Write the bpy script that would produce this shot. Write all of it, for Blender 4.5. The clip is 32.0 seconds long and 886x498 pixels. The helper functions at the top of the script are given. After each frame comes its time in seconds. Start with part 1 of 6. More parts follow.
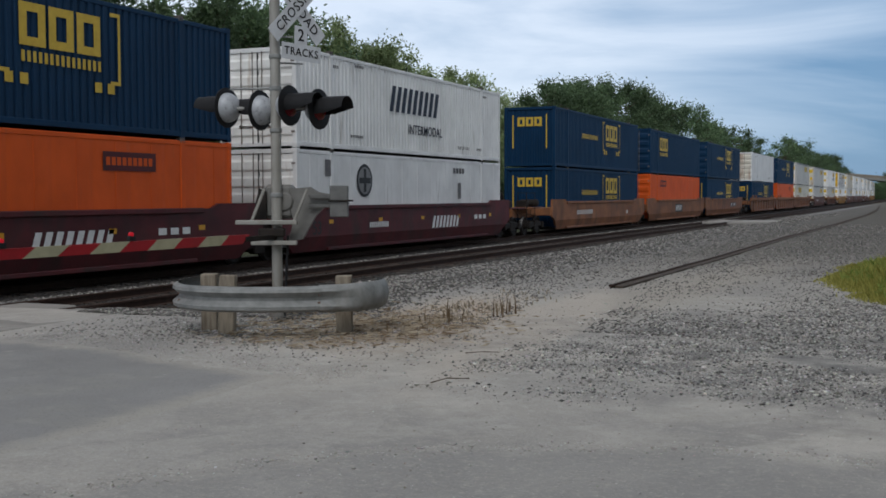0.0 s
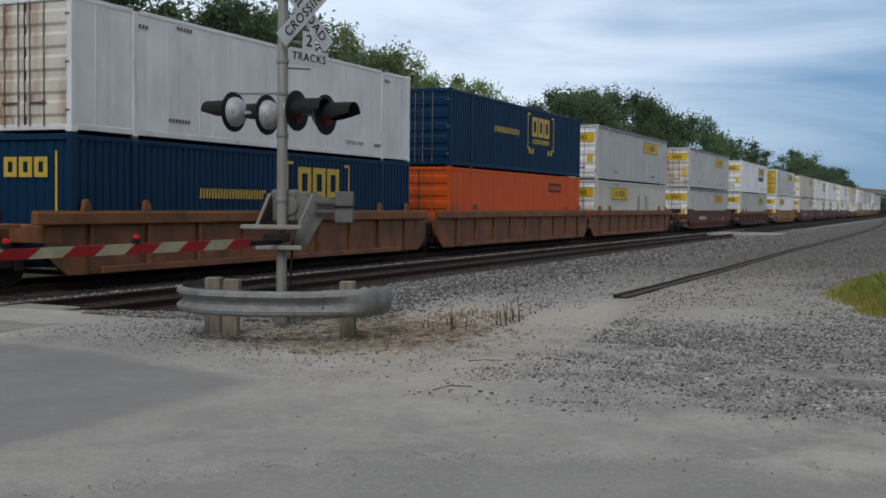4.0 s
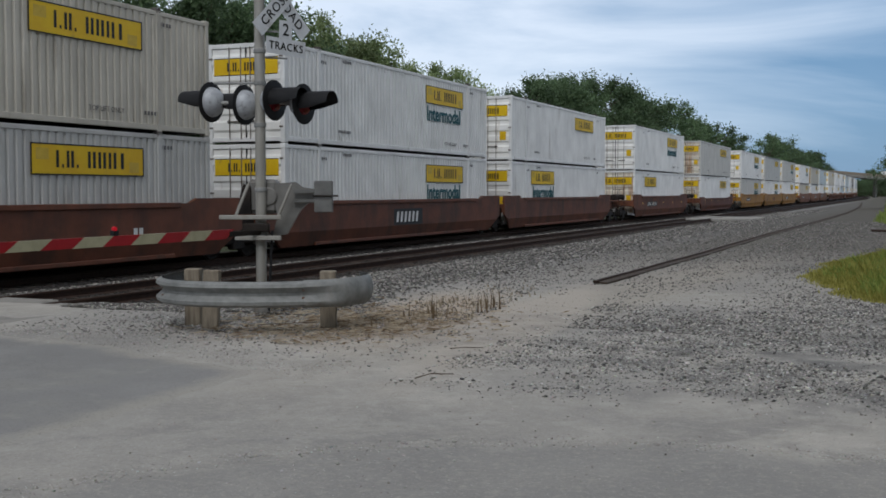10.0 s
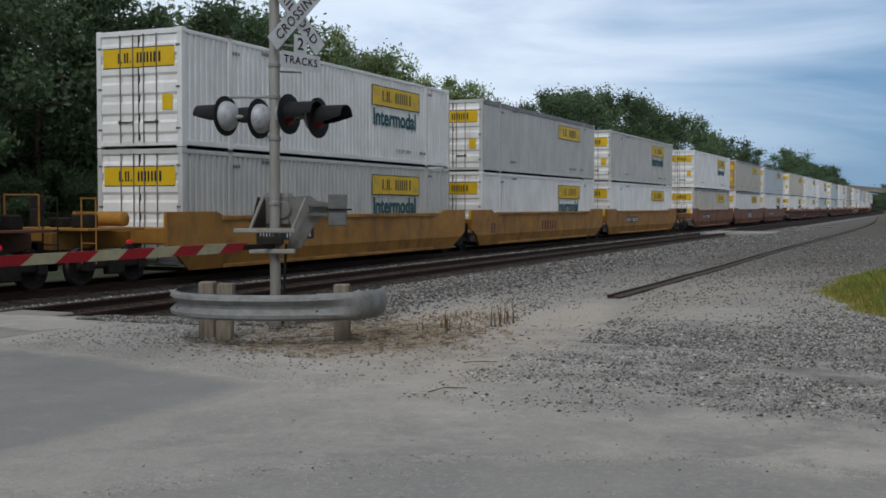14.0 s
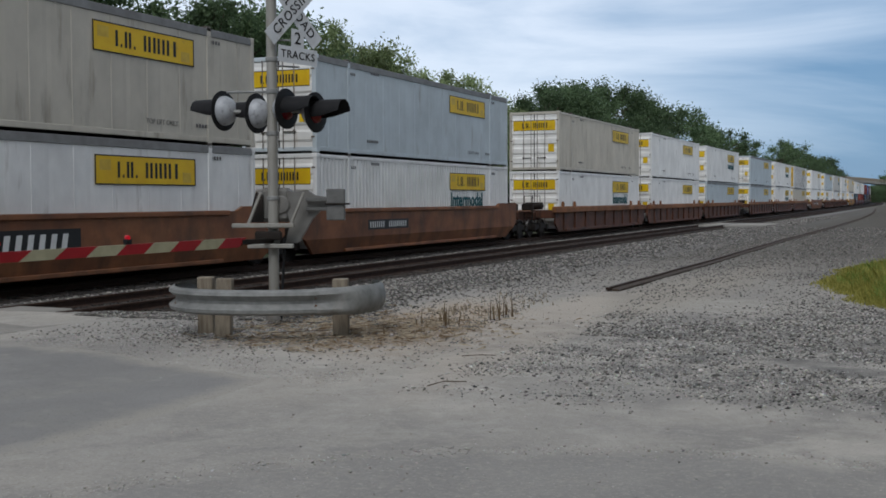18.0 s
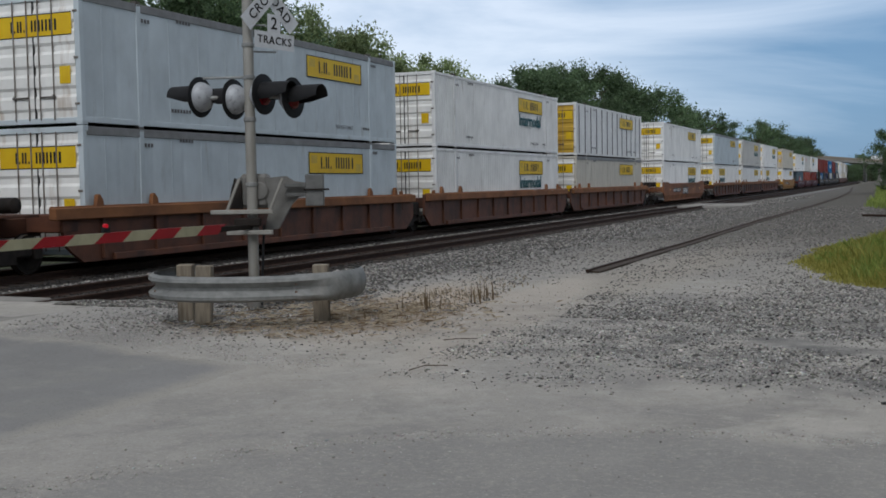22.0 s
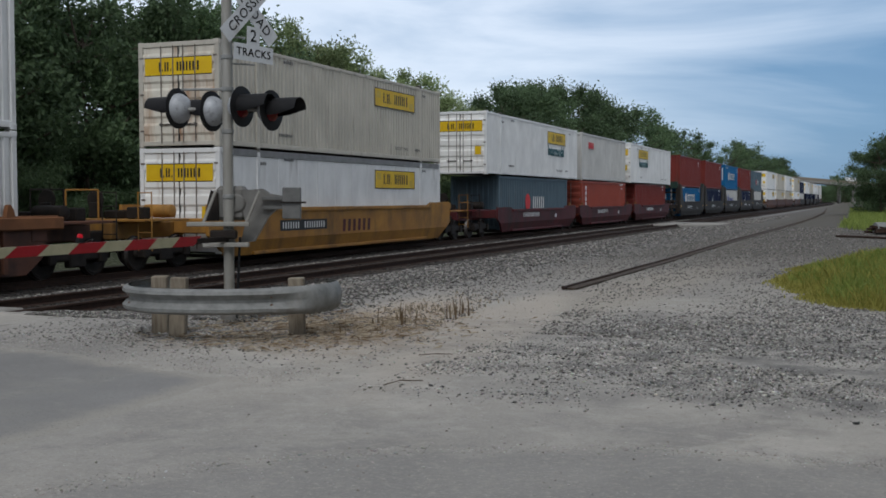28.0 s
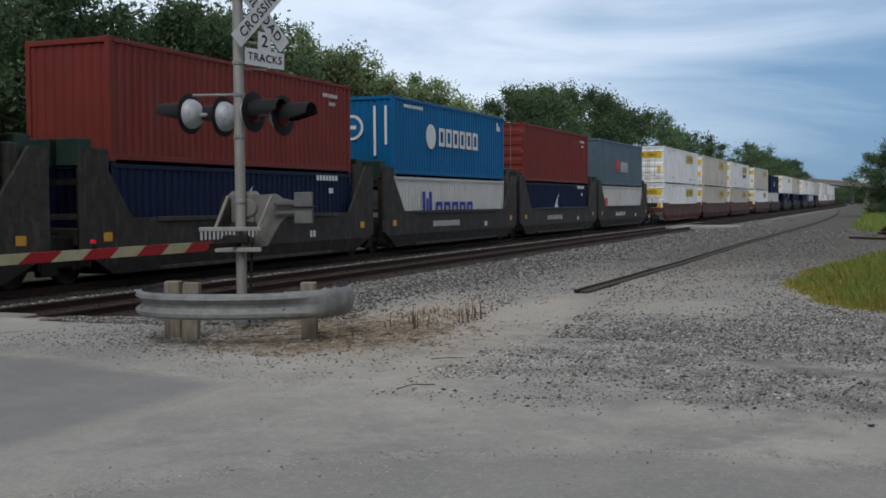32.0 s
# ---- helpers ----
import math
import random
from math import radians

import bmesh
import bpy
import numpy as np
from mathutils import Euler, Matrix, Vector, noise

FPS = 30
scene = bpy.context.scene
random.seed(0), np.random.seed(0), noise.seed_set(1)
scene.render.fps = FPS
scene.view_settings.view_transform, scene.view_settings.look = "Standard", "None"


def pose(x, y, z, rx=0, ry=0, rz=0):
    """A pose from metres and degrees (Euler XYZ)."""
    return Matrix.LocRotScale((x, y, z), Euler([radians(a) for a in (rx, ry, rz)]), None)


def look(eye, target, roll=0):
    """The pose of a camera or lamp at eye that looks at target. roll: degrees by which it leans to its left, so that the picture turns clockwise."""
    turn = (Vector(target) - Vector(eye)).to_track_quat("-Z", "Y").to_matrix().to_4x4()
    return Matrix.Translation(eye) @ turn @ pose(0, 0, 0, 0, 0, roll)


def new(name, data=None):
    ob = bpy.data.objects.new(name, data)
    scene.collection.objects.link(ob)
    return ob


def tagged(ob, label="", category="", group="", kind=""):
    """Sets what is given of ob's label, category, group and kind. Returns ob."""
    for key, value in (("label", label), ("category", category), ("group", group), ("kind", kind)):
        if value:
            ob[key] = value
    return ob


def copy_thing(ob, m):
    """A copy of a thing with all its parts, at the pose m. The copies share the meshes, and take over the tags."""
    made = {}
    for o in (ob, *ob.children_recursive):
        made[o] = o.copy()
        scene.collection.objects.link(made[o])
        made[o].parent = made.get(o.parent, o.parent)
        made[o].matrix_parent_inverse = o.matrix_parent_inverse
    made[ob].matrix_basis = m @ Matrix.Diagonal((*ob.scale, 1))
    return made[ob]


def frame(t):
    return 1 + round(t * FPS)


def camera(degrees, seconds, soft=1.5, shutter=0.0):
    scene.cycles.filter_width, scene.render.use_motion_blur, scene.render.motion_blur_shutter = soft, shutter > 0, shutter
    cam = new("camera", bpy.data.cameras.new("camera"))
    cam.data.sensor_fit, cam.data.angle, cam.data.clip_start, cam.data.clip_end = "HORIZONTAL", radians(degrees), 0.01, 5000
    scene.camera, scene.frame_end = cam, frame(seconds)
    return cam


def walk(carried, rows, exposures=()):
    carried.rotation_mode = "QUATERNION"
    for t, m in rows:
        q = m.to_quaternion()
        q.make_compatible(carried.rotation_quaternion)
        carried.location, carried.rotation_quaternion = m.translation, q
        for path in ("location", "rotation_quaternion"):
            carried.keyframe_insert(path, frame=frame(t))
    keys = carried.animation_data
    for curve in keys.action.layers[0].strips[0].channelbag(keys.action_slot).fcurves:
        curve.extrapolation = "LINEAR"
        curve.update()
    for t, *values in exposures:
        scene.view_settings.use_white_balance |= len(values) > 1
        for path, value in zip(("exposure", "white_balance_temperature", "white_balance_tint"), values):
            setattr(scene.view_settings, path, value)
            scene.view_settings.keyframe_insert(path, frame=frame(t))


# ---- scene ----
EYE = (0.0, 0.0, 1.72)
TURNS = [  # seconds, yaw, pitch, roll of the hand-held camera
    (0, 23.82, -2.70, 0.22),
    (0.5, 23.92, -2.09, -0.05),
    (1, 23.83, -2.31, -0.75),
    (1.5, 24.04, -2.43, -0.13),
    (2, 23.84, -2.48, -0.52),
    (2.5, 24.35, -2.64, -0.63),
    (3, 24.32, -2.46, -0.65),
    (3.5, 24.18, -2.16, -0.76),
    (5.5, 23.93, -3.29, -0.36),
    (6, 24.26, -3.26, -0.32),
    (6.5, 23.73, -3.03, -0.28),
    (7, 23.56, -3.23, -0.22),
    (7.5, 23.55, -2.95, 0.08),
    (8, 23.72, -3.14, 0.03),
    (8.5, 23.58, -3.16, -0.09),
    (9, 23.17, -3.34, -0.29),
    (9.5, 23.22, -3.03, -0.23),
    (10, 23.03, -2.93, 0.01),
    (10.5, 23.34, -2.79, -0.01),
    (11, 23.33, -2.66, -0.37),
    (11.5, 23.48, -2.69, -0.25),
    (12, 24.25, -2.71, 0.00),
    (12.5, 23.50, -2.45, -0.19),
    (13, 23.57, -2.03, -0.03),
    (13.5, 23.81, -2.32, 0.01),
    (14, 23.74, -2.22, -0.10),
    (14.5, 23.62, -2.02, 0.04),
    (16.5, 23.57, -2.24, 0.30),
    (17, 23.68, -2.23, 0.46),
    (17.5, 23.66, -2.44, 0.28),
    (18, 23.65, -2.54, 0.23),
    (18.5, 23.33, -2.36, 0.25),
    (19, 23.26, -2.64, 0.13),
    (19.5, 23.54, -2.65, 0.30),
    (20, 23.50, -2.66, 0.39),
    (20.5, 23.47, -2.74, 0.30),
    (21, 23.19, -2.94, 0.59),
    (21.5, 22.78, -2.83, 0.95),
    (22, 22.58, -3.37, 0.93),
    (22.5, 21.85, -4.22, 1.05),
    (23, 21.94, -3.99, 1.18),
    (23.5, 22.00, -3.74, 1.06),
    (24, 21.87, -3.86, 1.11),
    (24.5, 21.74, -3.56, 1.12),
    (25, 21.84, -3.27, 1.30),
    (25.5, 21.77, -3.35, 1.04),
    (27.5, 21.85, -2.50, 0.75),
    (28, 21.41, -2.60, 0.08),
    (28.5, 21.32, -2.14, 0.34),
    (29, 21.53, -1.88, 0.41),
    (29.5, 21.86, -1.82, 0.53),
    (30, 21.61, -2.17, 0.21),
    (30.5, 21.82, -2.48, 0.20),
    (31, 21.68, -2.28, 0.27),
    (31.5, 21.78, -2.19, 0.29),
    (32, 22.01, -2.40, 0.42),
]
cam = camera(43.5, 32.0, soft=1.7)
walk(cam, [(t, pose(*EYE, 90 + p, r, y)) for t, y, p, r in TURNS])

# ---- light ----
scene.view_settings.exposure = -0.04
scene.view_settings.use_white_balance = True
scene.view_settings.white_balance_temperature = 5970.0
world = bpy.data.worlds.new("world")
scene.world = world
world.use_nodes = True
wn, wl = world.node_tree.nodes, world.node_tree.links
wn.clear()
SUN_EL, SUN_AZ = 50.0, 168.0      # degrees; azimuth clockwise from +Y


def wnode(kind, **kw):
    n = wn.new(kind)
    for k, v in kw.items():
        n.inputs[k].default_value = v
    return n


w_out = wn.new("ShaderNodeOutputWorld")
w_bg = wnode("ShaderNodeBackground", Strength=0.10)
w_sky = wn.new("ShaderNodeTexSky")
w_sky.sky_type, w_sky.sun_disc = "NISHITA", False
w_sky.sun_elevation, w_sky.sun_rotation = radians(SUN_EL), radians(SUN_AZ)
w_sky.air_density, w_sky.dust_density, w_sky.ozone_density = 1.0, 0.6, 3.0
w_co = wn.new("ShaderNodeTexCoord")
w_map = wn.new("ShaderNodeMapping")
w_map.inputs["Scale"].default_value = (1.0, 1.0, 5.0)
w_noise = wnode("ShaderNodeTexNoise", Scale=2.3, Detail=7.0, Roughness=0.55, Distortion=0.5)
w_xyz = wn.new("ShaderNodeSeparateXYZ")


def wmath(kind, a, b):
    n = wn.new("ShaderNodeMath")
    n.operation = kind
    for sock, v in zip(n.inputs, (a, b)):
        if isinstance(v, (int, float)):
            sock.default_value = v
        else:
            wl.new(v, sock)
    return n.outputs["Value"]


# cloud cover with an opening of clear blue sky up the line (towards +Y and a little east)
w_dot = wn.new("ShaderNodeVectorMath")
w_dot.operation = "DOT_PRODUCT"
w_dot.inputs[1].default_value = (0.16, 0.985, 0.06)
wl.new(w_co.outputs["Generated"], w_dot.inputs[0])
w_gap = wmath("POWER", wmath("MAXIMUM", w_dot.outputs["Value"], 0.0), 9.0)
w_cover = wmath("SUBTRACT", wmath("ADD", wmath("MULTIPLY", w_noise.outputs["Fac"], 1.05), 0.335), wmath("MULTIPLY", w_gap, 0.62))
w_cloud = wn.new("ShaderNodeValToRGB")
ramp = w_cloud.color_ramp.elements
ramp[0].position, ramp[0].color = 0.0, (1.0, 2.2, 3.9, 1)
ramp[1].position, ramp[1].color = 1.0, (10.2, 10.5, 10.8, 1)
ramp.new(0.30).color = (1.9, 3.3, 5.0, 1)
ramp.new(0.52).color = (4.8, 5.9, 7.2, 1)
ramp.new(0.72).color = (8.2, 8.8, 9.5, 1)
w_mix = wn.new("ShaderNodeMix")
w_mix.data_type = "RGBA"
w_mix.inputs["Factor"].default_value = 0.85
wl.new(w_co.outputs["Generated"], w_map.inputs["Vector"])
wl.new(w_co.outputs["Generated"], w_xyz.inputs["Vector"])
wl.new(w_map.outputs["Vector"], w_noise.inputs["Vector"])
wl.new(w_cover, w_cloud.inputs["Fac"])
wl.new(w_sky.outputs["Color"], w_mix.inputs["A"])
wl.new(w_cloud.outputs["Color"], w_mix.inputs["B"])
# overhead, out of view, the cover is set greyer to balance the light below
w_up = wn.new("ShaderNodeMapRange")
w_up.inputs["From Min"].default_value, w_up.inputs["From Max"].default_value = 0.20, 0.65
wl.new(w_xyz.outputs["Z"], w_up.inputs["Value"])
w_grey = wn.new("ShaderNodeMix")
w_grey.data_type = "RGBA"
w_grey.inputs["B"].default_value = (3.75, 3.8, 3.9, 1)
wl.new(w_up.outputs["Result"], w_grey.inputs["Factor"])
wl.new(w_mix.outputs["Result"], w_grey.inputs["A"])
wl.new(w_grey.outputs["Result"], w_bg.inputs["Color"])
wl.new(w_bg.outputs["Background"], w_out.inputs["Surface"])

sun = new("sun", bpy.data.lights.new("sun", "SUN"))
sun.data.energy, sun.data.angle, sun.data.color = 1.45, radians(25), (1.0, 0.95, 0.88)
sun.matrix_world = look((0, 0, 50), (-40 * math.sin(radians(SUN_AZ)), -40 * math.cos(radians(SUN_AZ)), 50 - 40 * math.tan(radians(SUN_EL))))


# ---- materials ----
def mat(name, c1, c2=None, scale=3.0, rough=0.7, metal=0.0, bump=0.0, bscale=60.0, stretch=(1, 1, 1),
        dirt=None, dirt_amount=0.0, dscale=1.2, dstretch=(1, 1, 1), vary=0.0, glow=None, detail=5.0, spec=0.25):
    """Principled paint: two tones by noise, a second layer of dirt, fine relief, a little change from object to object."""
    m = bpy.data.materials.new(name)
    m.use_nodes = True
    nt, b = m.node_tree, m.node_tree.nodes["Principled BSDF"]
    N, K = nt.nodes.new, nt.links.new
    co = N("ShaderNodeTexCoord")
    inf = N("ShaderNodeObjectInfo")
    off = N("ShaderNodeVectorMath")
    off.operation = "ADD"
    K(co.outputs["Object"], off.inputs[0])
    sc = N("ShaderNodeVectorMath")
    sc.operation = "SCALE"
    sc.inputs[0].default_value = (37.0, 19.0, 53.0)
    K(inf.outputs["Random"], sc.inputs["Scale"])
    K(sc.outputs["Vector"], off.inputs[1])

    def tex(s, st, det=detail):
        mp = N("ShaderNodeMapping")
        mp.inputs["Scale"].default_value = st
        K(off.outputs["Vector"], mp.inputs["Vector"])
        t = N("ShaderNodeTexNoise")
        t.inputs["Scale"].default_value, t.inputs["Detail"].default_value, t.inputs["Roughness"].default_value = s, det, 0.6
        K(mp.outputs["Vector"], t.inputs["Vector"])
        return t

    def blend(fac, a, bb):
        x = N("ShaderNodeMix")
        x.data_type = "RGBA"
        K(fac, x.inputs["Factor"])
        for sock, v in ((x.inputs["A"], a), (x.inputs["B"], bb)):
            if isinstance(v, tuple):
                sock.default_value = (*v, 1)
            else:
                K(v, sock)
        return x.outputs["Result"]

    def ramp(fac, lo, hi):
        r = N("ShaderNodeMapRange")
        r.inputs["From Min"].default_value, r.inputs["From Max"].default_value = lo, hi
        K(fac, r.inputs["Value"])
        return r.outputs["Result"]

    c2 = c2 or tuple(x * 0.82 for x in c1)
    col = blend(ramp(tex(scale, stretch).outputs["Fac"], 0.32, 0.68), c1, c2)
    if dirt:
        col = blend(ramp(tex(dscale, dstretch).outputs["Fac"], 0.72 - 0.4 * dirt_amount, 0.95 - 0.3 * dirt_amount), col, dirt)
    if vary:
        h = N("ShaderNodeHueSaturation")
        r = N("ShaderNodeMapRange")
        r.inputs["To Min"].default_value, r.inputs["To Max"].default_value = 1 - vary, 1 + vary * 0.5
        K(inf.outputs["Random"], r.inputs["Value"])
        K(r.outputs["Result"], h.inputs["Value"])
        K(col, h.inputs["Color"])
        col = h.outputs["Color"]
    K(col, b.inputs["Base Color"])
    b.inputs["Roughness"].default_value, b.inputs["Metallic"].default_value = rough, metal
    b.inputs["Specular IOR Level"].default_value = spec
    if bump:
        bp = N("ShaderNodeBump")
        bp.inputs["Strength"].default_value, bp.inputs["Distance"].default_value = 1.0, bump
        K(tex(bscale, (1, 1, 1), 4.0).outputs["Fac"], bp.inputs["Height"])
        K(bp.outputs["Normal"], b.inputs["Normal"])
    if glow:
        b.inputs["Emission Color"].default_value, b.inputs["Emission Strength"].default_value = (*glow[0], 1), glow[1]
    return m


RUST = (0.16, 0.07, 0.03)
GRIME = (0.20, 0.17, 0.13)


def paint(name, c, amount=0.35, dirt=GRIME, rough=0.55, vary=0.06):
    return mat(name, c, tuple(x * 0.80 for x in c), 1.1, rough, 0, 0.002, 30, (1, 1, 0.7), dirt, amount + 0.06, 2.6, (1, 1, 0.16), vary, spec=0.16)


M = dict(
    white=paint("white_container_paint", (0.79, 0.79, 0.775), 0.18),
    pale=paint("pale_grey_container_paint", (0.54, 0.535, 0.51), 0.24),
    cream=paint("cream_weathered_container_paint", (0.58, 0.57, 0.50), 0.3),
    tan=paint("tan_weathered_paint", (0.56, 0.525, 0.45), 0.32),
    bluish=paint("bluish_white_paint", (0.55, 0.61, 0.64), 0.2),
    navy=paint("navy_blue_container_paint", (0.004, 0.030, 0.076), 0.2, (0.02, 0.035, 0.06)),
    deep=paint("dark_navy_paint", (0.006, 0.012, 0.045), 0.2, (0.03, 0.03, 0.045)),
    blue=paint("bright_blue_container_paint", (0.010, 0.125, 0.30), 0.2, (0.04, 0.10, 0.18)),
    red=paint("oxide_red_container_paint", (0.185, 0.034, 0.026), 0.3, (0.12, 0.05, 0.04)),
    brick=paint("brick_red_container_paint", (0.30, 0.068, 0.045), 0.3, (0.17, 0.06, 0.045)),
    orange=paint("orange_container_paint", (0.66, 0.102, 0.013), 0.2, (0.32, 0.10, 0.04)),
    slate=paint("slate_grey_container_paint", (0.105, 0.150, 0.18), 0.25, (0.14, 0.13, 0.12)),
    doorwhite=paint("white_door_paint", (0.87, 0.86, 0.82), 0.26, (0.34, 0.23, 0.13)),
    rustdoor=paint("rust_streaked_door_paint", (0.72, 0.68, 0.58), 0.62, (0.30, 0.135, 0.045)),
    yellowdoor=paint("yellow_door_paint", (0.56, 0.36, 0.05), 0.4, (0.30, 0.16, 0.05)),
    rustyellow=paint("rusty_yellowed_door_paint", (0.52, 0.36, 0.13), 0.8, (0.24, 0.12, 0.04)),
    yellow=mat("yellow_sign_vinyl", (0.72, 0.49, 0.008), (0.63, 0.39, 0.008), 1.5, 0.45, 0, 0, 1, (1, 1, 1), (0.3, 0.2, 0.06), 0.25, 2.5),
    letter=mat("black_lettering", (0.02, 0.02, 0.02), rough=0.5),
    teal=mat("dark_green_lettering", (0.008, 0.085, 0.095), rough=0.5),
    gold=mat("gold_lettering", (0.60, 0.42, 0.05), (0.5, 0.34, 0.04), 6, 0.5),
    whiteletter=mat("white_lettering", (0.72, 0.72, 0.70), (0.6, 0.6, 0.58), 5, 0.55),
    blueletter=mat("royal_blue_lettering", (0.015, 0.03, 0.32), rough=0.5),
    redletter=mat("red_lettering", (0.6, 0.03, 0.03), rough=0.5),
    swift=mat("dark_navy_lettering", (0.015, 0.018, 0.035), rough=0.5),
    roofmetal=mat("dull_aluminium", (0.30, 0.29, 0.27), (0.22, 0.21, 0.20), 4, 0.5, 0.4),
    railgrey=mat("dull_grey_rail", (0.24, 0.24, 0.235), (0.17, 0.165, 0.16), 2.5, 0.55, 0.2),
    seam=mat("dark_grey_post_paint", (0.10, 0.10, 0.11), (0.16, 0.15, 0.14), 4, 0.6),
    steel=mat("worn_steel_rod", (0.28, 0.27, 0.26), RUST, 8, 0.5, 0.6),
    casting=mat("grimy_corner_casting", (0.12, 0.11, 0.10), (0.07, 0.06, 0.05), 10, 0.7),
    brown=mat("brown_freight_car_paint", (0.15, 0.06, 0.034), (0.078, 0.036, 0.024), 1.3, 0.6, 0, 0.004, 25, (1, 0.7, 1.2), (0.026, 0.021, 0.018), 0.62, 1.3, (1, 1.0, 0.45), 0.15),
    tanbrown=mat("faded_brown_freight_car_paint", (0.27, 0.115, 0.05), (0.165, 0.066, 0.032), 1.3, 0.6, 0, 0.004, 25, (1, 0.7, 1.2), (0.075, 0.045, 0.03), 0.62, 1.3, (1, 1.0, 0.45), 0.15),
    amber=mat("yellow_freight_car_paint", (0.40, 0.20, 0.034), (0.27, 0.128, 0.028), 1.3, 0.6, 0, 0.004, 25, (1, 0.7, 1.2), (0.13, 0.075, 0.03), 0.62, 1.3, (1, 1.0, 0.45), 0.15),
    maroon=mat("maroon_freight_car_paint", (0.105, 0.02, 0.022), (0.058, 0.013, 0.015), 1.3, 0.6, 0, 0.004, 25, (1, 0.7, 1.2), (0.034, 0.024, 0.021), 0.62, 1.3, (1, 1.0, 0.45), 0.15),
    rust=mat("reddish_brown_freight_car_paint", (0.165, 0.060, 0.033), (0.095, 0.037, 0.022), 1.3, 0.6, 0, 0.004, 25, (1, 0.7, 1.2), (0.045, 0.030, 0.022), 0.6, 1.3, (1, 1.0, 0.45), 0.15),
    darkcar=mat("grimy_dark_grey_freight_car_paint", (0.052, 0.045, 0.039), (0.027, 0.024, 0.021), 3.0, 0.7, 0, 0.004, 25, (1, 1, 1), (0.10, 0.082, 0.062), 0.5, 4.0, (1, 1, 0.4), 0.12),
    topchord=mat("rusty_brown_top_chord", (0.25, 0.108, 0.045), (0.14, 0.062, 0.03), 1.6, 0.75, 0, 0.002, 40, (1, 0.6, 1), (0.06, 0.038, 0.026), 0.45, 1.1, (1, 0.7, 1)),
    truck=mat("oily_black_steel", (0.012, 0.010, 0.009), (0.028, 0.022, 0.018), 4, 0.75, 0.1),
    tread=mat("polished_wheel_steel", (0.30, 0.29, 0.28), (0.18, 0.16, 0.15), 9, 0.4, 0.8),
    greenbox=mat("green_box_paint", (0.020, 0.045, 0.034), (0.012, 0.026, 0.02), 3, 0.6),
    reflector=mat("yellow_reflector", (0.65, 0.33, 0.02), rough=0.4),
    galv=mat("galvanized_steel", (0.30, 0.305, 0.295), (0.19, 0.195, 0.19), 7, 0.62, 0.15, 0.001, 80, (1, 1, 1), (0.22, 0.19, 0.16), 0.3, 2.0),
    mastpaint=mat("aluminium_mast_paint", (0.36, 0.35, 0.32), (0.27, 0.26, 0.23), 5, 0.5, 0.25, 0.001, 60, (1, 1, 0.3), (0.25, 0.20, 0.14), 0.35, 3.0, (1, 1, 0.2)),
    greybox=mat("weathered_grey_case_paint", (0.20, 0.195, 0.18), (0.14, 0.135, 0.125), 5, 0.55, 0.1, 0.001, 60, (1, 1, 1), (0.18, 0.14, 0.10), 0.35, 3.0),
    platebox=mat("grey_box_paint", (0.175, 0.175, 0.168), (0.12, 0.12, 0.115), 6, 0.5, 0.2, 0.001, 60),
    rod=mat("grimy_lock_rod", (0.25, 0.235, 0.215), (0.13, 0.095, 0.07), 9, 0.55, 0.2),
    gasket=mat("black_door_gasket", (0.03, 0.03, 0.03), (0.05, 0.045, 0.04), 6, 0.8),
    black=mat("flat_black_paint", (0.009, 0.009, 0.010), (0.014, 0.014, 0.015), 8, 0.6),
    lens=mat("dark_red_lens", (0.14, 0.006, 0.010), (0.10, 0.004, 0.008), 10, 0.15),
    litlens=mat("glowing_red_lens", (0.30, 0.008, 0.012), (0.25, 0.008, 0.012), 3, 0.4, glow=((1.0, 0.012, 0.035), 0.22)),
    silver=mat("aluminium_housing_paint", (0.44, 0.46, 0.48), (0.33, 0.34, 0.36), 9, 0.5, 0.15, 0.002, 40, (1, 1, 1), (0.12, 0.11, 0.10), 0.42, 14.0),
    signwhite=mat("white_reflective_sheeting", (0.62, 0.64, 0.66), (0.54, 0.56, 0.58), 6, 0.5, 0, 0, 1, (1, 1, 1), (0.35, 0.32, 0.28), 0.25, 5.0),
    gatered=mat("red_reflective_sheeting", (0.36, 0.012, 0.018), (0.27, 0.012, 0.015), 6, 0.45),
    gatewhite=mat("yellowed_white_sheeting", (0.46, 0.43, 0.28), (0.36, 0.34, 0.22), 6, 0.5),
    wood=mat("weathered_timber", (0.30, 0.26, 0.20), (0.17, 0.14, 0.105), 6, 0.85, 0, 0.004, 40, (4, 4, 0.5)),
    # oil-dark ballast, made darker still to carry the shade round the train
    oily=mat("oily_shaded_ballast", (0.040, 0.034, 0.030), (0.022, 0.020, 0.018), 3, 0.95, 0, 0.02, 25),
    tie=mat("creosoted_timber", (0.075, 0.058, 0.045), (0.045, 0.035, 0.028), 5, 0.9, 0, 0.004, 30, (4, 0.6, 4), vary=0.3),
    rail=mat("rusty_rail_steel", (0.055, 0.031, 0.021), (0.035, 0.022, 0.017), 8, 0.8, 0.2, 0.001, 60),
    railtop=mat("polished_rail_head", (0.42, 0.41, 0.40), (0.32, 0.30, 0.28), 8, 0.35, 0.8),
    concrete=mat("worn_concrete", (0.31, 0.295, 0.27), (0.23, 0.22, 0.20), 3, 0.9, 0, 0.004, 50, (1, 1, 1), (0.20, 0.18, 0.15), 0.35, 1.5),
    paleslab=mat("pale_crossing_gravel", (0.33, 0.318, 0.29), (0.25, 0.24, 0.22), 2, 0.95, 0, 0.01, 30),
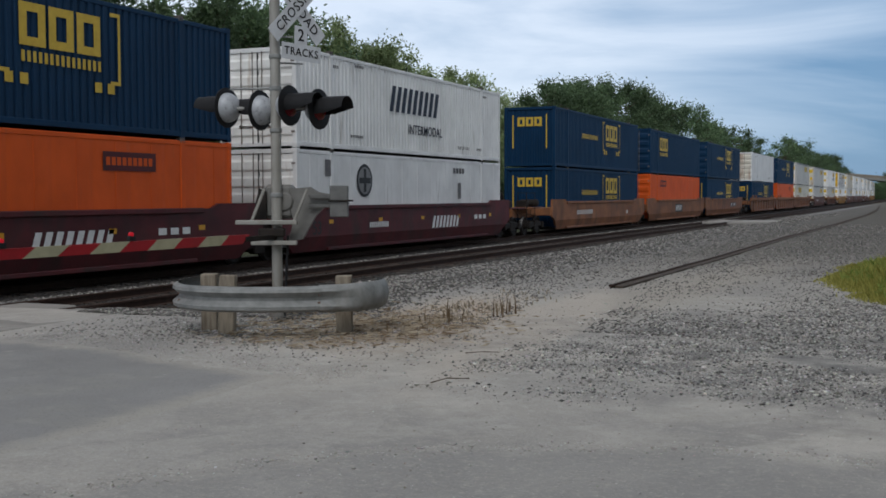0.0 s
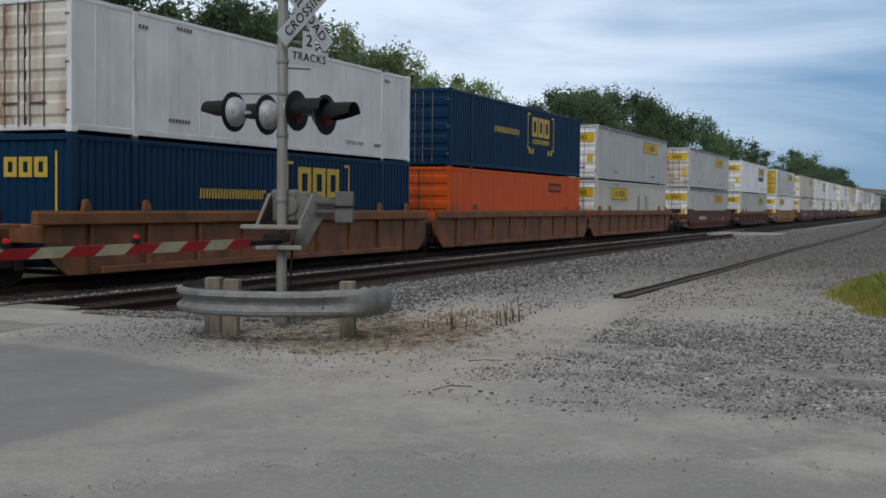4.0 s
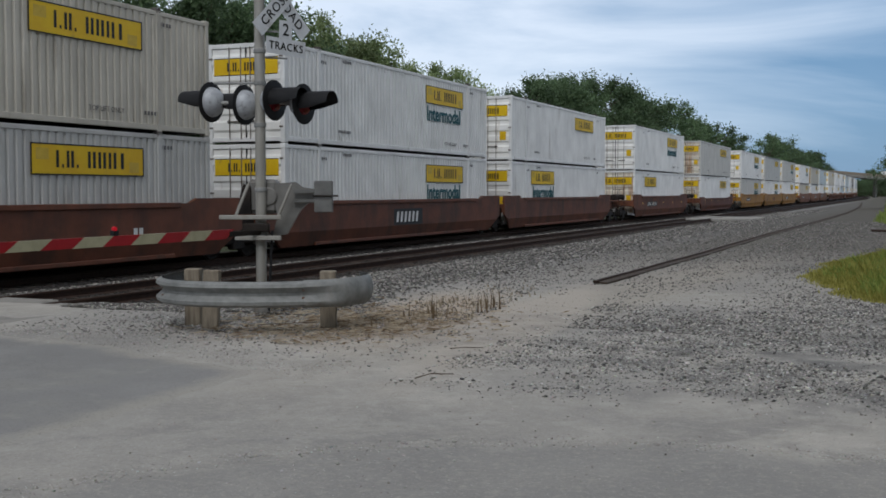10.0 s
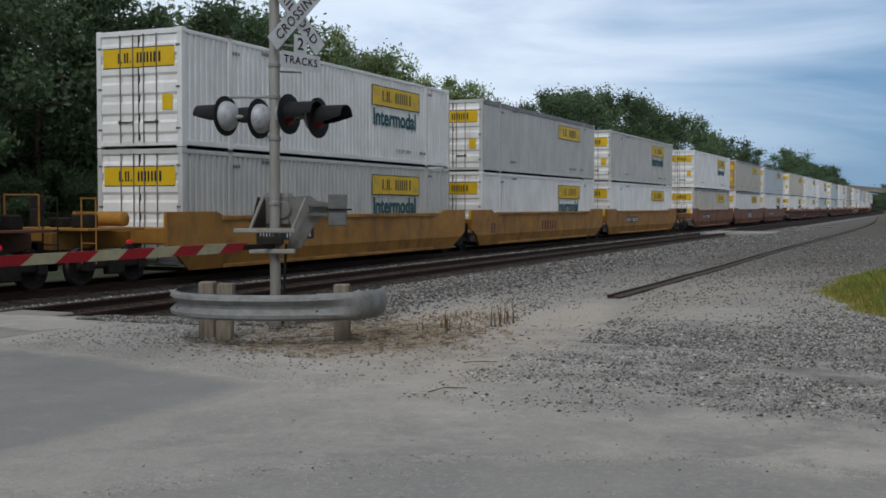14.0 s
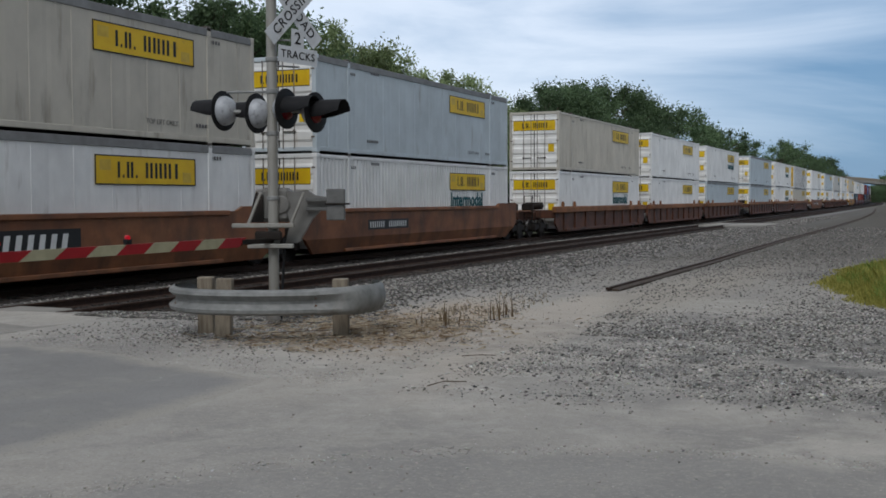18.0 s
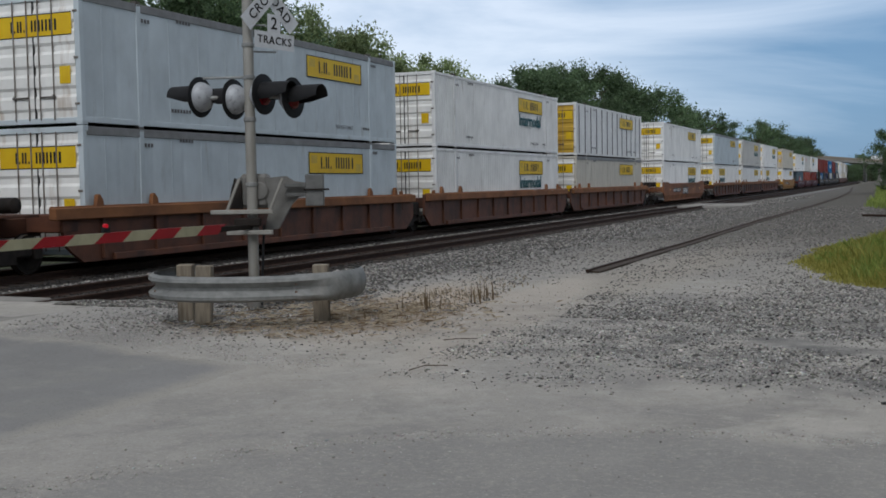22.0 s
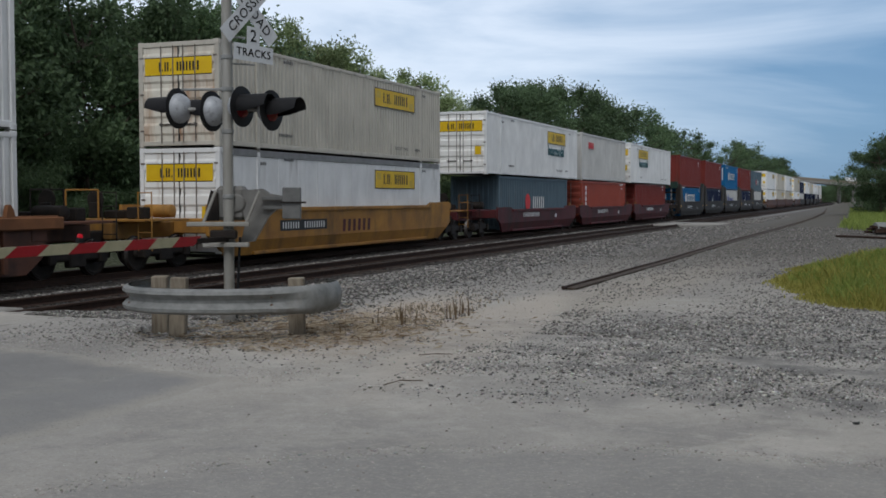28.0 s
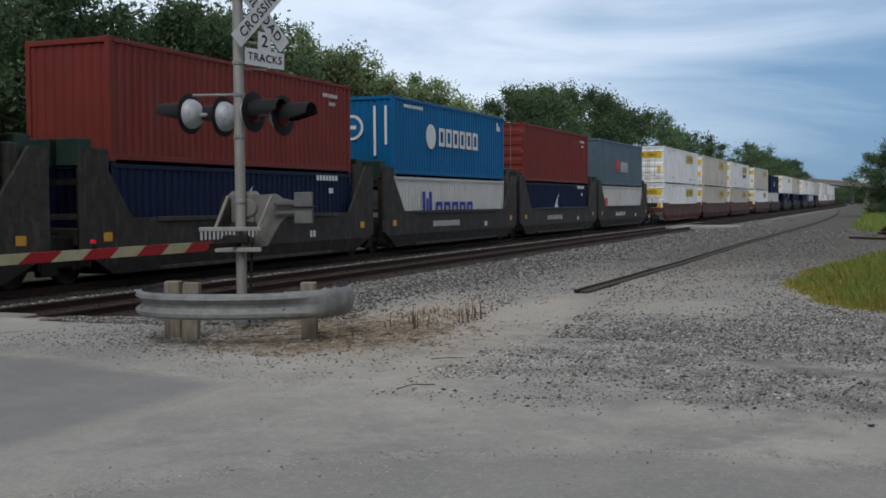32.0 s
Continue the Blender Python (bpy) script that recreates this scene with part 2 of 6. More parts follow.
    bark=mat("grey_brown_bark", (0.13, 0.10, 0.075), (0.08, 0.062, 0.048), 6, 0.9, 0, 0.02, 12, (1, 1, 0.2)),
)


# ---- building helpers ----
class Geo:
    """Collects simple solids into one mesh."""

    def __init__(self):
        self.v, self.f = [], []

    def add(self, verts, faces):
        n = len(self.v)
        self.v.extend(tuple(p) for p in verts)
        self.f.extend(tuple(i + n for i in f) for f in faces)
        return self

    def box(self, c, s, bev=0.0, rot=None):
        hx, hy, hz = s[0] / 2, s[1] / 2, s[2] / 2
        if not bev:
            vs = [Vector((x * hx, y * hy, z * hz)) for x in (-1, 1) for y in (-1, 1) for z in (-1, 1)]
            fs = [(0, 1, 3, 2), (4, 6, 7, 5), (0, 4, 5, 1), (2, 3, 7, 6), (0, 2, 6, 4), (1, 5, 7, 3)]
        else:
            bm = bmesh.new()
            bmesh.ops.create_cube(bm, size=1.0)
            for v in bm.verts:
                v.co = Vector((v.co.x * s[0], v.co.y * s[1], v.co.z * s[2]))
            bmesh.ops.bevel(bm, geom=bm.edges[:], offset=bev, segments=1, affect="EDGES")
            bm.verts.index_update()
            vs, fs = [v.co.copy() for v in bm.verts], [tuple(v.index for v in f.verts) for f in bm.faces]
            bm.free()
        m = rot.to_3x3() if rot else Matrix.Identity(3)
        return self.add([m @ v + Vector(c) for v in vs], fs)

    def tube(self, p0, p1, r0, r1=None, n=10, caps=True):
        p0, p1 = Vector(p0), Vector(p1)
        r1 = r0 if r1 is None else r1
        d = (p1 - p0).normalized()
        a = d.orthogonal().normalized()
        b = d.cross(a)
        vs = []
        for p, r in ((p0, r0), (p1, r1)):
            vs += [p + (a * math.cos(2 * math.pi * k / n) + b * math.sin(2 * math.pi * k / n)) * r for k in range(n)]
        fs = [(k, (k + 1) % n, n + (k + 1) % n, n + k) for k in range(n)]
        if caps:
            fs += [tuple(range(n - 1, -1, -1)), tuple(range(n, 2 * n))]
        return self.add(vs, fs)

    def lathe(self, p0, axis, prof, n=20):
        """prof: (distance along the axis, radius) pairs."""
        d = Vector(axis).normalized()
        a = d.orthogonal().normalized()
        b = d.cross(a)
        vs, fs = [], []
        for h, r in prof:
            vs += [Vector(p0) + d * h + (a * math.cos(2 * math.pi * k / n) + b * math.sin(2 * math.pi * k / n)) * r for k in range(n)]
        for j in range(len(prof) - 1):
            fs += [(j * n + k, j * n + (k + 1) % n, (j + 1) * n + (k + 1) % n, (j + 1) * n + k) for k in range(n)]
        fs.append(tuple(range(n - 1, -1, -1)))
        fs.append(tuple(range((len(prof) - 1) * n, len(prof) * n)))
        return self.add(vs, fs)

    def sweep(self, prof, stations, closed=True):
        """prof: (across, up) points; stations: matrices whose x is across and z up."""
        n, vs, fs = len(prof), [], []
        for m in stations:
            vs += [m @ Vector((a, 0, u)) for a, u in prof]
        for j in range(len(stations) - 1):
            for k in range(n if closed else n - 1):
                fs.append((j * n + k, j * n + (k + 1) % n, (j + 1) * n + (k + 1) % n, (j + 1) * n + k))
        if closed:
            fs += [tuple(range(n - 1, -1, -1)), tuple(range((len(stations) - 1) * n, len(stations) * n))]
        return self.add(vs, fs)

    def mesh(self, name, *mats, smooth=False, pick=None):
        me = bpy.data.meshes.new(name)
        me.from_pydata([tuple(v) for v in self.v], [], self.f)
        for m in mats:
            me.materials.append(m)
        if pick:
            for p in me.polygons:
                p.material_index = pick(p)
        bm = bmesh.new()
        bm.from_mesh(me)
        bmesh.ops.recalc_face_normals(bm, faces=bm.faces[:])
        bm.to_mesh(me)
        bm.free()
        if smooth:
            for p in me.polygons:
                p.use_smooth = True
            me.set_sharp_from_angle(angle=radians(40))
        return me


SMALL = {"painted_mark", "stencil", "reflector_strip", "under_frame", "panel_seams", "scroll"}


def part(name, shape, material, parent, label="", smooth=False):
    """One mesh object under a thing or a part."""
    me = shape.mesh(name, material, smooth=smooth) if isinstance(shape, Geo) else shape
    ob = new(name, me)
    ob.parent = parent
    if label:
        ob["label"] = label
    if name in SMALL:
        ob["kind"] = "stuff"
    return ob


def thing(name, label, category, group="", kind="", m=None):
    ob = tagged(new(name), label, category, group, kind)
    ob.empty_display_size = 0.2
    if m is not None:
        ob.matrix_basis = m
    return ob


def lettering(name, text, size, material, bold=0.0, space=1.0):
    """A mesh of the words, lying in the XZ plane, facing -Y, centred."""
    cu = bpy.data.curves.new(name, "FONT")
    cu.body, cu.size, cu.extrude, cu.offset = text, size, 0.002, bold
    cu.align_x, cu.align_y = "CENTER", "CENTER"
    cu.resolution_u = 3
    cu.space_character = space
    ob = bpy.data.objects.new(name, cu)
    scene.collection.objects.link(ob)
    me = bpy.data.meshes.new_from_object(ob.evaluated_get(bpy.context.evaluated_depsgraph_get()))
    bpy.data.objects.remove(ob)
    me.transform(pose(0, 0, 0, 90))
    me.materials.clear()
    me.materials.append(material)
    return me


# ---- plan: the line of the railway ----
TRAIN_X, NEAR_X = -17.83, -13.5
RAIL_TOP = -0.05
CURVE_AT, CURVE_R, CURVE_END = 272.0, 4000.0, 900.0


def line(s, off=0.0):
    """Place and heading (degrees) at s metres along the railway, off metres to its right."""
    if s <= CURVE_AT:
        x, y, a = TRAIN_X, s, 0.0
    else:
        a = (min(s, CURVE_END) - CURVE_AT) / CURVE_R
        x = TRAIN_X - CURVE_R * (1 - math.cos(a))
        y = CURVE_AT + CURVE_R * math.sin(a)
        if s > CURVE_END:
            x -= (s - CURVE_END) * math.sin(a)
            y += (s - CURVE_END) * math.cos(a)
    return x + off * math.cos(a), y + off * math.sin(a), math.degrees(a)


def at_line(s, off=0.0, z=0.0):
    x, y, a = line(s, off)
    return pose(x, y, z, 0, 0, a)


def stations(s0, s1, off, z, step=20.0):
    n = max(1, int((s1 - s0) / step))
    return [at_line(s0 + (s1 - s0) * k / n, off, z) for k in range(n + 1)]


def ground_z(x, y):
    """Height of the ground: level by the road, a little lower along the tracks."""
    road = max(0.0, min(1.0, (15.6 - y) / 1.8))
    t = max(0.0, min(1.0, (-8.6 - x) / 2.6))
    z = -0.20 * t * t * (3 - 2 * t) * (1 - road) - 0.055 * road * t
    b = max(0.0, min(1.0, (-11.7 - x) / 0.7))
    z -= 0.13 * b * b * (3 - 2 * b) * (1 - road)
    r = math.hypot(x, y)
    if r < 120:
        z += 0.02 * noise.noise((x * 0.35, y * 0.35, 0.0)) + 0.012 * noise.noise((x * 1.4, y * 1.4, 3.0))
    return z


# ---- ground ----
def ground_material():
    m = bpy.data.materials.new("dusty_gravel_ground")
    m.use_nodes = True
    nt, b = m.node_tree, m.node_tree.nodes["Principled BSDF"]
    N, K = nt.nodes.new, nt.links.new
    geo = N("ShaderNodeNewGeometry")

    def tex(s, det=6.0, rough=0.6, dist=0.0):
        t = N("ShaderNodeTexNoise")
        t.inputs["Scale"].default_value, t.inputs["Detail"].default_value = s, det
        t.inputs["Roughness"].default_value, t.inputs["Distortion"].default_value = rough, dist
        K(geo.outputs["Position"], t.inputs["Vector"])
        return t.outputs["Fac"]

    def rng(v, a, bb, lo=0.0, hi=1.0):
        r = N("ShaderNodeMapRange")
        for k, x in zip(("From Min", "From Max", "To Min", "To Max"), (a, bb, lo, hi)):
            r.inputs[k].default_value = x
        K(v, r.inputs["Value"])
        return r.outputs["Result"]

    def mixc(f, a, c):
        x = N("ShaderNodeMix")
        x.data_type = "RGBA"
        K(f, x.inputs["Factor"]) if not isinstance(f, float) else None
        for sock, v in ((x.inputs["A"], a), (x.inputs["B"], c)):
            if isinstance(v, tuple):
                sock.default_value = (*v, 1)
            else:
                K(v, sock)
        return x.outputs["Result"]

    def op(kind, a, c):
        x = N("ShaderNodeMath")
        x.operation = kind
        for sock, v in zip(x.inputs, (a, c)):
            if isinstance(v, (int, float)):
                sock.default_value = v
            else:
                K(v, sock)
        return x.outputs["Value"]

    def patch(cx, cy, rx, ry, turn=0.0, wob=0.5, edge=0.35):
        """1 inside an uneven patch of ground, 0 outside."""
        mp = N("ShaderNodeMapping")
        mp.vector_type = "TEXTURE"
        mp.inputs["Location"].default_value = (cx, cy, 0)
        mp.inputs["Rotation"].default_value = (0, 0, radians(turn))
        mp.inputs["Scale"].default_value = (rx, ry, 1000)
        K(geo.outputs["Position"], mp.inputs["Vector"])
        ln = N("ShaderNodeVectorMath")
        ln.operation = "LENGTH"
        K(mp.outputs["Vector"], ln.inputs[0])
        d = op("ADD", ln.outputs["Value"], op("MULTIPLY", op("SUBTRACT", tex(0.9, 5.0), 0.5), wob))
        return rng(d, 1.0 + edge / 2, 1.0 - edge / 2)

    xyz = N("ShaderNodeSeparateXYZ")
    K(geo.outputs["Position"], xyz.inputs["Vector"])
    big, mid, fine, grit = tex(0.35), tex(1.7, 8.0, 0.66, 0.4), tex(14.0, 6.0, 0.7), tex(42.0, 3.0, 0.75)
    col = mixc(rng(big, 0.35, 0.65), (0.45, 0.425, 0.385), (0.365, 0.345, 0.312))
    col = mixc(rng(mid, 0.47, 0.62, 0.0, 0.7), col, (0.495, 0.468, 0.425))
    worn = op("MULTIPLY", patch(-1.5, 5.2, 6.0, 3.4, 12, 0.6, 0.5), rng(tex(0.62, 8.0, 0.62, 0.5), 0.47, 0.56))
    col = mixc(op("MULTIPLY", worn, 0.75), col, (0.275, 0.264, 0.248))                    # old asphalt showing through the dust
    col = mixc(rng(tex(4.3, 6.0, 0.7, 0.3), 0.53, 0.68, 0.0, 0.35), col, (0.26, 0.243, 0.212))
    col = mixc(rng(tex(3.1, 7.0, 0.7, 0.6), 0.46, 0.33, 0.0, 0.6), col, (0.52, 0.495, 0.45))
    col = mixc(op("MULTIPLY", patch(-1.2, 4.7, 3.5, 2.7, 22, 0.35, 0.10), 0.7), col, (0.272, 0.264, 0.252))    # a smooth asphalt apron
    col = mixc(rng(tex(0.22, 5.0), 0.55, 0.40, 0.0, 0.45), col, (0.25, 0.245, 0.235))
    col = mixc(rng(xyz.outputs["Y"], 15.0, 36.0, 0.0, 0.95), col, (0.128, 0.118, 0.104))   # greyer gravel up the line
    col = mixc(rng(xyz.outputs["Y"], 70.0, 170.0, 0.0, 0.8), col, (0.125, 0.118, 0.095))
    col = mixc(op("MULTIPLY", patch(-4.4, 19.5, 0.9, 9.0, -4, 0.7, 0.8), 0.7), col, (0.35, 0.318, 0.27))       # the pale dirt path
    col = mixc(patch(-6.45, 14.3, 1.05, 3.4, 8, 0.9, 0.6), col, (0.43, 0.365, 0.295))       # dry straw and clay by the guard rail
    col = mixc(op("MULTIPLY", patch(-4.85, 14.4, 0.62, 5.2, 7, 0.6, 0.5), 0.85), col, (0.46, 0.415, 0.36))       # the footpath between weeds and stones
    col = mixc(op("MULTIPLY", patch(-7.0, 11.9, 1.5, 0.8, 20, 0.9, 0.6), 0.6), col, (0.27, 0.225, 0.175))
    col = mixc(op("MULTIPLY", patch(-7.0, 12.9, 2.2, 2.0, 10, 0.7, 0.6), rng(tex(3.4, 7.0, 0.7, 0.5), 0.48, 0.60, 0.0, 0.75)), col, (0.26, 0.205, 0.15))   # dead leaves and soil
    col = mixc(patch(-9.5, 120.0, 3.4, 107.0, 0, 0.3), col, (0.215, 0.21, 0.205))         # ballast shoulder
    col = mixc(patch(-15.6, 120.0, 3.7, 106.5, 0, 0.15, 0.1), col, (0.085, 0.078, 0.072))   # dark ballast under the tracks, shade of the train in its colour
    col = mixc(patch(-70.0, 120.0, 49.6, 600.0, 0, 0.05, 0.02), col, (0.035, 0.045, 0.02))        # scrub behind the train
    col = mixc(patch(50.0, 210.0, 50.5, 195.0, 0, 0.2), col, (0.13, 0.14, 0.05))          # grass field
    col = mixc(patch(1.9, 27.0, 3.0, 8.5, 0, 0.6, 0.6), col, (0.18, 0.17, 0.07))         # soil under the grass
    col = mixc(rng(fine, 0.50, 0.70, 0.0, 0.45), col, (0.47, 0.44, 0.385))
    col = mixc(op("MULTIPLY", patch(0.6, 13.4, 5.0, 4.3, 10, 0.9, 0.5), rng(tex(1.6, 6.0, 0.65), 0.38, 0.62)), col, (0.19, 0.185, 0.176))        # coarse dark stone
    dark = mixc(rng(grit, 0.57, 0.70, 0.0, 0.5), col, (0.18, 0.172, 0.16))
    pale = mixc(rng(grit, 0.41, 0.30, 0.0, 0.6), dark, (0.56, 0.54, 0.50))
    open_side = op("MULTIPLY", rng(xyz.outputs["Y"], 20.0, 70.0, 0.0, 0.75), rng(xyz.outputs["X"], -11.5, -9.0))
    pale = mixc(open_side, pale, (0.105, 0.097, 0.084))                                     # cinders and dirt up the line
    K(pale, b.inputs["Base Color"])
    b.inputs["Roughness"].default_value = 0.95
    b.inputs["Specular IOR Level"].default_value = 0.08
    bp = N("ShaderNodeBump")
    bp.inputs["Strength"].default_value, bp.inputs["Distance"].default_value = 1.0, 0.011
    K(op("ADD", op("MULTIPLY", grit, 0.35), op("ADD", fine, op("MULTIPLY", mid, 1.5))), bp.inputs["Height"])
    K(bp.outputs["Normal"], b.inputs["Normal"])
    return m


def build_ground():
    def axis(lo, hi, step, far):
        a = list(np.arange(lo, hi + step / 2, step))
        d, x = step, hi
        while x < far:
            d *= 1.35
            x += d
            a.append(x)
        d, x = step, lo
        while x > -far:
            d *= 1.35
            x -= d
            a.insert(0, x)
        return a
    xs, ys = axis(-24, 8, 0.4, 4000), axis(-4, 60, 0.4, 4000)
    g = Geo()
    g.v = [(x, y, ground_z(x, y)) for y in ys for x in xs]
    w = len(xs)
    g.f = [(j * w + i, j * w + i + 1, (j + 1) * w + i + 1, (j + 1) * w + i) for j in range(len(ys) - 1) for i in range(w - 1)]
    ob = new("ground", g.mesh("ground", ground_material(), smooth=True))
    return tagged(ob, "pale dusty gravel ground with dirt tracks and scattered stones", "ground", kind="structure")


build_ground()


def road_material():
    """Asphalt that gravel dust covers towards its broken edges."""
    m = bpy.data.materials.new("worn_asphalt")
    m.use_nodes = True
    nt, b = m.node_tree, m.node_tree.nodes["Principled BSDF"]
    N, K = nt.nodes.new, nt.links.new
    geo, att = N("ShaderNodeNewGeometry"), N("ShaderNodeAttribute")
    att.attribute_name = "dust"

    def tex(s, d, rough=0.6):
        t = N("ShaderNodeTexNoise")
        t.inputs["Scale"].default_value, t.inputs["Detail"].default_value, t.inputs["Roughness"].default_value = s, d, rough
        K(geo.outputs["Position"], t.inputs["Vector"])
        return t.outputs["Fac"]

    def mixc(f, a, c):
        x = N("ShaderNodeMix")
        x.data_type = "RGBA"
        K(f, x.inputs["Factor"])
        for sock, v in ((x.inputs["A"], a), (x.inputs["B"], c)):
            if isinstance(v, tuple):
                sock.default_value = (*v, 1)
            else:
                K(v, sock)
        return x.outputs["Result"]

    def rng(v, a, c):
        r = N("ShaderNodeMapRange")
        r.inputs["From Min"].default_value, r.inputs["From Max"].default_value = a, c
        K(v, r.inputs["Value"])
        return r.outputs["Result"]

    add = N("ShaderNodeMath")
    add.operation = "ADD"
    K(att.outputs["Fac"], add.inputs[0])
    K(tex(2.1, 8.0, 0.72), add.inputs[1])
    col = mixc(rng(tex(0.7, 5.0), 0.35, 0.65), (0.285, 0.280, 0.270), (0.232, 0.228, 0.221))
    col = mixc(rng(tex(90.0, 2.0), 0.5, 0.8), col, (0.31, 0.30, 0.29))
    col = mixc(rng(tex(0.9, 9.0, 0.75), 0.52, 0.60), col, (0.275, 0.268, 0.252))
    col = mixc(rng(add.outputs["Value"], 0.60, 1.0), col, (0.36, 0.34, 0.305))
    col = mixc(rng(tex(38.0, 3.0, 0.75), 0.56, 0.68), col, (0.17, 0.165, 0.155))
    col = mixc(rng(tex(2.3, 7.0, 0.65), 0.56, 0.72), col, (0.33, 0.318, 0.295))
    K(col, b.inputs["Base Color"])
    b.inputs["Roughness"].default_value, b.inputs["Specular IOR Level"].default_value = 0.9, 0.25
    bp = N("ShaderNodeBump")
    bp.inputs["Strength"].default_value, bp.inputs["Distance"].default_value = 0.8, 0.008
    K(tex(70.0, 4.0, 0.7), bp.inputs["Height"])
    K(bp.outputs["Normal"], b.inputs["Normal"])
    return m


def build_road():
    """Worn asphalt that crosses the tracks; its edges crumble into the gravel."""
    g, dust = Geo(), []
    nx, ny = 50, 60
    for j in range(ny + 1):
        for i in range(nx + 1):
            u, v = i / nx, j / ny
            x1 = -5.55 + 0.28 * noise.noise((v * 5, 1.7, 0)) + 0.18 * noise.noise((v * 15, 4.0, 0)) + 0.06 * noise.noise((v * 60, 4.0, 0))
            x = -11.3 + (x1 + 11.3) * u
            y1 = 10.62 - 1.4 * u ** 1.3 + 0.18 * noise.noise((u * 5, 9.0, 0)) + 0.12 * noise.noise((u * 17, 2.0, 0)) + 0.05 * noise.noise((u * 50, 2.0, 0))
            y = -8 + (y1 + 8) * v
            d = min((1 - u) * 6.1, (1 - v) * 19.0)
            g.v.append((x, y, ground_z(x, y) + 0.014 * min(1.0, d * 2.5) - 0.006))
            dust.append(max(0.0, 1.0 - d / 0.55))
    w = nx + 1
    g.f = [(j * w + i, j * w + i + 1, (j + 1) * w + i + 1, (j + 1) * w + i) for j in range(ny) for i in range(nx)]
    me = g.mesh("road", road_material(), smooth=True)
    me.attributes.new("dust", "FLOAT", "POINT").data.foreach_set("value", dust)
    tagged(new("road", me), "worn grey asphalt road leading over the railway crossing", "road", kind="structure")


build_road()

# ---- railway tracks ----
RAIL_PROF = [(-0.07, -0.17), (0.07, -0.17), (0.07, -0.155), (0.012, -0.13), (0.012, -0.045), (0.036, -0.035), (0.036, -0.006),
             (0.028, 0.0), (-0.028, 0.0), (-0.036, -0.006), (-0.036, -0.035), (-0.012, -0.045), (-0.012, -0.13), (-0.07, -0.155)]


def rail_mesh(name, s0, s1, off, z, worn=True, step=20.0):
    g = Geo().sweep(RAIL_PROF, stations(s0, s1, off, z, step))
    return g.mesh(name, M["rail"], M["railtop"], pick=(lambda p: 1 if p.normal.z > 0.6 and p.center.z > z - 0.02 else 0) if worn else None)


def build_track(name, off, label, s1):
    tr = thing(name, label, "railway track", "main tracks", "structure")
    for side in (-0.755, 0.755):
        part("rail", rail_mesh("rail", -60, s1, off + side, RAIL_TOP), None, tr, "rusty steel rail with polished head")
    tie = Geo().box((0, 0, 0), (2.6, 0.23, 0.18), 0.012).mesh("tie", M["tie"])
    for k in range(150):
        ob = part("tie", tie, None, tr)
        ob.matrix_basis = at_line(14.5 + k * 0.5, off, RAIL_TOP - 0.25) @ pose(random.uniform(-.04, .04), 0, random.uniform(-.008, .008), 0, 0, random.uniform(-.6, .6))
    g = Geo()
    for k in range(360):
        m = at_line(89.5 + k * 0.5 * (1 + k / 500), off, RAIL_TOP - 0.25)
        g.box(m.translation, (2.6, 0.23, 0.18), 0, m)
    part("far_ties", g, M["tie"], tr)["kind"] = "stuff"


build_track("main_track", 0.0, "main railway track under the train, rusty rails on dark ties", 620)
build_track("near_track", NEAR_X - TRAIN_X, "empty railway track with rusty rails on dark timber ties", 620)

SPUR = ((20.1, -5.47), (30, -5.38), (45, -5.42), (66, -5.18), (95, -5.10), (130, -5.75), (190, -7.9))   # metres up the line, x


def spur_stations(y0, z):
    ys = [y0 + (190 - y0) * (k / 60) ** 1.5 for k in range(61)]
    xs = [float(np.interp(y, [p[0] for p in SPUR], [p[1] for p in SPUR])) for y in ys]
    out = []
    for k in range(61):
        a, b = max(0, k - 1), min(60, k + 1)
        out.append(pose(xs[k], ys[k], z + 0.012 * noise.noise((ys[k] * 0.4, 3, 1)), 0, 0, -math.degrees(math.atan2(xs[b] - xs[a], ys[b] - ys[a]))))
    return out


spur = thing("spur_rail", "single rusty rail of an old spur half sunk in gravel", "rail", kind="structure")
part("rail", Geo().sweep(RAIL_PROF, spur_stations(20.1, 0.075)), M["rail"], spur)
# dark strip added in tie colour for the shaded near side of the rail
part("edge_timber", Geo().sweep([(0.037, -0.12), (0.19, -0.12), (0.19, 0.03), (0.037, 0.045)], spur_stations(20.25, 0.0)), M["tie"], spur, "dark strip added for the shaded near side of the rail")


def build_crossing():
    pan = thing("crossing_surface", "pale concrete crossing panels laid beside the rails", "crossing panel", kind="structure")
    for x0, w, y1 in ((-11.94, 1.20, 13.9), (-13.5, 1.14, 14.3), (-15.66, 2.60, 14.2), (-17.83, 1.34, 14.2)):
        y = y1
        while y > -9:
            ln = 2.4
            part("panel", Geo().box((x0, y - ln / 2, RAIL_TOP - 0.065), (w, ln - 0.03, 0.14), 0.02), M["concrete"], pan)
            y -= ln


build_crossing()


def build_far_crossing():
    """A pale gravelled farm crossing over the near track."""
    pan = thing("farm_crossing", "pale gravelled farm crossing over the near track", "crossing panel", kind="structure")
    part("panel", Geo().box((NEAR_X, 79.0, RAIL_TOP - 0.06), (1.36, 8.0, 0.12), 0.02), M["paleslab"], pan)
    part("panel", Geo().box((NEAR_X + 2.4, 79.5, RAIL_TOP - 0.10), (3.2, 7.0, 0.18), 0.03), M["paleslab"], pan)


build_far_crossing()


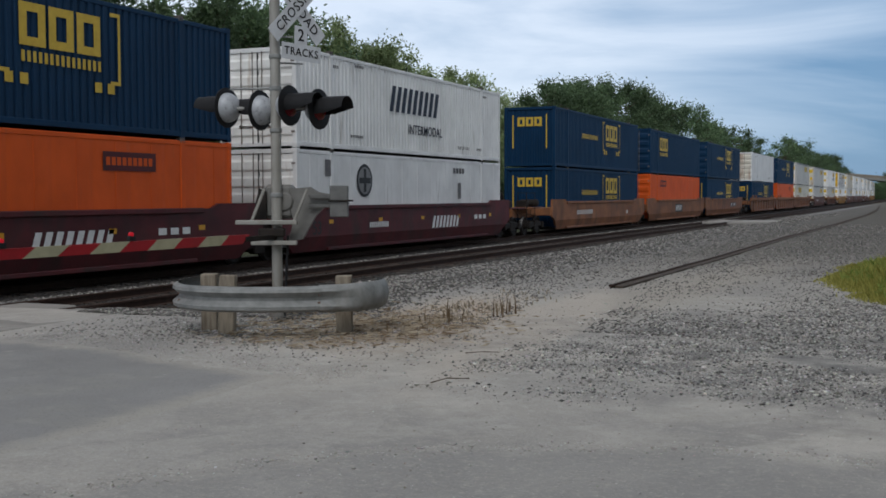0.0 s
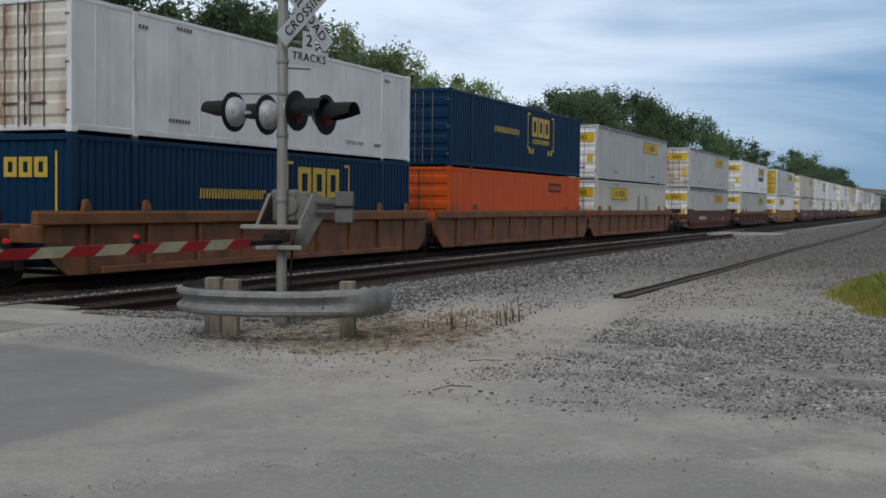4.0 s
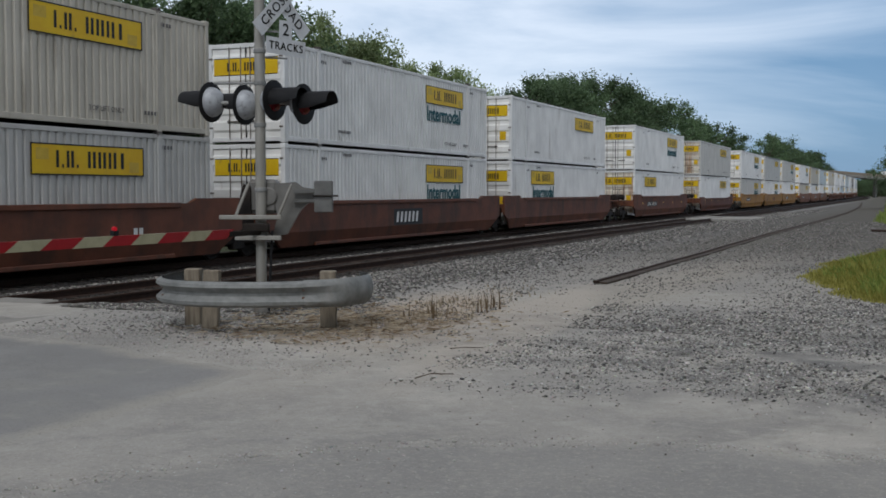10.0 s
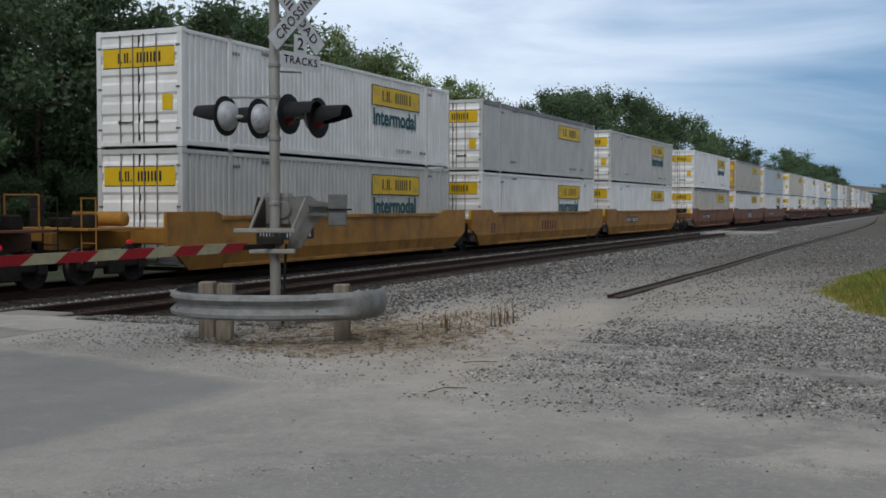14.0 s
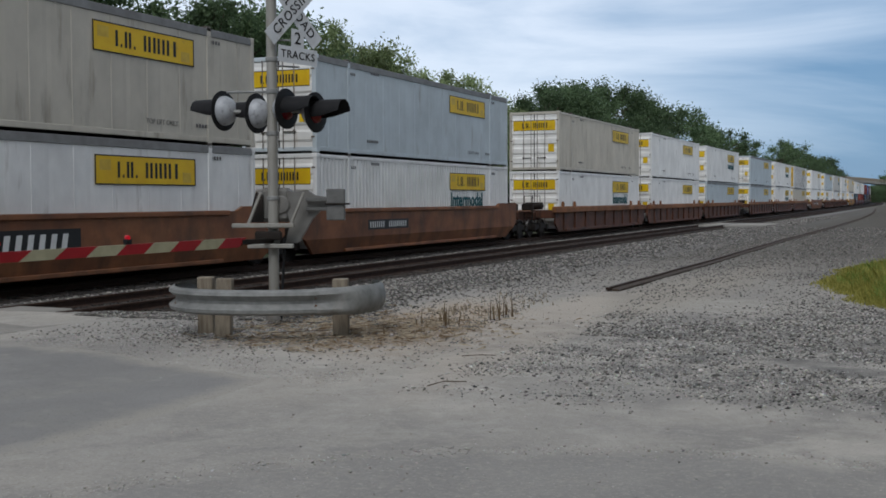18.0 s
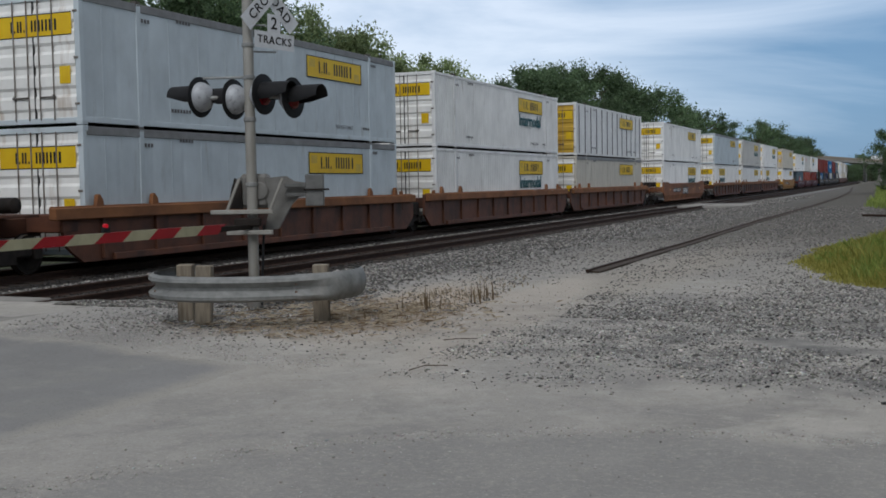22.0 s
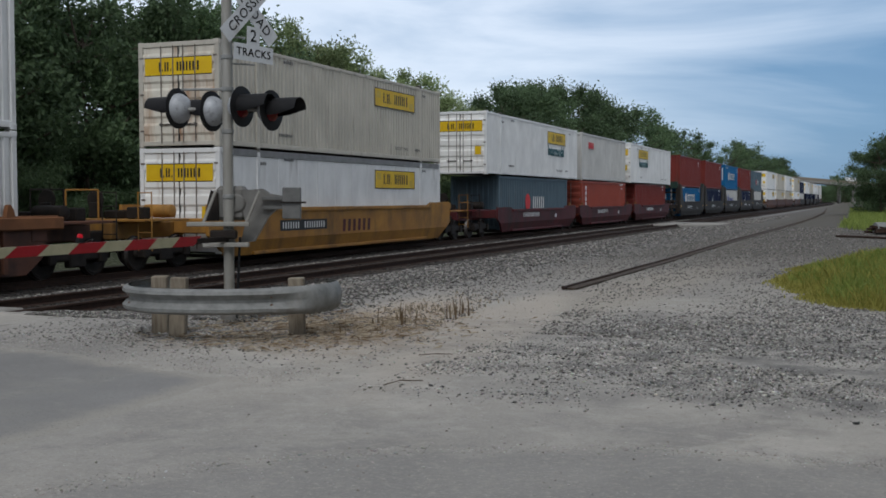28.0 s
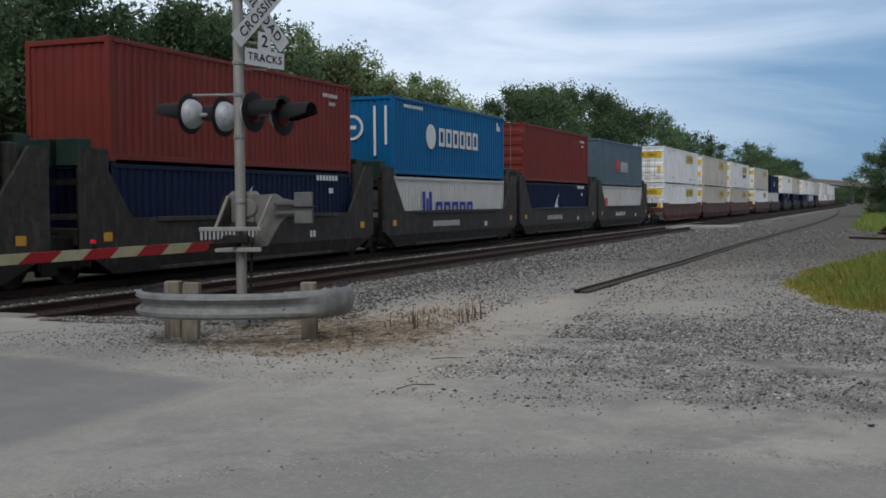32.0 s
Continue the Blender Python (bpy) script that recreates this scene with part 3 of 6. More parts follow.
def build_bed():
    """Ballast between the rails of each track, dark with oil and with the train's shade put into its colour."""
    for nm, off, w in (("main_track_bed", 0.0, 5.7), ("near_track_bed", NEAR_X - TRAIN_X, 3.0)):
        g = Geo().sweep([(-w / 2 - 0.3, -0.16), (-w / 2, 0.0), (w / 2, 0.0), (w / 2 + 0.08, -0.05)], stations(14.3, 620, off, RAIL_TOP - 0.17, 6.0), False)
        ob = new(nm, g.mesh(nm, M["oily"]))
        tagged(ob, "ballast bed between the rails, darkened by oil and painted shade", "track bed", kind="structure")


build_bed()


# ---- loose stone ----
def stones(name, label, spots, sizes, m, z_of):
    """A field of small angular stones in one mesh."""
    n = len(spots)
    rng = np.random.default_rng(len(name) + n)
    base = np.array([(1, 0, 0), (-1, 0, 0), (0, 1, 0), (0, -1, 0), (0, 0, 1), (0, 0, -1)], float)
    tri = np.array([(0, 2, 4), (2, 1, 4), (1, 3, 4), (3, 0, 4), (2, 0, 5), (1, 2, 5), (3, 1, 5), (0, 3, 5)])
    q = rng.normal(size=(n, 4))
    q /= np.linalg.norm(q, axis=1)[:, None]
    w, x, y, z = q.T
    R = np.stack([1 - 2 * (y * y + z * z), 2 * (x * y - z * w), 2 * (x * z + y * w), 2 * (x * y + z * w), 1 - 2 * (x * x + z * z),
                  2 * (y * z - x * w), 2 * (x * z - y * w), 2 * (y * z + x * w), 1 - 2 * (x * x + y * y)], 1).reshape(n, 3, 3)
    v = base[None] * rng.uniform(0.6, 1.15, (n, 6, 3)) + rng.uniform(-0.25, 0.25, (n, 6, 3))
    v = np.einsum("nij,nkj->nki", R, v) * np.array(sizes)[:, None, None] * np.array([1, 1, 0.55])
    c = np.array([(px, py, z_of(px, py) + s * 0.25) for (px, py), s in zip(spots, sizes)])
    v = (v + c[:, None]).reshape(-1, 3)
    f = (tri[None] + np.arange(n)[:, None, None] * 6).reshape(-1, 3)
    me = bpy.data.meshes.new(name)
    me.from_pydata(v.tolist(), [], f.tolist())
    me.materials.append(m)
    return tagged(new(name, me), label, "gravel", kind="stuff")


def stone_material(name, a, b2, c):
    m = bpy.data.materials.new(name)
    m.use_nodes = True
    nt, b = m.node_tree, m.node_tree.nodes["Principled BSDF"]
    geo, r = nt.nodes.new("ShaderNodeNewGeometry"), nt.nodes.new("ShaderNodeValToRGB")
    r.color_ramp.elements[0].color, r.color_ramp.elements[1].color = (*a, 1), (*c, 1)
    r.color_ramp.elements.new(0.62).color = (*b2, 1)
    t = nt.nodes.new("ShaderNodeTexNoise")
    t.inputs["Scale"].default_value = 40
    x = nt.nodes.new("ShaderNodeMix")
    x.data_type, x.blend_type = "RGBA", "MULTIPLY"
    x.inputs["Factor"].default_value = 0.5
    nt.links.new(geo.outputs["Position"], t.inputs["Vector"])
    nt.links.new(geo.outputs["Random Per Island"], r.inputs["Fac"])
    nt.links.new(r.outputs["Color"], x.inputs["A"])
    nt.links.new(t.outputs["Color"], x.inputs["B"])
    nt.links.new(x.outputs["Result"], b.inputs["Base Color"])
    b.inputs["Roughness"].default_value = 0.9
    return m


BALLAST = stone_material("grey_ballast_stone", (0.075, 0.07, 0.065), (0.20, 0.19, 0.175), (0.56, 0.53, 0.48))
PALE_STONE = stone_material("pale_limestone_chips", (0.22, 0.20, 0.18), (0.42, 0.39, 0.35), (0.72, 0.68, 0.62))
DARK_STONE = stone_material("dark_slag_stone", (0.055, 0.055, 0.055), (0.30, 0.288, 0.265), (0.88, 0.85, 0.79))


# oily stone whose colour also holds the shade under the train
OILY_SHADED_STONE = stone_material("oily_shaded_stone", (0.02, 0.018, 0.016), (0.045, 0.04, 0.036), (0.10, 0.092, 0.085))
SHARD = stone_material("pale_stone_shards", (0.32, 0.30, 0.28), (0.46, 0.44, 0.41), (0.78, 0.76, 0.72))
SIGNAL_STONE = stone_material("mixed_brown_grey_stone", (0.15, 0.142, 0.132), (0.34, 0.325, 0.30), (0.68, 0.66, 0.62))


def scatter():
    r = random.Random(5)
    sp, sz = [], []
    while len(sp) < 34000:                       # the shoulder of the near track, thick at its foot
        y = 13.4 + 95 * r.random() ** 2.0
        x = -12.1 + 4.6 * r.random() ** 1.3
        if x > -8.0 - 0.6 * noise.noise((y * 0.3, 0, 0)) and r.random() < 0.8:
            continue
        sp.append((x, y)), sz.append(r.uniform(0.02, 0.042) * (1 + y / 130))
    stones("ballast_shoulder", "grey crushed-stone ballast beside the near track", sp, sz, BALLAST, lambda x, y: ground_z(x, y) + 0.03 * noise.noise((x * 2, y * 2, 7)))
    sp, sz = [], []
    while len(sp) < 13000:                       # the strip between the two tracks
        y, x = 14.5 + 85 * r.random() ** 1.8, r.uniform(-15.85, -14.65)
        sp.append((x, y)), sz.append(r.uniform(0.022, 0.045) * (1 + y / 120))
    stones("middle_ballast", "crushed-stone ballast between the two tracks", sp, sz, BALLAST, lambda x, y: RAIL_TOP - 0.17)
    sp, sz = [], []
    while len(sp) < 9000:                        # between the rails
        y, x = 14.5 + 80 * r.random() ** 1.8, r.choice((-13.5, -13.5, -16.6)) + r.uniform(-1.3, 1.3)
        sp.append((x, y)), sz.append(r.uniform(0.022, 0.045) * (1 + y / 120))
    stones("track_ballast", "crushed-stone ballast between the rails, dark with oil and painted shade", sp, sz, OILY_SHADED_STONE, lambda x, y: RAIL_TOP - 0.17)
    sp, sz = [], []
    while len(sp) < 62000:                       # the coarse patch on the open ground
        x, y = r.uniform(-4.4, 6.5), 8.6 + 11.5 * r.betavariate(1.6, 2.0)
        thin = max(0.0, (-3.0 - x) * 0.5) + max(0.0, (9.6 - y) * 0.9) + max(0.0, (y - 16.5) * 0.25)
        if noise.noise((x * 0.45, y * 0.9, 2.0)) + 0.5 * noise.noise((x * 1.3, y * 2.6, 6.0)) < r.uniform(-0.55, 0.35) + thin * 0.5:
            continue
        sp.append((x, y)), sz.append(r.uniform(0.005, 0.0135) * (1 + (r.random() < 0.10) * 1.3))
    stones("stone_patch", "coarse dark and pale stones strewn on the gravel", sp, sz, DARK_STONE, ground_z)
    sp, sz = [], []
    while len(sp) < 9000:                        # chips on the open ground
        y = 3.0 + 40 * r.random() ** 1.5
        x = r.uniform(-8.6, 4.0 + 0.25 * y)
        if x < -5.4 and y < 10.4 and r.random() < 0.95:
            continue
        if y < 9 and r.random() < 0.80:
            continue
        sp.append((x, y)), sz.append(r.uniform(0.004, 0.013) * (1 + y / 40))
    stones("stone_chips", "small pale stone chips scattered on the dirt", sp, sz, PALE_STONE, ground_z)
    sp, sz = [], []
    while len(sp) < 30000:                       # small gravel up the line, on both sides of the old spur
        y = 13.5 + 55 * r.random() ** 1.7
        x = r.uniform(-9.0, 1.5)
        if noise.noise((x * 0.5, y * 0.25, 9.0)) + 0.35 * noise.noise((x * 1.7, y * 0.8, 4.0)) < r.uniform(-0.7, 0.4) + (0.9 if abs(x + 4.85 + 0.12 * (y - 14.4)) < 0.7 and y < 20 else 0.0):
            continue
        sp.append((x, y)), sz.append(r.uniform(0.008, 0.022) * (1 + y / 60))
    stones("spur_gravel", "small grey gravel strewn along the old spur", sp, sz, BALLAST, ground_z)
    sp, sz = [], []
    while len(sp) < 7000:                        # pale shards along the road's edge and in drifts on the worn foreground
        pick = r.random()
        if pick < 0.2:
            a = r.uniform(0.3, 2.9)
            u, v, c, s = 3.5 * math.cos(a) * r.gauss(1.03, 0.04), 2.7 * math.sin(a) * r.gauss(1.03, 0.04), math.cos(radians(22)), math.sin(radians(22))
            x, y = -1.2 + u * c - v * s, 4.7 + u * s + v * c
        elif pick < 0.55:
            u = r.random()
            x, y = -10.9 + 5.9 * u, 10.95 - 1.75 * u + r.gauss(0.1, 0.30)
        else:
            x, y = r.uniform(-5.2, 3.0), r.uniform(4.2, 9.4)
            if noise.noise((x * 0.8, y * 1.1, 12.0)) < r.uniform(-0.05, 0.55):
                continue
        sp.append((x, y)), sz.append(r.uniform(0.003, 0.009) * (1 + (r.random() < 0.06) * 1.2))
    stones("pale_shards", "pale broken stone shards strewn along the road edge", sp, sz, SHARD, ground_z)
    sp, sz = [], []
    while len(sp) < 6500:                        # the loose band round the signal and along the road's edge
        a, d = r.uniform(0, 2 * math.pi), abs(r.gauss(0, 1.0))
        x, y = -8.0 + 2.0 * d * math.cos(a), 12.3 + 1.7 * d * math.sin(a)
        if x < -11.2 or y < 10.9 + 0.33 * min(0, -8.6 - x) - 0.3 * r.random() and r.random() < 0.93:
            continue
        sp.append((x, y)), sz.append(r.uniform(0.007, 0.026))
    stones("signal_gravel", "loose gravel round the foot of the crossing signal", sp, sz, SIGNAL_STONE, ground_z)


scatter()


# ---- crossing signal ----
MAST = (-8.23, 13.0)


def plate_prism(outline, y0, y1):
    """A flat plate of the given outline in XZ, from y0 to y1."""
    n = len(outline)
    vs = [(x, y0, z) for x, z in outline] + [(x, y1, z) for x, z in outline]
    return Geo().add(vs, [tuple(range(n)), tuple(range(2 * n - 1, n - 1, -1))] + [(k, (k + 1) % n, n + (k + 1) % n, n + k) for k in range(n)])


def build_signal():
    mx, my = MAST
    sg = thing("crossing_signal", "silver railroad crossing signal mast with crossbuck, flashers and gate", "crossing signal", m=pose(mx, my, 0))
    P = lambda n, g, m, parent=sg, label="", smooth=False: part(n, g, M[m], parent, label, smooth)
    P("foundation", Geo().lathe((0, 0, -0.15), (0, 0, 1), [(0, 0.13), (0.14, 0.13), (0.16, 0.12)], 20), "greybox", label="round grimy foundation")
    P("base_casting", Geo().lathe((0, 0, 0.08), (0, 0, 1), [(0, 0.12), (0.03, 0.12), (0.06, 0.11), (0.32, 0.085), (0.34, 0.07)], 20), "greybox", smooth=True)
    P("mast", Geo().tube((0, 0, 0.1), (0, 0, 4.62), 0.072, n=18), "mastpaint", label="silver painted steel mast", smooth=True)
    for z in (2.6, 3.17, 1.12, 1.72, 3.6):
        P("clamp", Geo().lathe((0, 0, z), (0, 0, 1), [(0, 0.078), (0.01, 0.085), (0.05, 0.085), (0.06, 0.078)], 16), "galv")
    P("mast_cap", Geo().lathe((0, 0, 4.60), (0, 0, 1), [(0, 0.10), (0.05, 0.10), (0.09, 0.05)], 16), "galv")
    P("top_bracket", Geo().tube((0.02, 0, 4.56), (-0.22, -0.10, 4.60), 0.022, n=8).tube((-0.22, -0.10, 4.60), (-0.52, -0.22, 4.78), 0.022, n=8), "galv")
    # the way the signs face: towards the road user
    turn = pose(0, 0, 0, 0, 0, 71)
    face = turn.to_3x3() @ Vector((0, -1, 0))
    for name, ang, text in (("crossbuck_blade", 45, "CROSSING"), ("crossbuck_blade", -45, "RAILROAD")):
        off = 0.14 if ang > 0 else 0.125
        m = turn @ pose(0.285, -off, 4.33) @ pose(0, 0, 0, 0, -ang, 0)
        bl = P(name, Geo().box((0, 0, 0), (1.22, 0.004, 0.23)), "signwhite", label="white crossbuck blade with black letters")
        bl.matrix_basis = m
        tx = part("lettering", lettering("lettering", text, 0.185, M["letter"], 0.001, 1.12), None, bl)
        tx.matrix_basis = pose(0, -0.005, 0)
    pl = P("count_plate", Geo().box((0, 0, 0), (0.225, 0.004, 0.26)), "signwhite", label="white plate with the number of tracks")
    pl.matrix_basis = turn @ pose(0.33, -0.155, 3.93, 0, 2, 0)
    part("lettering", lettering("lettering", "2", 0.23, M["letter"], 0.002), None, pl).matrix_basis = pose(0, -0.005, 0)
    pl = P("count_plate", Geo().box((0, 0, 0), (0.69, 0.004, 0.225)), "signwhite", label="white plate reading tracks")
    pl.matrix_basis = turn @ pose(0.33, -0.16, 3.70, 0, 2, 0)
    part("lettering", lettering("lettering", "TRACKS", 0.15, M["letter"], 0.001, 1.12), None, pl).matrix_basis = pose(0, -0.005, 0)
    for z, reach in ((3.55, 0.36), (3.90, 0.20)):
        P("sign_bracket", Geo().tube((0, 0, z), turn @ Vector((reach, -0.15, z)), 0.013, n=8), "galv")
    # flashers: one pair towards the camera's side, one pair turned away
    P("cross_arm", Geo().tube((-0.60, -0.20, 3.20), (0.05, 0.0, 3.20), 0.018, n=10).tube((-0.57, -0.22, 2.93), (0.56, 0.18, 2.93), 0.03, n=10), "galv", smooth=True)
    for at, f in FLASHERS:
        p, f = Vector(at), Vector(f).normalized()
        side = Vector((f.y, -f.x, 0))
        fl = P("background_disc", Geo().lathe(p, f, [(-0.012, 0.265), (-0.008, 0.275), (0.004, 0.275), (0.008, 0.262)], 32), "black", label="round black backing disc", smooth=True)
        P("housing", Geo().lathe(p, -f, [(0.008, 0.205), (0.05, 0.20), (0.11, 0.17), (0.16, 0.115), (0.19, 0.05), (0.195, 0.01)], 24), "silver", fl, "bowl-shaped silver lamp housing", True)
        P("lens", Geo().lathe(p, f, [(0.008, 0.150), (0.022, 0.145), (0.04, 0.10), (0.048, 0.03)], 24), "lens", fl, "dark red lens", True)
        hood = Geo()
        n, vs = 18, []
        for k in range(n + 1):
            a = radians(-25 + 230 * k / n)
            rim = side * math.cos(a) * 0.168 + Vector((0, 0, 1)) * math.sin(a) * 0.168
            reach = 0.12 + 0.33 * max(0.0, min(1.0, (math.sin(a) + 0.5) / 0.5))
            for r in (1.0, 0.965):
                vs += [p + rim * r + f * 0.008, p + rim * r * 0.92 + f * reach + Vector((0, 0, 0.02 * reach))]
        fs = []
        for k in range(n):
            o = k * 4
            fs += [(o, o + 4, o + 5, o + 1), (o + 2, o + 3, o + 7, o + 6), (o + 1, o + 5, o + 7, o + 3)]
        hood.add(vs, fs)
        P("hood", hood, "black", fl, "long black visor", True)
    # gate mechanism, turned to face the road
    mech = P("gate_mechanism", Geo().box((0.02, 0.24, 1.66), (0.40, 0.38, 0.47), 0.05), "greybox", label="grey metal gate motor case")
    mech.matrix_basis = SIDE
    P("case_cover", Geo().lathe((0.09, 0.06, 1.66), (0, -1, 0), [(0, 0.13), (0.02, 0.13), (0.035, 0.11)], 20), "greybox", mech)
    for n, g, m, label in (
        ("junction_box", Geo().box((0.86, -0.02, 1.66), (0.25, 0.12, 0.43), 0.012), "platebox", "dark grey junction box on a bracket"),
        ("box_bracket", Geo().box((0.62, 0.0, 1.73), (0.34, 0.05, 0.05), 0.005).box((0.62, 0.0, 1.60), (0.34, 0.05, 0.04), 0.005), "platebox", ""),
        ("arm_support", Geo().box((-0.12, -0.12, 1.38), (0.84, 0.10, 0.06), 0.008), "mastpaint", "pale steel arm support"),
        ("arm_support", Geo().box((-0.02, -0.12, 1.10), (0.62, 0.10, 0.06), 0.008), "mastpaint", "pale steel arm support"),
        ("support_link", Geo().box((0.34, -0.13, 1.60), (0.035, 0.05, 0.50), 0.006, pose(0, 0, 0, 0, 23, 0)), "mastpaint", ""),
        ("support_link", Geo().box((-0.24, -0.13, 1.60), (0.04, 0.04, 0.50), 0.006, pose(0, 0, 0, 0, 22, 0)), "mastpaint", ""),
        ("counterweight", plate_prism([(0.12, 1.83), (0.46, 1.86), (0.56, 1.79), (0.74, 1.76), (0.74, 1.58), (0.63, 1.57), (0.52, 1.46), (0.43, 1.30), (0.34, 1.14), (0.15, 1.12), (0.22, 1.40)], 0.06, 0.20), "greybox", "grey counterweight arm"),
        ("side_plate", plate_prism([(-0.24, 1.84), (-0.15, 1.80), (-0.14, 1.42), (-0.34, 1.42), (-0.28, 1.70)], 0.02, 0.08), "truck", "dark slanted side plate"),
        ("cross_bolt", Geo().tube((0.72, -0.10, 1.67), (1.06, -0.10, 1.67), 0.012, n=8), "truck", ""),
        ("drive_shaft", Geo().box((-0.05, -0.1, 1.24), (0.36, 0.12, 0.12), 0.02), "truck", "oily gate drive"),
        ("conduit", Geo().tube((0.10, -0.05, 0.1), (0.16, -0.05, 1.2), 0.018, n=8), "black", ""),
    ):
        P(n, g, m, label=label).matrix_basis = SIDE
    # gate arm over the road
    arm = thing("gate_arm", "lowered crossing gate arm striped red and yellowed white", "gate arm", m=pose(mx + 0.02, my - 0.30, 1.175))
    bands, ln, sl = 15, 0.475, 0.09
    for k in range(bands):
        h, z, y = 0.122 - 0.0020 * k, 0.0005 * k, -0.50 - ln * (k + 0.5)
        vs = [(sx * 0.018, y + sy * (ln / 2 - 0.001) + sz * sl, z + sz * h / 2) for sx in (-1, 1) for sy in (-1, 1) for sz in (-1, 1)]
        fs = [(0, 1, 3, 2), (4, 6, 7, 5), (0, 4, 5, 1), (2, 3, 7, 6), (0, 2, 6, 4), (1, 5, 7, 3)]
        part("stripe", Geo().add(vs, fs), M["gatered" if k % 2 == 0 else "gatewhite"], arm)
    part("arm_root", Geo().box((0.0, -0.1, 0), (0.05, 0.84, 0.07), 0.008), M["truck"], arm)
    for y in (-2.75, -4.65):
        lamp = part("gate_lamp", Geo().box((0, y, 0.09), (0.05, 0.10, 0.06), 0.006), M["black"], arm, "small lamp on the gate arm")
        part("lens", Geo().lathe((0.0, y, 0.135), (0.9, -0.4, 0), [(-0.025, 0.018), (-0.02, 0.027), (0.02, 0.027), (0.025, 0.018)], 16), M["litlens"], lamp, "glowing red lens")


SIDE = pose(0, 0, 0, 0, 0, 23.6)
FLASHERS = [((0.23, -0.00, 2.96), (0.999, -0.05, 0)), ((0.59, 0.16, 2.91), (0.999, -0.05, 0)),
            ((-0.23, -0.03, 2.91), (-0.999, 0.05, 0)), ((-0.67, -0.18, 2.95), (-0.999, 0.05, 0))]
build_signal()


def smooth_path(pts, n):
    """Points along a smooth curve through pts, n to a stretch."""
    out = []
    for k in range(len(pts) - 1):
        p0, p1, p2, p3 = (Vector(pts[max(0, min(len(pts) - 1, k + q))]) for q in (-1, 0, 1, 2))
        for j in range(n):
            t = j / n
            out.append(0.5 * (2 * p1 + (p2 - p0) * t + (2 * p0 - 5 * p1 + 4 * p2 - p3) * t * t + (3 * p1 - p0 - 3 * p2 + p3) * t ** 3))
    return out + [Vector(pts[-1])]


def build_guard_rail():
    gr = thing("guard_rail", "bent galvanized guard rail on timber posts round the signal", "guard rail", m=pose(0, 0, 0))
    # the beam: a straight run with both ends bent back
    pts = smooth_path(GUARD, 4)
    prof = [(0.0, -0.155), (-0.03, -0.155), (-0.085, -0.125), (-0.095, -0.085), (-0.015, -0.018), (-0.015, 0.018), (-0.095, 0.085), (-0.085, 0.125), (-0.03, 0.155), (0.0, 0.155)]
    back = [(a + 0.006, u) for a, u in reversed(prof)]
    st = []
    for k in range(len(pts)):
        a, b = pts[max(0, k - 1)], pts[min(len(pts) - 1, k + 1)]
        d = (Vector(b) - Vector(a)).normalized()
        across = Vector((-d.y, d.x, 0)).normalized()
        m = Matrix.Identity(4)
        m.col[0][:3], m.col[1][:3], m.col[2][:3] = across, d, Vector((0, 0, 1))
        st.append(Matrix.Translation(pts[k]) @ m)
    part("beam", Geo().sweep(prof + back, st), M["galv"], gr, "galvanized W-beam bent back at both ends", True)
    # the terminal section: its groove runs out to a point and the sheet goes on as one round bulge
    g, last = Geo(), st[-19:]
    n = len(prof)
    for k, m in enumerate(last):
        f = min(1.0, k / 4.0)
        row = []
        for a, u in prof:
            flat = -0.125 * (1 - (u / 0.175) ** 2) ** 0.5
            row.append((a * (1 - f) + flat * f - 0.009, u * (1.06 + 0.07 * f)))
        g.v += [tuple(m @ Vector((a, 0, u))) for a, u in row] + [tuple(m @ Vector((a + 0.01, 0, u))) for a, u in row]
    for k in range(len(last) - 1):
        for side in (0, n):
            o = k * 2 * n + side
            g.f += [(o + q, o + q + 1, o + 2 * n + q + 1, o + 2 * n + q) for q in range(n - 1)]
    part("end_section", g, M["galv"], gr, "flared galvanized terminal section", True)
    bolts = Geo()
    for k in (10, 16, 30):
        for u in (-0.05, 0.05):
            bolts.lathe(st[k] @ Vector((-0.05, 0, u)), st[k].to_3x3() @ Vector((-1, 0, 0)), [(0, 0.018), (0.012, 0.016)], 8)
    part("bolts", bolts, M["steel"], gr)["kind"] = "stuff"
    for x, y in POSTS:
        part("post", Geo().box((x, y, 0.27), (0.20, 0.20, 0.92), 0.012, pose(0, 0, 0, random.uniform(-2, 2), random.uniform(-2, 2), 24)), M["wood"], gr, "weathered timber post")


GUARD = [(-9.1, 13.02, 0.49), (-9.19, 12.68, 0.49), (-9.09, 12.24, 0.49), (-8.92, 11.77, 0.49), (-8.59, 11.38, 0.49), (-8.16, 11.19, 0.49), (-7.63, 11.23, 0.49), (-7.1, 11.45, 0.49), (-6.59, 11.92, 0.49), (-6.5, 12.22, 0.49), (-6.49, 12.55, 0.49), (-6.6, 12.86, 0.49), (-6.82, 13.05, 0.49)]
POSTS = [(-8.61, 11.97), (-8.24, 11.83), (-6.80, 12.30)]
build_guard_rail()


# ---- the train ----
SPEED = 23.85
W53, L53, H53 = 2.59, 16.15, 2.88
W40, L40 = 2.44, 12.19


def bars(g, y0, z0, heights, x, slant=0.0, gap=0.25):
    """Upright blocks of given (width, height) side by side from y0, standing at z0, on the side that faces +X."""
    y = y0
    for w, h in heights:
        s = slant * h
        g.add([(x, y, z0), (x, y + w, z0), (x, y + w + s, z0 + h), (x, y + s, z0 + h)], [(0, 1, 2, 3)])
        y += w * (1 + gap)
    return g


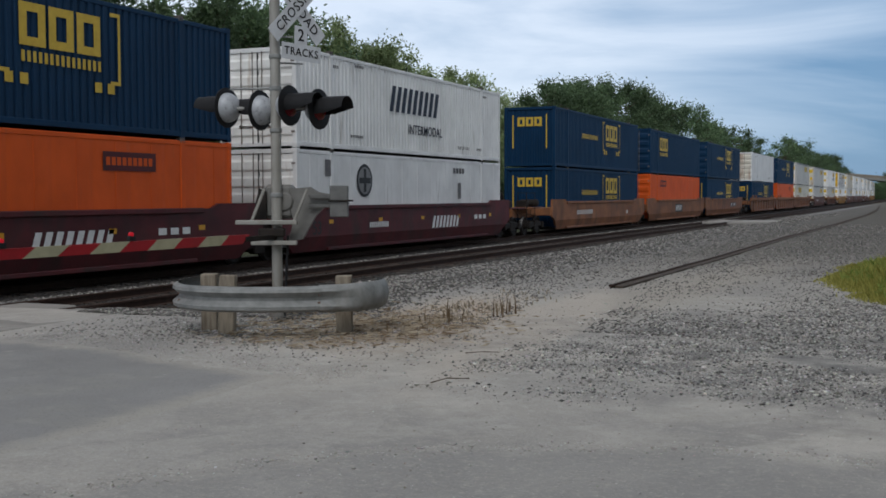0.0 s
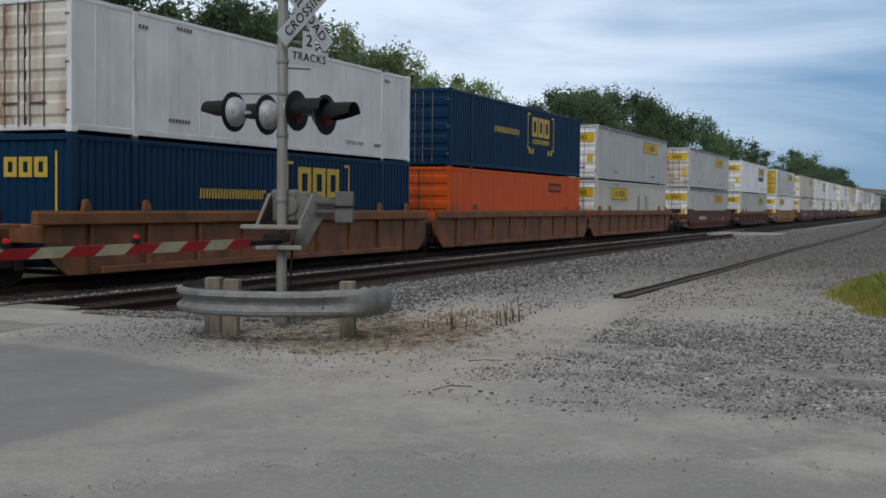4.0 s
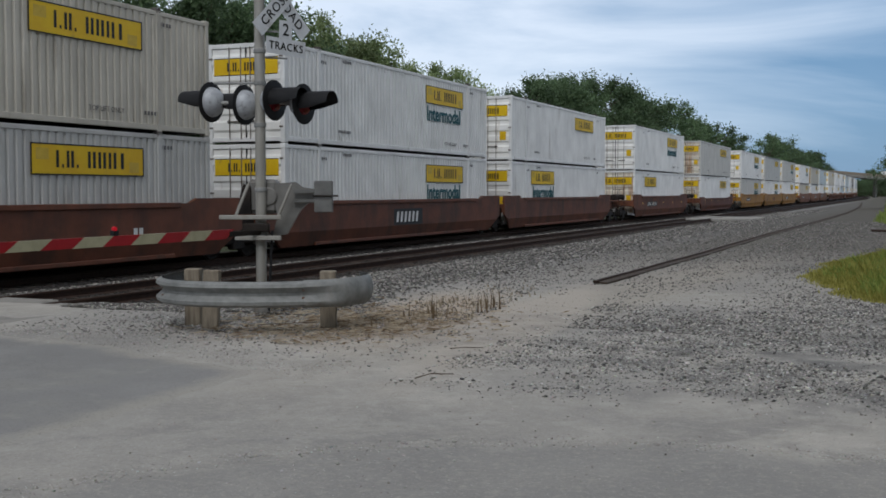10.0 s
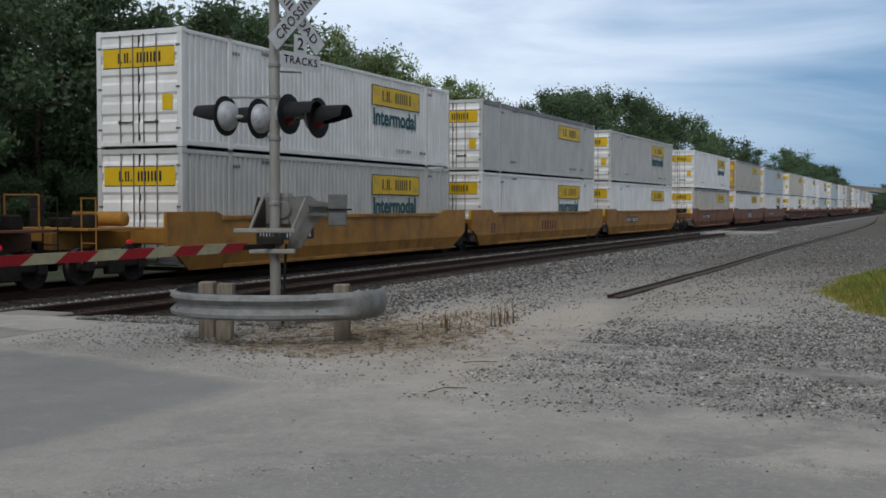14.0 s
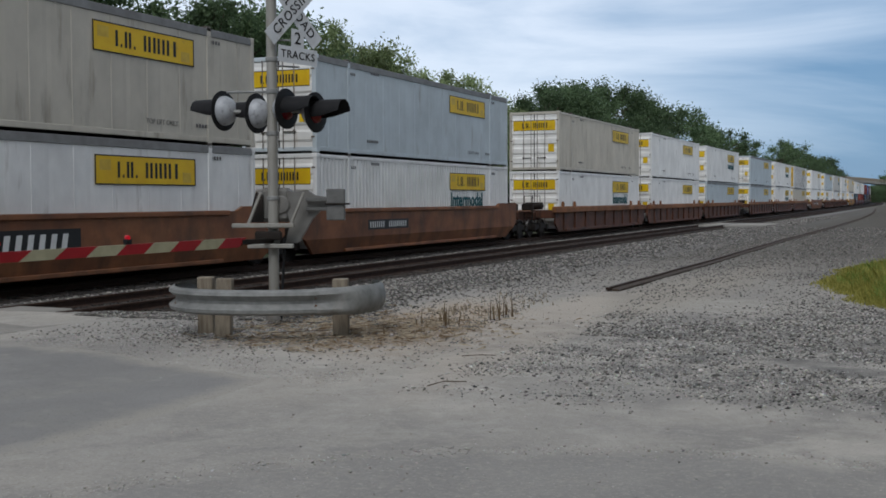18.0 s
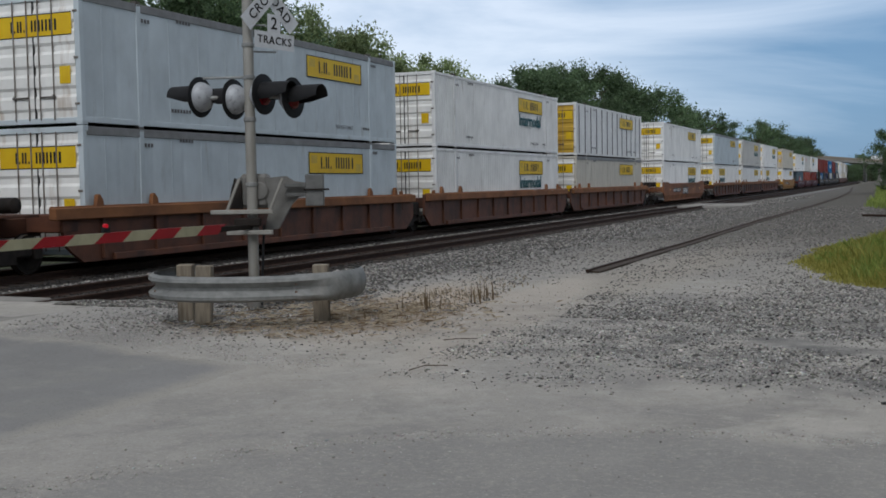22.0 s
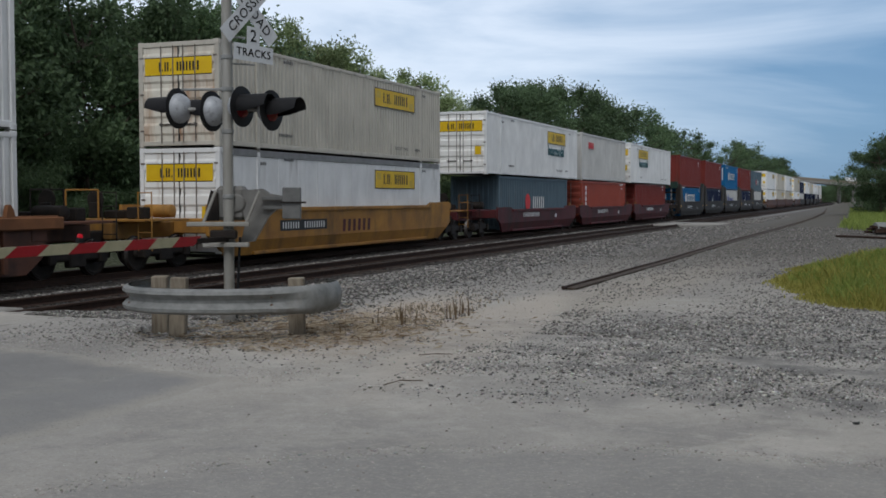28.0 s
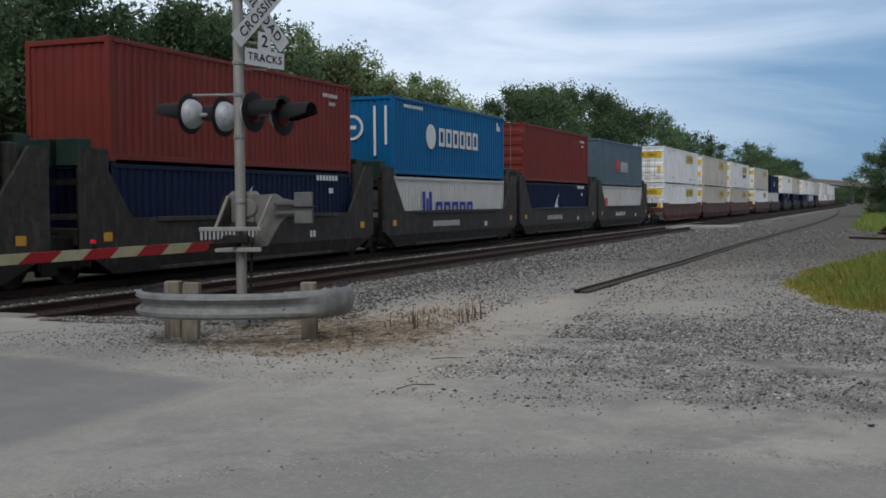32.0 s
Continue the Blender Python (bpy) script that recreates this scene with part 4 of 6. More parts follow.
def hollow(g, y0, z0, w, h, x, stroke, count, gap):
    """A row of hollow painted blocks."""
    for k in range(count):
        y = y0 + k * (w + gap)
        slab(g, y, y + stroke, z0, z0 + h, x)
        slab(g, y + w - stroke, y + w, z0, z0 + h, x)
        for z in (z0, z0 + h - stroke * 0.85):
            slab(g, y + stroke, y + w - stroke, z, z + stroke * 0.85, x)
    return g


# each block of a painted name: width, then its upright strokes as shares of that width
GLYPHS = ((0.18, (0.55, 1.0)), (0.06, ()), (0.22, (0.0, 0.38, 0.62, 1.0)), (0.06, ()), (0.12, None), (0.25, (0.0, 0.36, 0.64, 1.0)),
          (0.25, (0.0, 0.36, 0.64, 1.0)), (0.26, (0.0, 0.35, 0.65, 1.0)), (0.24, (0.28, 0.72)))


def glyph_strokes(y, glyphs, h, scale=1.0):
    """Upright strokes (start, end, height) of a row of painted blocks; a dot for an empty one, a gap for None."""
    out = []
    for w, ends in glyphs:
        w *= scale
        if ends == ():
            out.append((y, y + w, h * 0.2))
        elif ends:
            out += [(y + a * w, y + b * w, h) for a, b in zip(ends[::2], ends[1::2])]
        y += w + 0.085 * scale
    return out


def glyph_bars(g, y0, z0, glyphs, h, x):
    for a, b, hh in glyph_strokes(y0, glyphs, h):
        slab(g, a, b, z0, z0 + hh, x)
    return g


def slab(g, y0, y1, z0, z1, x):
    """A thin sheet on the side that faces +X."""
    return g.add([(x, y0, z0), (x, y1, z0), (x, y1, z1), (x, y0, z1)], [(0, 1, 2, 3)])


def end_slab(g, x0, x1, z0, z1, y):
    return g.add([(x0, y, z0), (x1, y, z0), (x1, y, z1), (x0, y, z1)], [(0, 1, 2, 3)])


def corrugated(length, height, pitch, depth, flat):
    """A wall along Y from 0 to length, rising in Z, outer face at x = 0, with upright folds pressed inwards."""
    g = Geo()
    n = max(1, int(length / pitch))
    p = length / n
    ys = []
    for k in range(n):
        a = k * p
        ys += [(a, 0.0), (a + p * flat, 0.0), (a + p * (flat + 0.12), -depth), (a + p * 0.88, -depth)]
    ys.append((length, 0.0))
    vs = [(x, y, z) for y, x in ys for z in (0.0, height)]
    fs = [(2 * k, 2 * k + 2, 2 * k + 3, 2 * k + 1) for k in range(len(ys) - 1)]
    return g.add(vs, fs)


def mirrored(g, w, y0, z0):
    """The wall on both sides of a box of width w."""
    out = Geo()
    n = len(g.v)
    out.v = [(w / 2 + x, y + y0, z + z0) for x, y, z in g.v] + [(-w / 2 - x, y + y0, z + z0) for x, y, z in g.v]
    out.f = list(g.f) + [tuple(i + n for i in reversed(f)) for f in g.f]
    return out


WORDS = {}


def word_mesh(text, size, material, bold):
    key = (text, size, material)
    if key not in WORDS:
        WORDS[key] = lettering("lettering", text, size, M[material], bold)
    return WORDS[key]


def side_words(parent, text, size, material, y, z, x, bold=0.01):
    ob = part("lettering", word_mesh(text, size, material, bold), None, parent)
    ob.matrix_basis = pose(x, y, z, 0, 0, 90)
    return ob


def container(label, colour, length=L53, width=W53, height=H53, style="corrugated", end="door", end_colour=None, marks=(), group="stacked containers"):
    """An intermodal box standing on z = 0, its near end at y = 0; local +X faces the road."""
    c = thing("intermodal_container", label, "shipping container", group)
    L, W, H = length, width, height
    ec = end_colour or colour
    rail_h = 0.16
    # walls
    if style == "corrugated":
        wall = corrugated(L - 0.24, H - 2 * rail_h + 0.06, 0.23, 0.038, 0.50)
    elif style == "deep":
        wall = corrugated(L - 0.24, H - 2 * rail_h + 0.06, 0.28, 0.04, 0.30)
    else:
        wall = corrugated(L - 0.24, H - 2 * rail_h + 0.06, 1.22, 0.010, 0.80)
    part("side_wall", mirrored(wall, W - 0.03, 0.12, rail_h - 0.03), M[colour], c)
    fr = Geo()
    for sx in (-1, 1):
        for y in (0.07, L - 0.07):
            fr.box((sx * (W / 2 - 0.07), y, H / 2), (0.14, 0.14, H), 0.012)
        fr.box((sx * (W / 2 - 0.04), L / 2, rail_h / 2 + 0.03), (0.075, L - 0.2, rail_h - 0.03), 0.01)
        fr.box((sx * (W / 2 - 0.04), L / 2, H - 0.085), (0.075, L - 0.2, 0.10), 0.01)
    for y in (0.06, L - 0.06):
        fr.box((0, y, 0.10), (W - 0.2, 0.10, 0.12), 0.01)
        fr.box((0, y, H - 0.08), (W - 0.2, 0.10, 0.13), 0.01)
    part("frame", fr, M[colour], c)
    part("roof", Geo().box((0, L / 2, H - 0.035), (W - 0.12, L - 0.16, 0.03)), M["roofmetal" if colour in ("white", "pale", "cream", "tan", "bluish") else colour], c)
    part("floor", Geo().box((0, L / 2, 0.10), (W - 0.15, L - 0.2, 0.06)), M["casting"], c)
    if style == "posts":
        for k in range(13):
            y = 0.6 + k * (L - 1.2) / 12
            part("side_post", Geo().box((W / 2 + 0.004, y, H / 2), (0.03, 0.10, H - 0.3), 0.006), M["seam"], c, "dark upright side post")
    if style == "smooth" and "logo" in marks:
        part("top_rail", Geo().box((W / 2 - 0.03, L / 2, H - 0.11), (0.075, L - 0.30, 0.19), 0.01), M["railgrey"], c, "dull grey top rail")
    if style == "smooth":
        g = Geo()
        for k in range(int(L / 1.22)):
            g.box((W / 2 - 0.012, 0.75 + k * 1.22, H / 2), (0.012, 0.035, H - 0.34))
        part("panel_seams", g, M[colour], c)
    if L > 15:                                  # lifting posts at the forty-foot marks
        for y in (L / 2 - 6.05, L / 2 + 6.05):
            part("lifting_post", Geo().box((W / 2 - 0.015, y, H / 2), (0.05, 0.17, H - 0.02), 0.01), M[colour], c)
            part("corner_casting", Geo().box((W / 2 - 0.07, y, H - 0.02), (0.16, 0.18, 0.13), 0.01), M["casting"], c)
    for y in (0.09, L - 0.09):
        for z in (0.06, H - 0.06):
            part("corner_casting", Geo().box((W / 2 - 0.08, y, z), (0.175, 0.19, 0.125), 0.012), M[colour], c)
    # the end that faces the road
    if end == "door":
        dw = W / 2 - 0.15
        for sx in (-1, 1):
            xa, xb = sorted((sx * 0.022, sx * (dw + 0.002)))
            step = (H - 0.50) / 5
            front = [(0.15, 0.045)]
            for q in range(5):                  # pressed ribs between flat bands
                z0, z1 = 0.25 + q * step + 0.06, 0.25 + (q + 1) * step - 0.06
                front += [(z0, 0.045), (z0 + 0.07, 0.010), (z1 - 0.07, 0.010), (z1, 0.045)]
            loop = front + [(H - 0.15, 0.045), (H - 0.15, 0.088), (0.15, 0.088)]
            n = len(loop)
            d = Geo().add([(x, y, z) for x in (xa, xb) for z, y in loop],
                          [tuple(range(n)), tuple(range(2 * n - 1, n - 1, -1))] + [(k, (k + 1) % n, n + (k + 1) % n, n + k) for k in range(n)])
            dc = ec if isinstance(ec, str) else ec[0 if sx < 0 else 1]
            door = part("door", d, M[dc], c, "white container door with pressed ribs" if "white" in dc else "")
            for q in (0.14, 0.48):
                part("lock_rod", Geo().tube((sx * dw * q, -0.005, 0.12), (sx * dw * q, -0.005, H - 0.12), 0.016, n=8), M["rod"], door)
            part("door_handle", Geo().box((sx * dw * 0.34, -0.02, 0.62), (0.46, 0.025, 0.04), 0.004).box((sx * dw * 0.48, -0.02, 0.62), (0.05, 0.04, 0.10), 0.004), M["casting"], door)
            for z in (0.45, 1.45, 2.45):
                part("hinge", Geo().box((sx * (W / 2 - 0.11), 0.0, z), (0.12, 0.03, 0.05), 0.006), M["rod"], door)
        for gx, gy, gw, gd in ((0, 0.045, 0.034, 0.072), (W / 2 - 0.142, 0.07, 0.014, 0.03), (0.142 - W / 2, 0.07, 0.014, 0.03)):
            part("gasket", Geo().box((gx, gy, H / 2), (gw, gd, H - 0.30)), M["gasket"], c, "black door seal")
    else:
        w = corrugated(W - 0.28, H - 0.30, 0.25, 0.035, 0.4)
        g = Geo()
        g.v = [(y - (W - 0.28) / 2, 0.05 - x, z + 0.14) for x, y, z in w.v]
        g.f = w.f
        part("end_wall", g, M[ec], c)
    part("rear_wall", Geo().box((0, L - 0.06, H / 2), (W - 0.26, 0.05, H - 0.28), 0.005), M[colour], c)
    # markings
    X = W / 2 + 0.004
    if style == "posts":
        X = W / 2 + 0.022
    for mk in marks:
        if mk in ("logo", "logomid"):
            y = 11.7 if mk == "logo" else 4.5
            pl = part("sign_panel", slab(Geo(), y - 1.8, y + 1.8, 1.84, 2.50, X), M["yellow"], c, "yellow sign panel with black blocks")
            g = glyph_bars(Geo(), y - 1.16, 2.0, GLYPHS, 0.36, X + 0.004)
            for z0, z1 in ((1.84, 1.868), (2.472, 2.50)):
                slab(g, y - 1.8, y + 1.8, z0, z1, X + 0.004)
            for y0 in (y - 1.8, y + 1.76):
                slab(g, y0, y0 + 0.04, 1.868, 2.472, X + 0.004)
            part("painted_mark", g, M["letter"], pl)
            part("scroll", slab(slab(Geo(), y + 1.28, y + 1.62, 1.92, 2.16, X + 0.004), y - 1.65, y - 1.28, 2.16, 2.40, X + 0.004), M["gold"], pl)
        elif mk in ("word", "wordmid"):
            side_words(c, "Intermodal", 0.74, "teal", 11.6 if mk == "word" else 4.6, 1.46, X + 0.002, 0.022)
        elif mk == "doorlogo":
            pl = part("sign_panel", end_slab(Geo(), -1.08, 1.08, 1.95, 2.45, 0.008), M["yellow"], c, "yellow sign band across the doors")
            g = Geo()
            for x0, x1, hh in glyph_strokes(-0.68, GLYPHS, 0.25, 0.60):
                end_slab(g, x0, x1, 2.07, 2.07 + hh, 0.002)
            for z0, z1 in ((1.95, 1.97), (2.43, 2.45)):
                end_slab(g, -1.08, 1.08, z0, z1, 0.002)
            part("painted_mark", g, M["letter"], pl)
            part("placard", end_slab(Geo(), 0.72, 1.02, 0.90, 1.28, -0.004), M["yellow"], c, "small yellow placard")
        elif mk == "fine":
            g = Geo()
            for y, z, n in ((2.0, 2.45, 4), (3.5, 2.60, 5), (L - 2.0, 2.5, 4), (3.2, 0.42, 7), (L - 2.6, 0.38, 5)):
                bars(g, y, z, ((0.08, 0.09),) * n, X, 0, 0.5)
            part("stencil", g, M["seam"], c)
            side_words(c, "TOP LIFT ONLY", 0.17, "seam", L - 3.9, 0.42, X + 0.002, 0.0)
        elif mk == "bracket":
            g = hollow(Geo(), 8.95, 1.62, 0.72, 0.86, X, 0.21, 3, 0.09)
            bars(g, 9.0, 1.30, ((0.09, 0.22),) * 15, X, 0, 0.75)
            slab(slab(slab(g, 11.85, 11.93, 1.05, 2.62, X), 11.6, 11.85, 2.54, 2.62, X), 11.6, 11.85, 1.05, 1.13, X)
            slab(slab(slab(g, 8.35, 8.43, 1.05, 2.62, X), 8.43, 8.68, 2.54, 2.62, X), 8.43, 8.68, 1.05, 1.13, X)
            for y in (8.55, 8.95, 11.1, 11.5):
                bars(g, y, 0.85, ((0.22, 0.22),), X)
            bars(g, 4.4, 1.55, ((0.07, 0.24),) * 24, X, 0.1, 0.75)
            part("painted_mark", g, M["gold"], c, "gold block marks and brackets")
        elif mk == "plainlogo":
            g = hollow(Geo(), 2.6, 1.55, 0.72, 0.86, X, 0.21, 3, 0.09)
            bars(g, 2.65, 1.22, ((0.09, 0.22),) * 15, X, 0, 0.75)
            part("painted_mark", g, M["gold"], c, "gold block marks")
        elif mk == "endgold":
            g = Geo()
            for k in range(3):
                for x0, x1, z0, z1 in ((0, 0.12, 0, 0.43), (0.25, 0.37, 0, 0.43), (0.12, 0.25, 0, 0.10), (0.12, 0.25, 0.33, 0.43)):
                    end_slab(g, -0.62 + 0.43 * k + x0, -0.62 + 0.43 * k + x1, 1.95 + z0, 1.95 + z1, 0.035)
            for x in (-0.85, 0.85):
                end_slab(g, x - 0.03, x + 0.03, 0.9, 2.5, 0.035)
            part("painted_mark", g, M["gold"], c, "gold block marks on the end wall")
        elif mk == "slanted":
            part("painted_mark", bars(Geo(), 5.9, 1.42, ((0.27, 0.86),) * 9, X, 0.28, 0.62), M["swift"], c, "dark slanted block marks")
            side_words(c, "INTERMODAL", 0.46, "swift", 8.75, 0.88, X + 0.002, 0.004)
        elif mk == "roundel":
            rd = part("roundel", Geo().lathe((X - 0.01, 4.1, 2.0), (1, 0, 0), [(0, 0.52), (0.012, 0.52), (0.014, 0.50)], 32), M["letter"], c, "round black emblem")
            part("roundel_ring", Geo().lathe((X + 0.004, 4.1, 2.0), (1, 0, 0), [(0, 0.43), (0.004, 0.43)], 32), M["railgrey"], rd)
            part("roundel_core", slab(slab(Geo(), 3.72, 4.48, 1.91, 2.09, X + 0.012), 4.01, 4.19, 1.63, 2.37, X + 0.0125), M["letter"], rd)
            part("painted_mark", slab(slab(bars(Geo(), 11.2, 2.35, ((0.22, 0.20),) * 4, X, 0, 0.3), 11.65, 11.95, 1.4, 2.0, X), 1.6, 2.0, 2.1, 2.6, X), M["seam"], c)
        elif mk in ("plate", "plate2"):
            y = 11.3 if mk == "plate" else 2.8
            pl = part("dark_plate", slab(Geo(), y, y + 1.8, 2.08, 2.50, X), M["maroon"], c, "dark faded name plate")
            part("painted_mark", bars(Geo(), y + 0.1, 2.2, ((0.13, 0.18),) * 9, X + 0.004, 0, 0.38), M["orange"], pl)
        elif mk == "whiteblocks":
            part("roundel", Geo().lathe((X - 0.01, 3.5, 1.55), (1, 0, 0), [(0, 0.48), (0.014, 0.48)], 28), M["whiteletter"], c, "white round emblem")
            part("painted_mark", hollow(Geo(), 4.3, 1.22, 0.62, 0.72, X, 0.17, 6, 0.14), M["whiteletter"], c, "white block marks")
            part("painted_mark", bars(bars(Geo(), 0.9, 2.5, ((0.12, 0.12),) * 11, X, 0, 0.4), 11.2, 2.2, ((0.2, 0.36), (0.2, 0.2)), X), M["whiteletter"], c)
        elif mk == "endring":
            part("roundel", Geo().lathe((-0.45, 0.03, 1.75), (0, -1, 0), [(0, 0.46), (0.012, 0.46)], 28), M["whiteletter"], c, "white ring emblem")
            part("roundel_core", Geo().lathe((-0.45, 0.016, 1.75), (0, -1, 0), [(0, 0.36), (0.004, 0.36)], 28), M["blue"], c)
            part("painted_mark", end_slab(end_slab(end_slab(Geo(), 0.42, 0.52, 0.7, 2.5, 0.01), 0.86, 0.96, 1.1, 2.5, 0.01), -0.62, -0.28, 1.68, 1.82, 0.008), M["whiteletter"], c)
        elif mk == "bigblue":
            g = bars(Geo(), 2.6, 0.95, ((0.28, 1.05), (0.2, 0.8), (0.28, 1.05)), X, 0, 0.35)
            hollow(g, 3.95, 0.95, 0.66, 0.66, X, 0.18, 5, 0.2)
            part("painted_mark", g, M["blueletter"], c, "large blue block marks")
        elif mk == "swan":
            g = Geo()
            g.add([(X, 5.0, 1.0), (X, 6.2, 0.95), (X, 5.7, 1.5), (X, 6.1, 2.1), (X, 5.3, 1.45)], [(0, 1, 2, 4), (2, 3, 4)])
            bars(g, 9.8, 2.3, ((0.16, 0.16),) * 7, X, 0, 0.3)
            bars(g, 10.6, 1.9, ((0.3, 0.16),), X)
            part("painted_mark", g, M["whiteletter"], c, "white angular emblem")
        elif mk == "redmarks":
            part("painted_mark", bars(Geo(), 1.5, 1.95, ((0.28, 0.40), (0.28, 0.40), (0.28, 0.40), (0.28, 0.40)), X, 0, 0.2), M["redletter"], c, "red block marks")
        elif mk == "lowred":
            part("painted_mark", bars(Geo(), 1.0, 1.3, ((0.36, 0.5), (0.36, 0.5)), X, 0.1, 0.2), M["redletter"], c, "red block marks")
        elif mk == "moonmarks":
            part("painted_mark", bars(Geo(), 5.5, 0.92, ((0.18, 0.66), (0.18, 0.66), (0.18, 0.66), (0.18, 0.66), (0.18, 0.66), (0.18, 0.66)), X, 0, 1.0), M["whiteletter"], c, "white block marks")
            part("painted_mark", Geo().lathe((X - 0.01, 4.6, 1.3), (1, 0, 0), [(0, 0.42), (0.012, 0.42)], 24), M["redletter"], c, "red round mark")
        elif mk == "scrapes":
            g = Geo()
            for y in (8.6, 10.5):
                for q, z in ((0.0, 1.10), (0.23, 1.25), (0.46, 1.02)):
                    slab(g, y + q, y + q + 0.07, z, 2.10, X)
            part("painted_mark", g, M["seam"], c, "dark upright scrapes")
        elif mk == "upright":
            g = Geo()
            for k in range(6):
                slab(g, 0.75, 1.05, 0.35 + k * 0.33, 0.60 + k * 0.33, X)
            part("painted_mark", g, M["whiteletter"], c, "column of white block marks")
        elif mk == "numbers":
            part("painted_mark", bars(bars(Geo(), L - 1.9, 2.35, ((0.07, 0.12),) * 9, X, 0, 0.6), L - 1.5, 2.1, ((0.07, 0.11),) * 4, X, 0, 0.6), M["whiteletter"], c)
    return c


# ---- well cars: local y = 0 at the near end of the well's box, z from the rail top ----
def bogie(car, y):
    b = part("bogie", Geo().box((0.98, y, 0.50), (0.16, 1.5, 0.26), 0.05).box((-0.98, y, 0.50), (0.16, 1.5, 0.26), 0.05).box((0, y, 0.55), (2.1, 0.5, 0.24), 0.03)
             .box((0.98, y, 0.44), (0.2, 0.55, 0.42), 0.03).box((-0.98, y, 0.44), (0.2, 0.55, 0.42), 0.03), M["truck"], car, "oily black two-axle bogie")
    for dy in (-0.86, 0.86):
        for sx in (-1, 1):
            w = part("wheel", WHEEL, None, b)
            w.matrix_basis = pose(sx * 0.755, y + dy, 0.42, 0, 0, 0 if sx > 0 else 180)
        for sx in (-1, 1):
            part("axle_box", Geo().box((sx * 1.0, y + dy, 0.46), (0.22, 0.26, 0.28), 0.03), M["truck"], b)


WHEEL = Geo().lathe((-0.06, 0, 0), (1, 0, 0), [(0.0, 0.45), (0.025, 0.45), (0.03, 0.42), (0.13, 0.415), (0.135, 0.36), (0.10, 0.33), (0.09, 0.14), (0.14, 0.12), (0.17, 0.1)], 24).mesh(
    "wheel", M["truck"], M["tread"], pick=lambda p: 1 if 0.40 < math.hypot(p.center.y, p.center.z) < 0.44 and abs(p.normal.x) < 0.5 else 0)


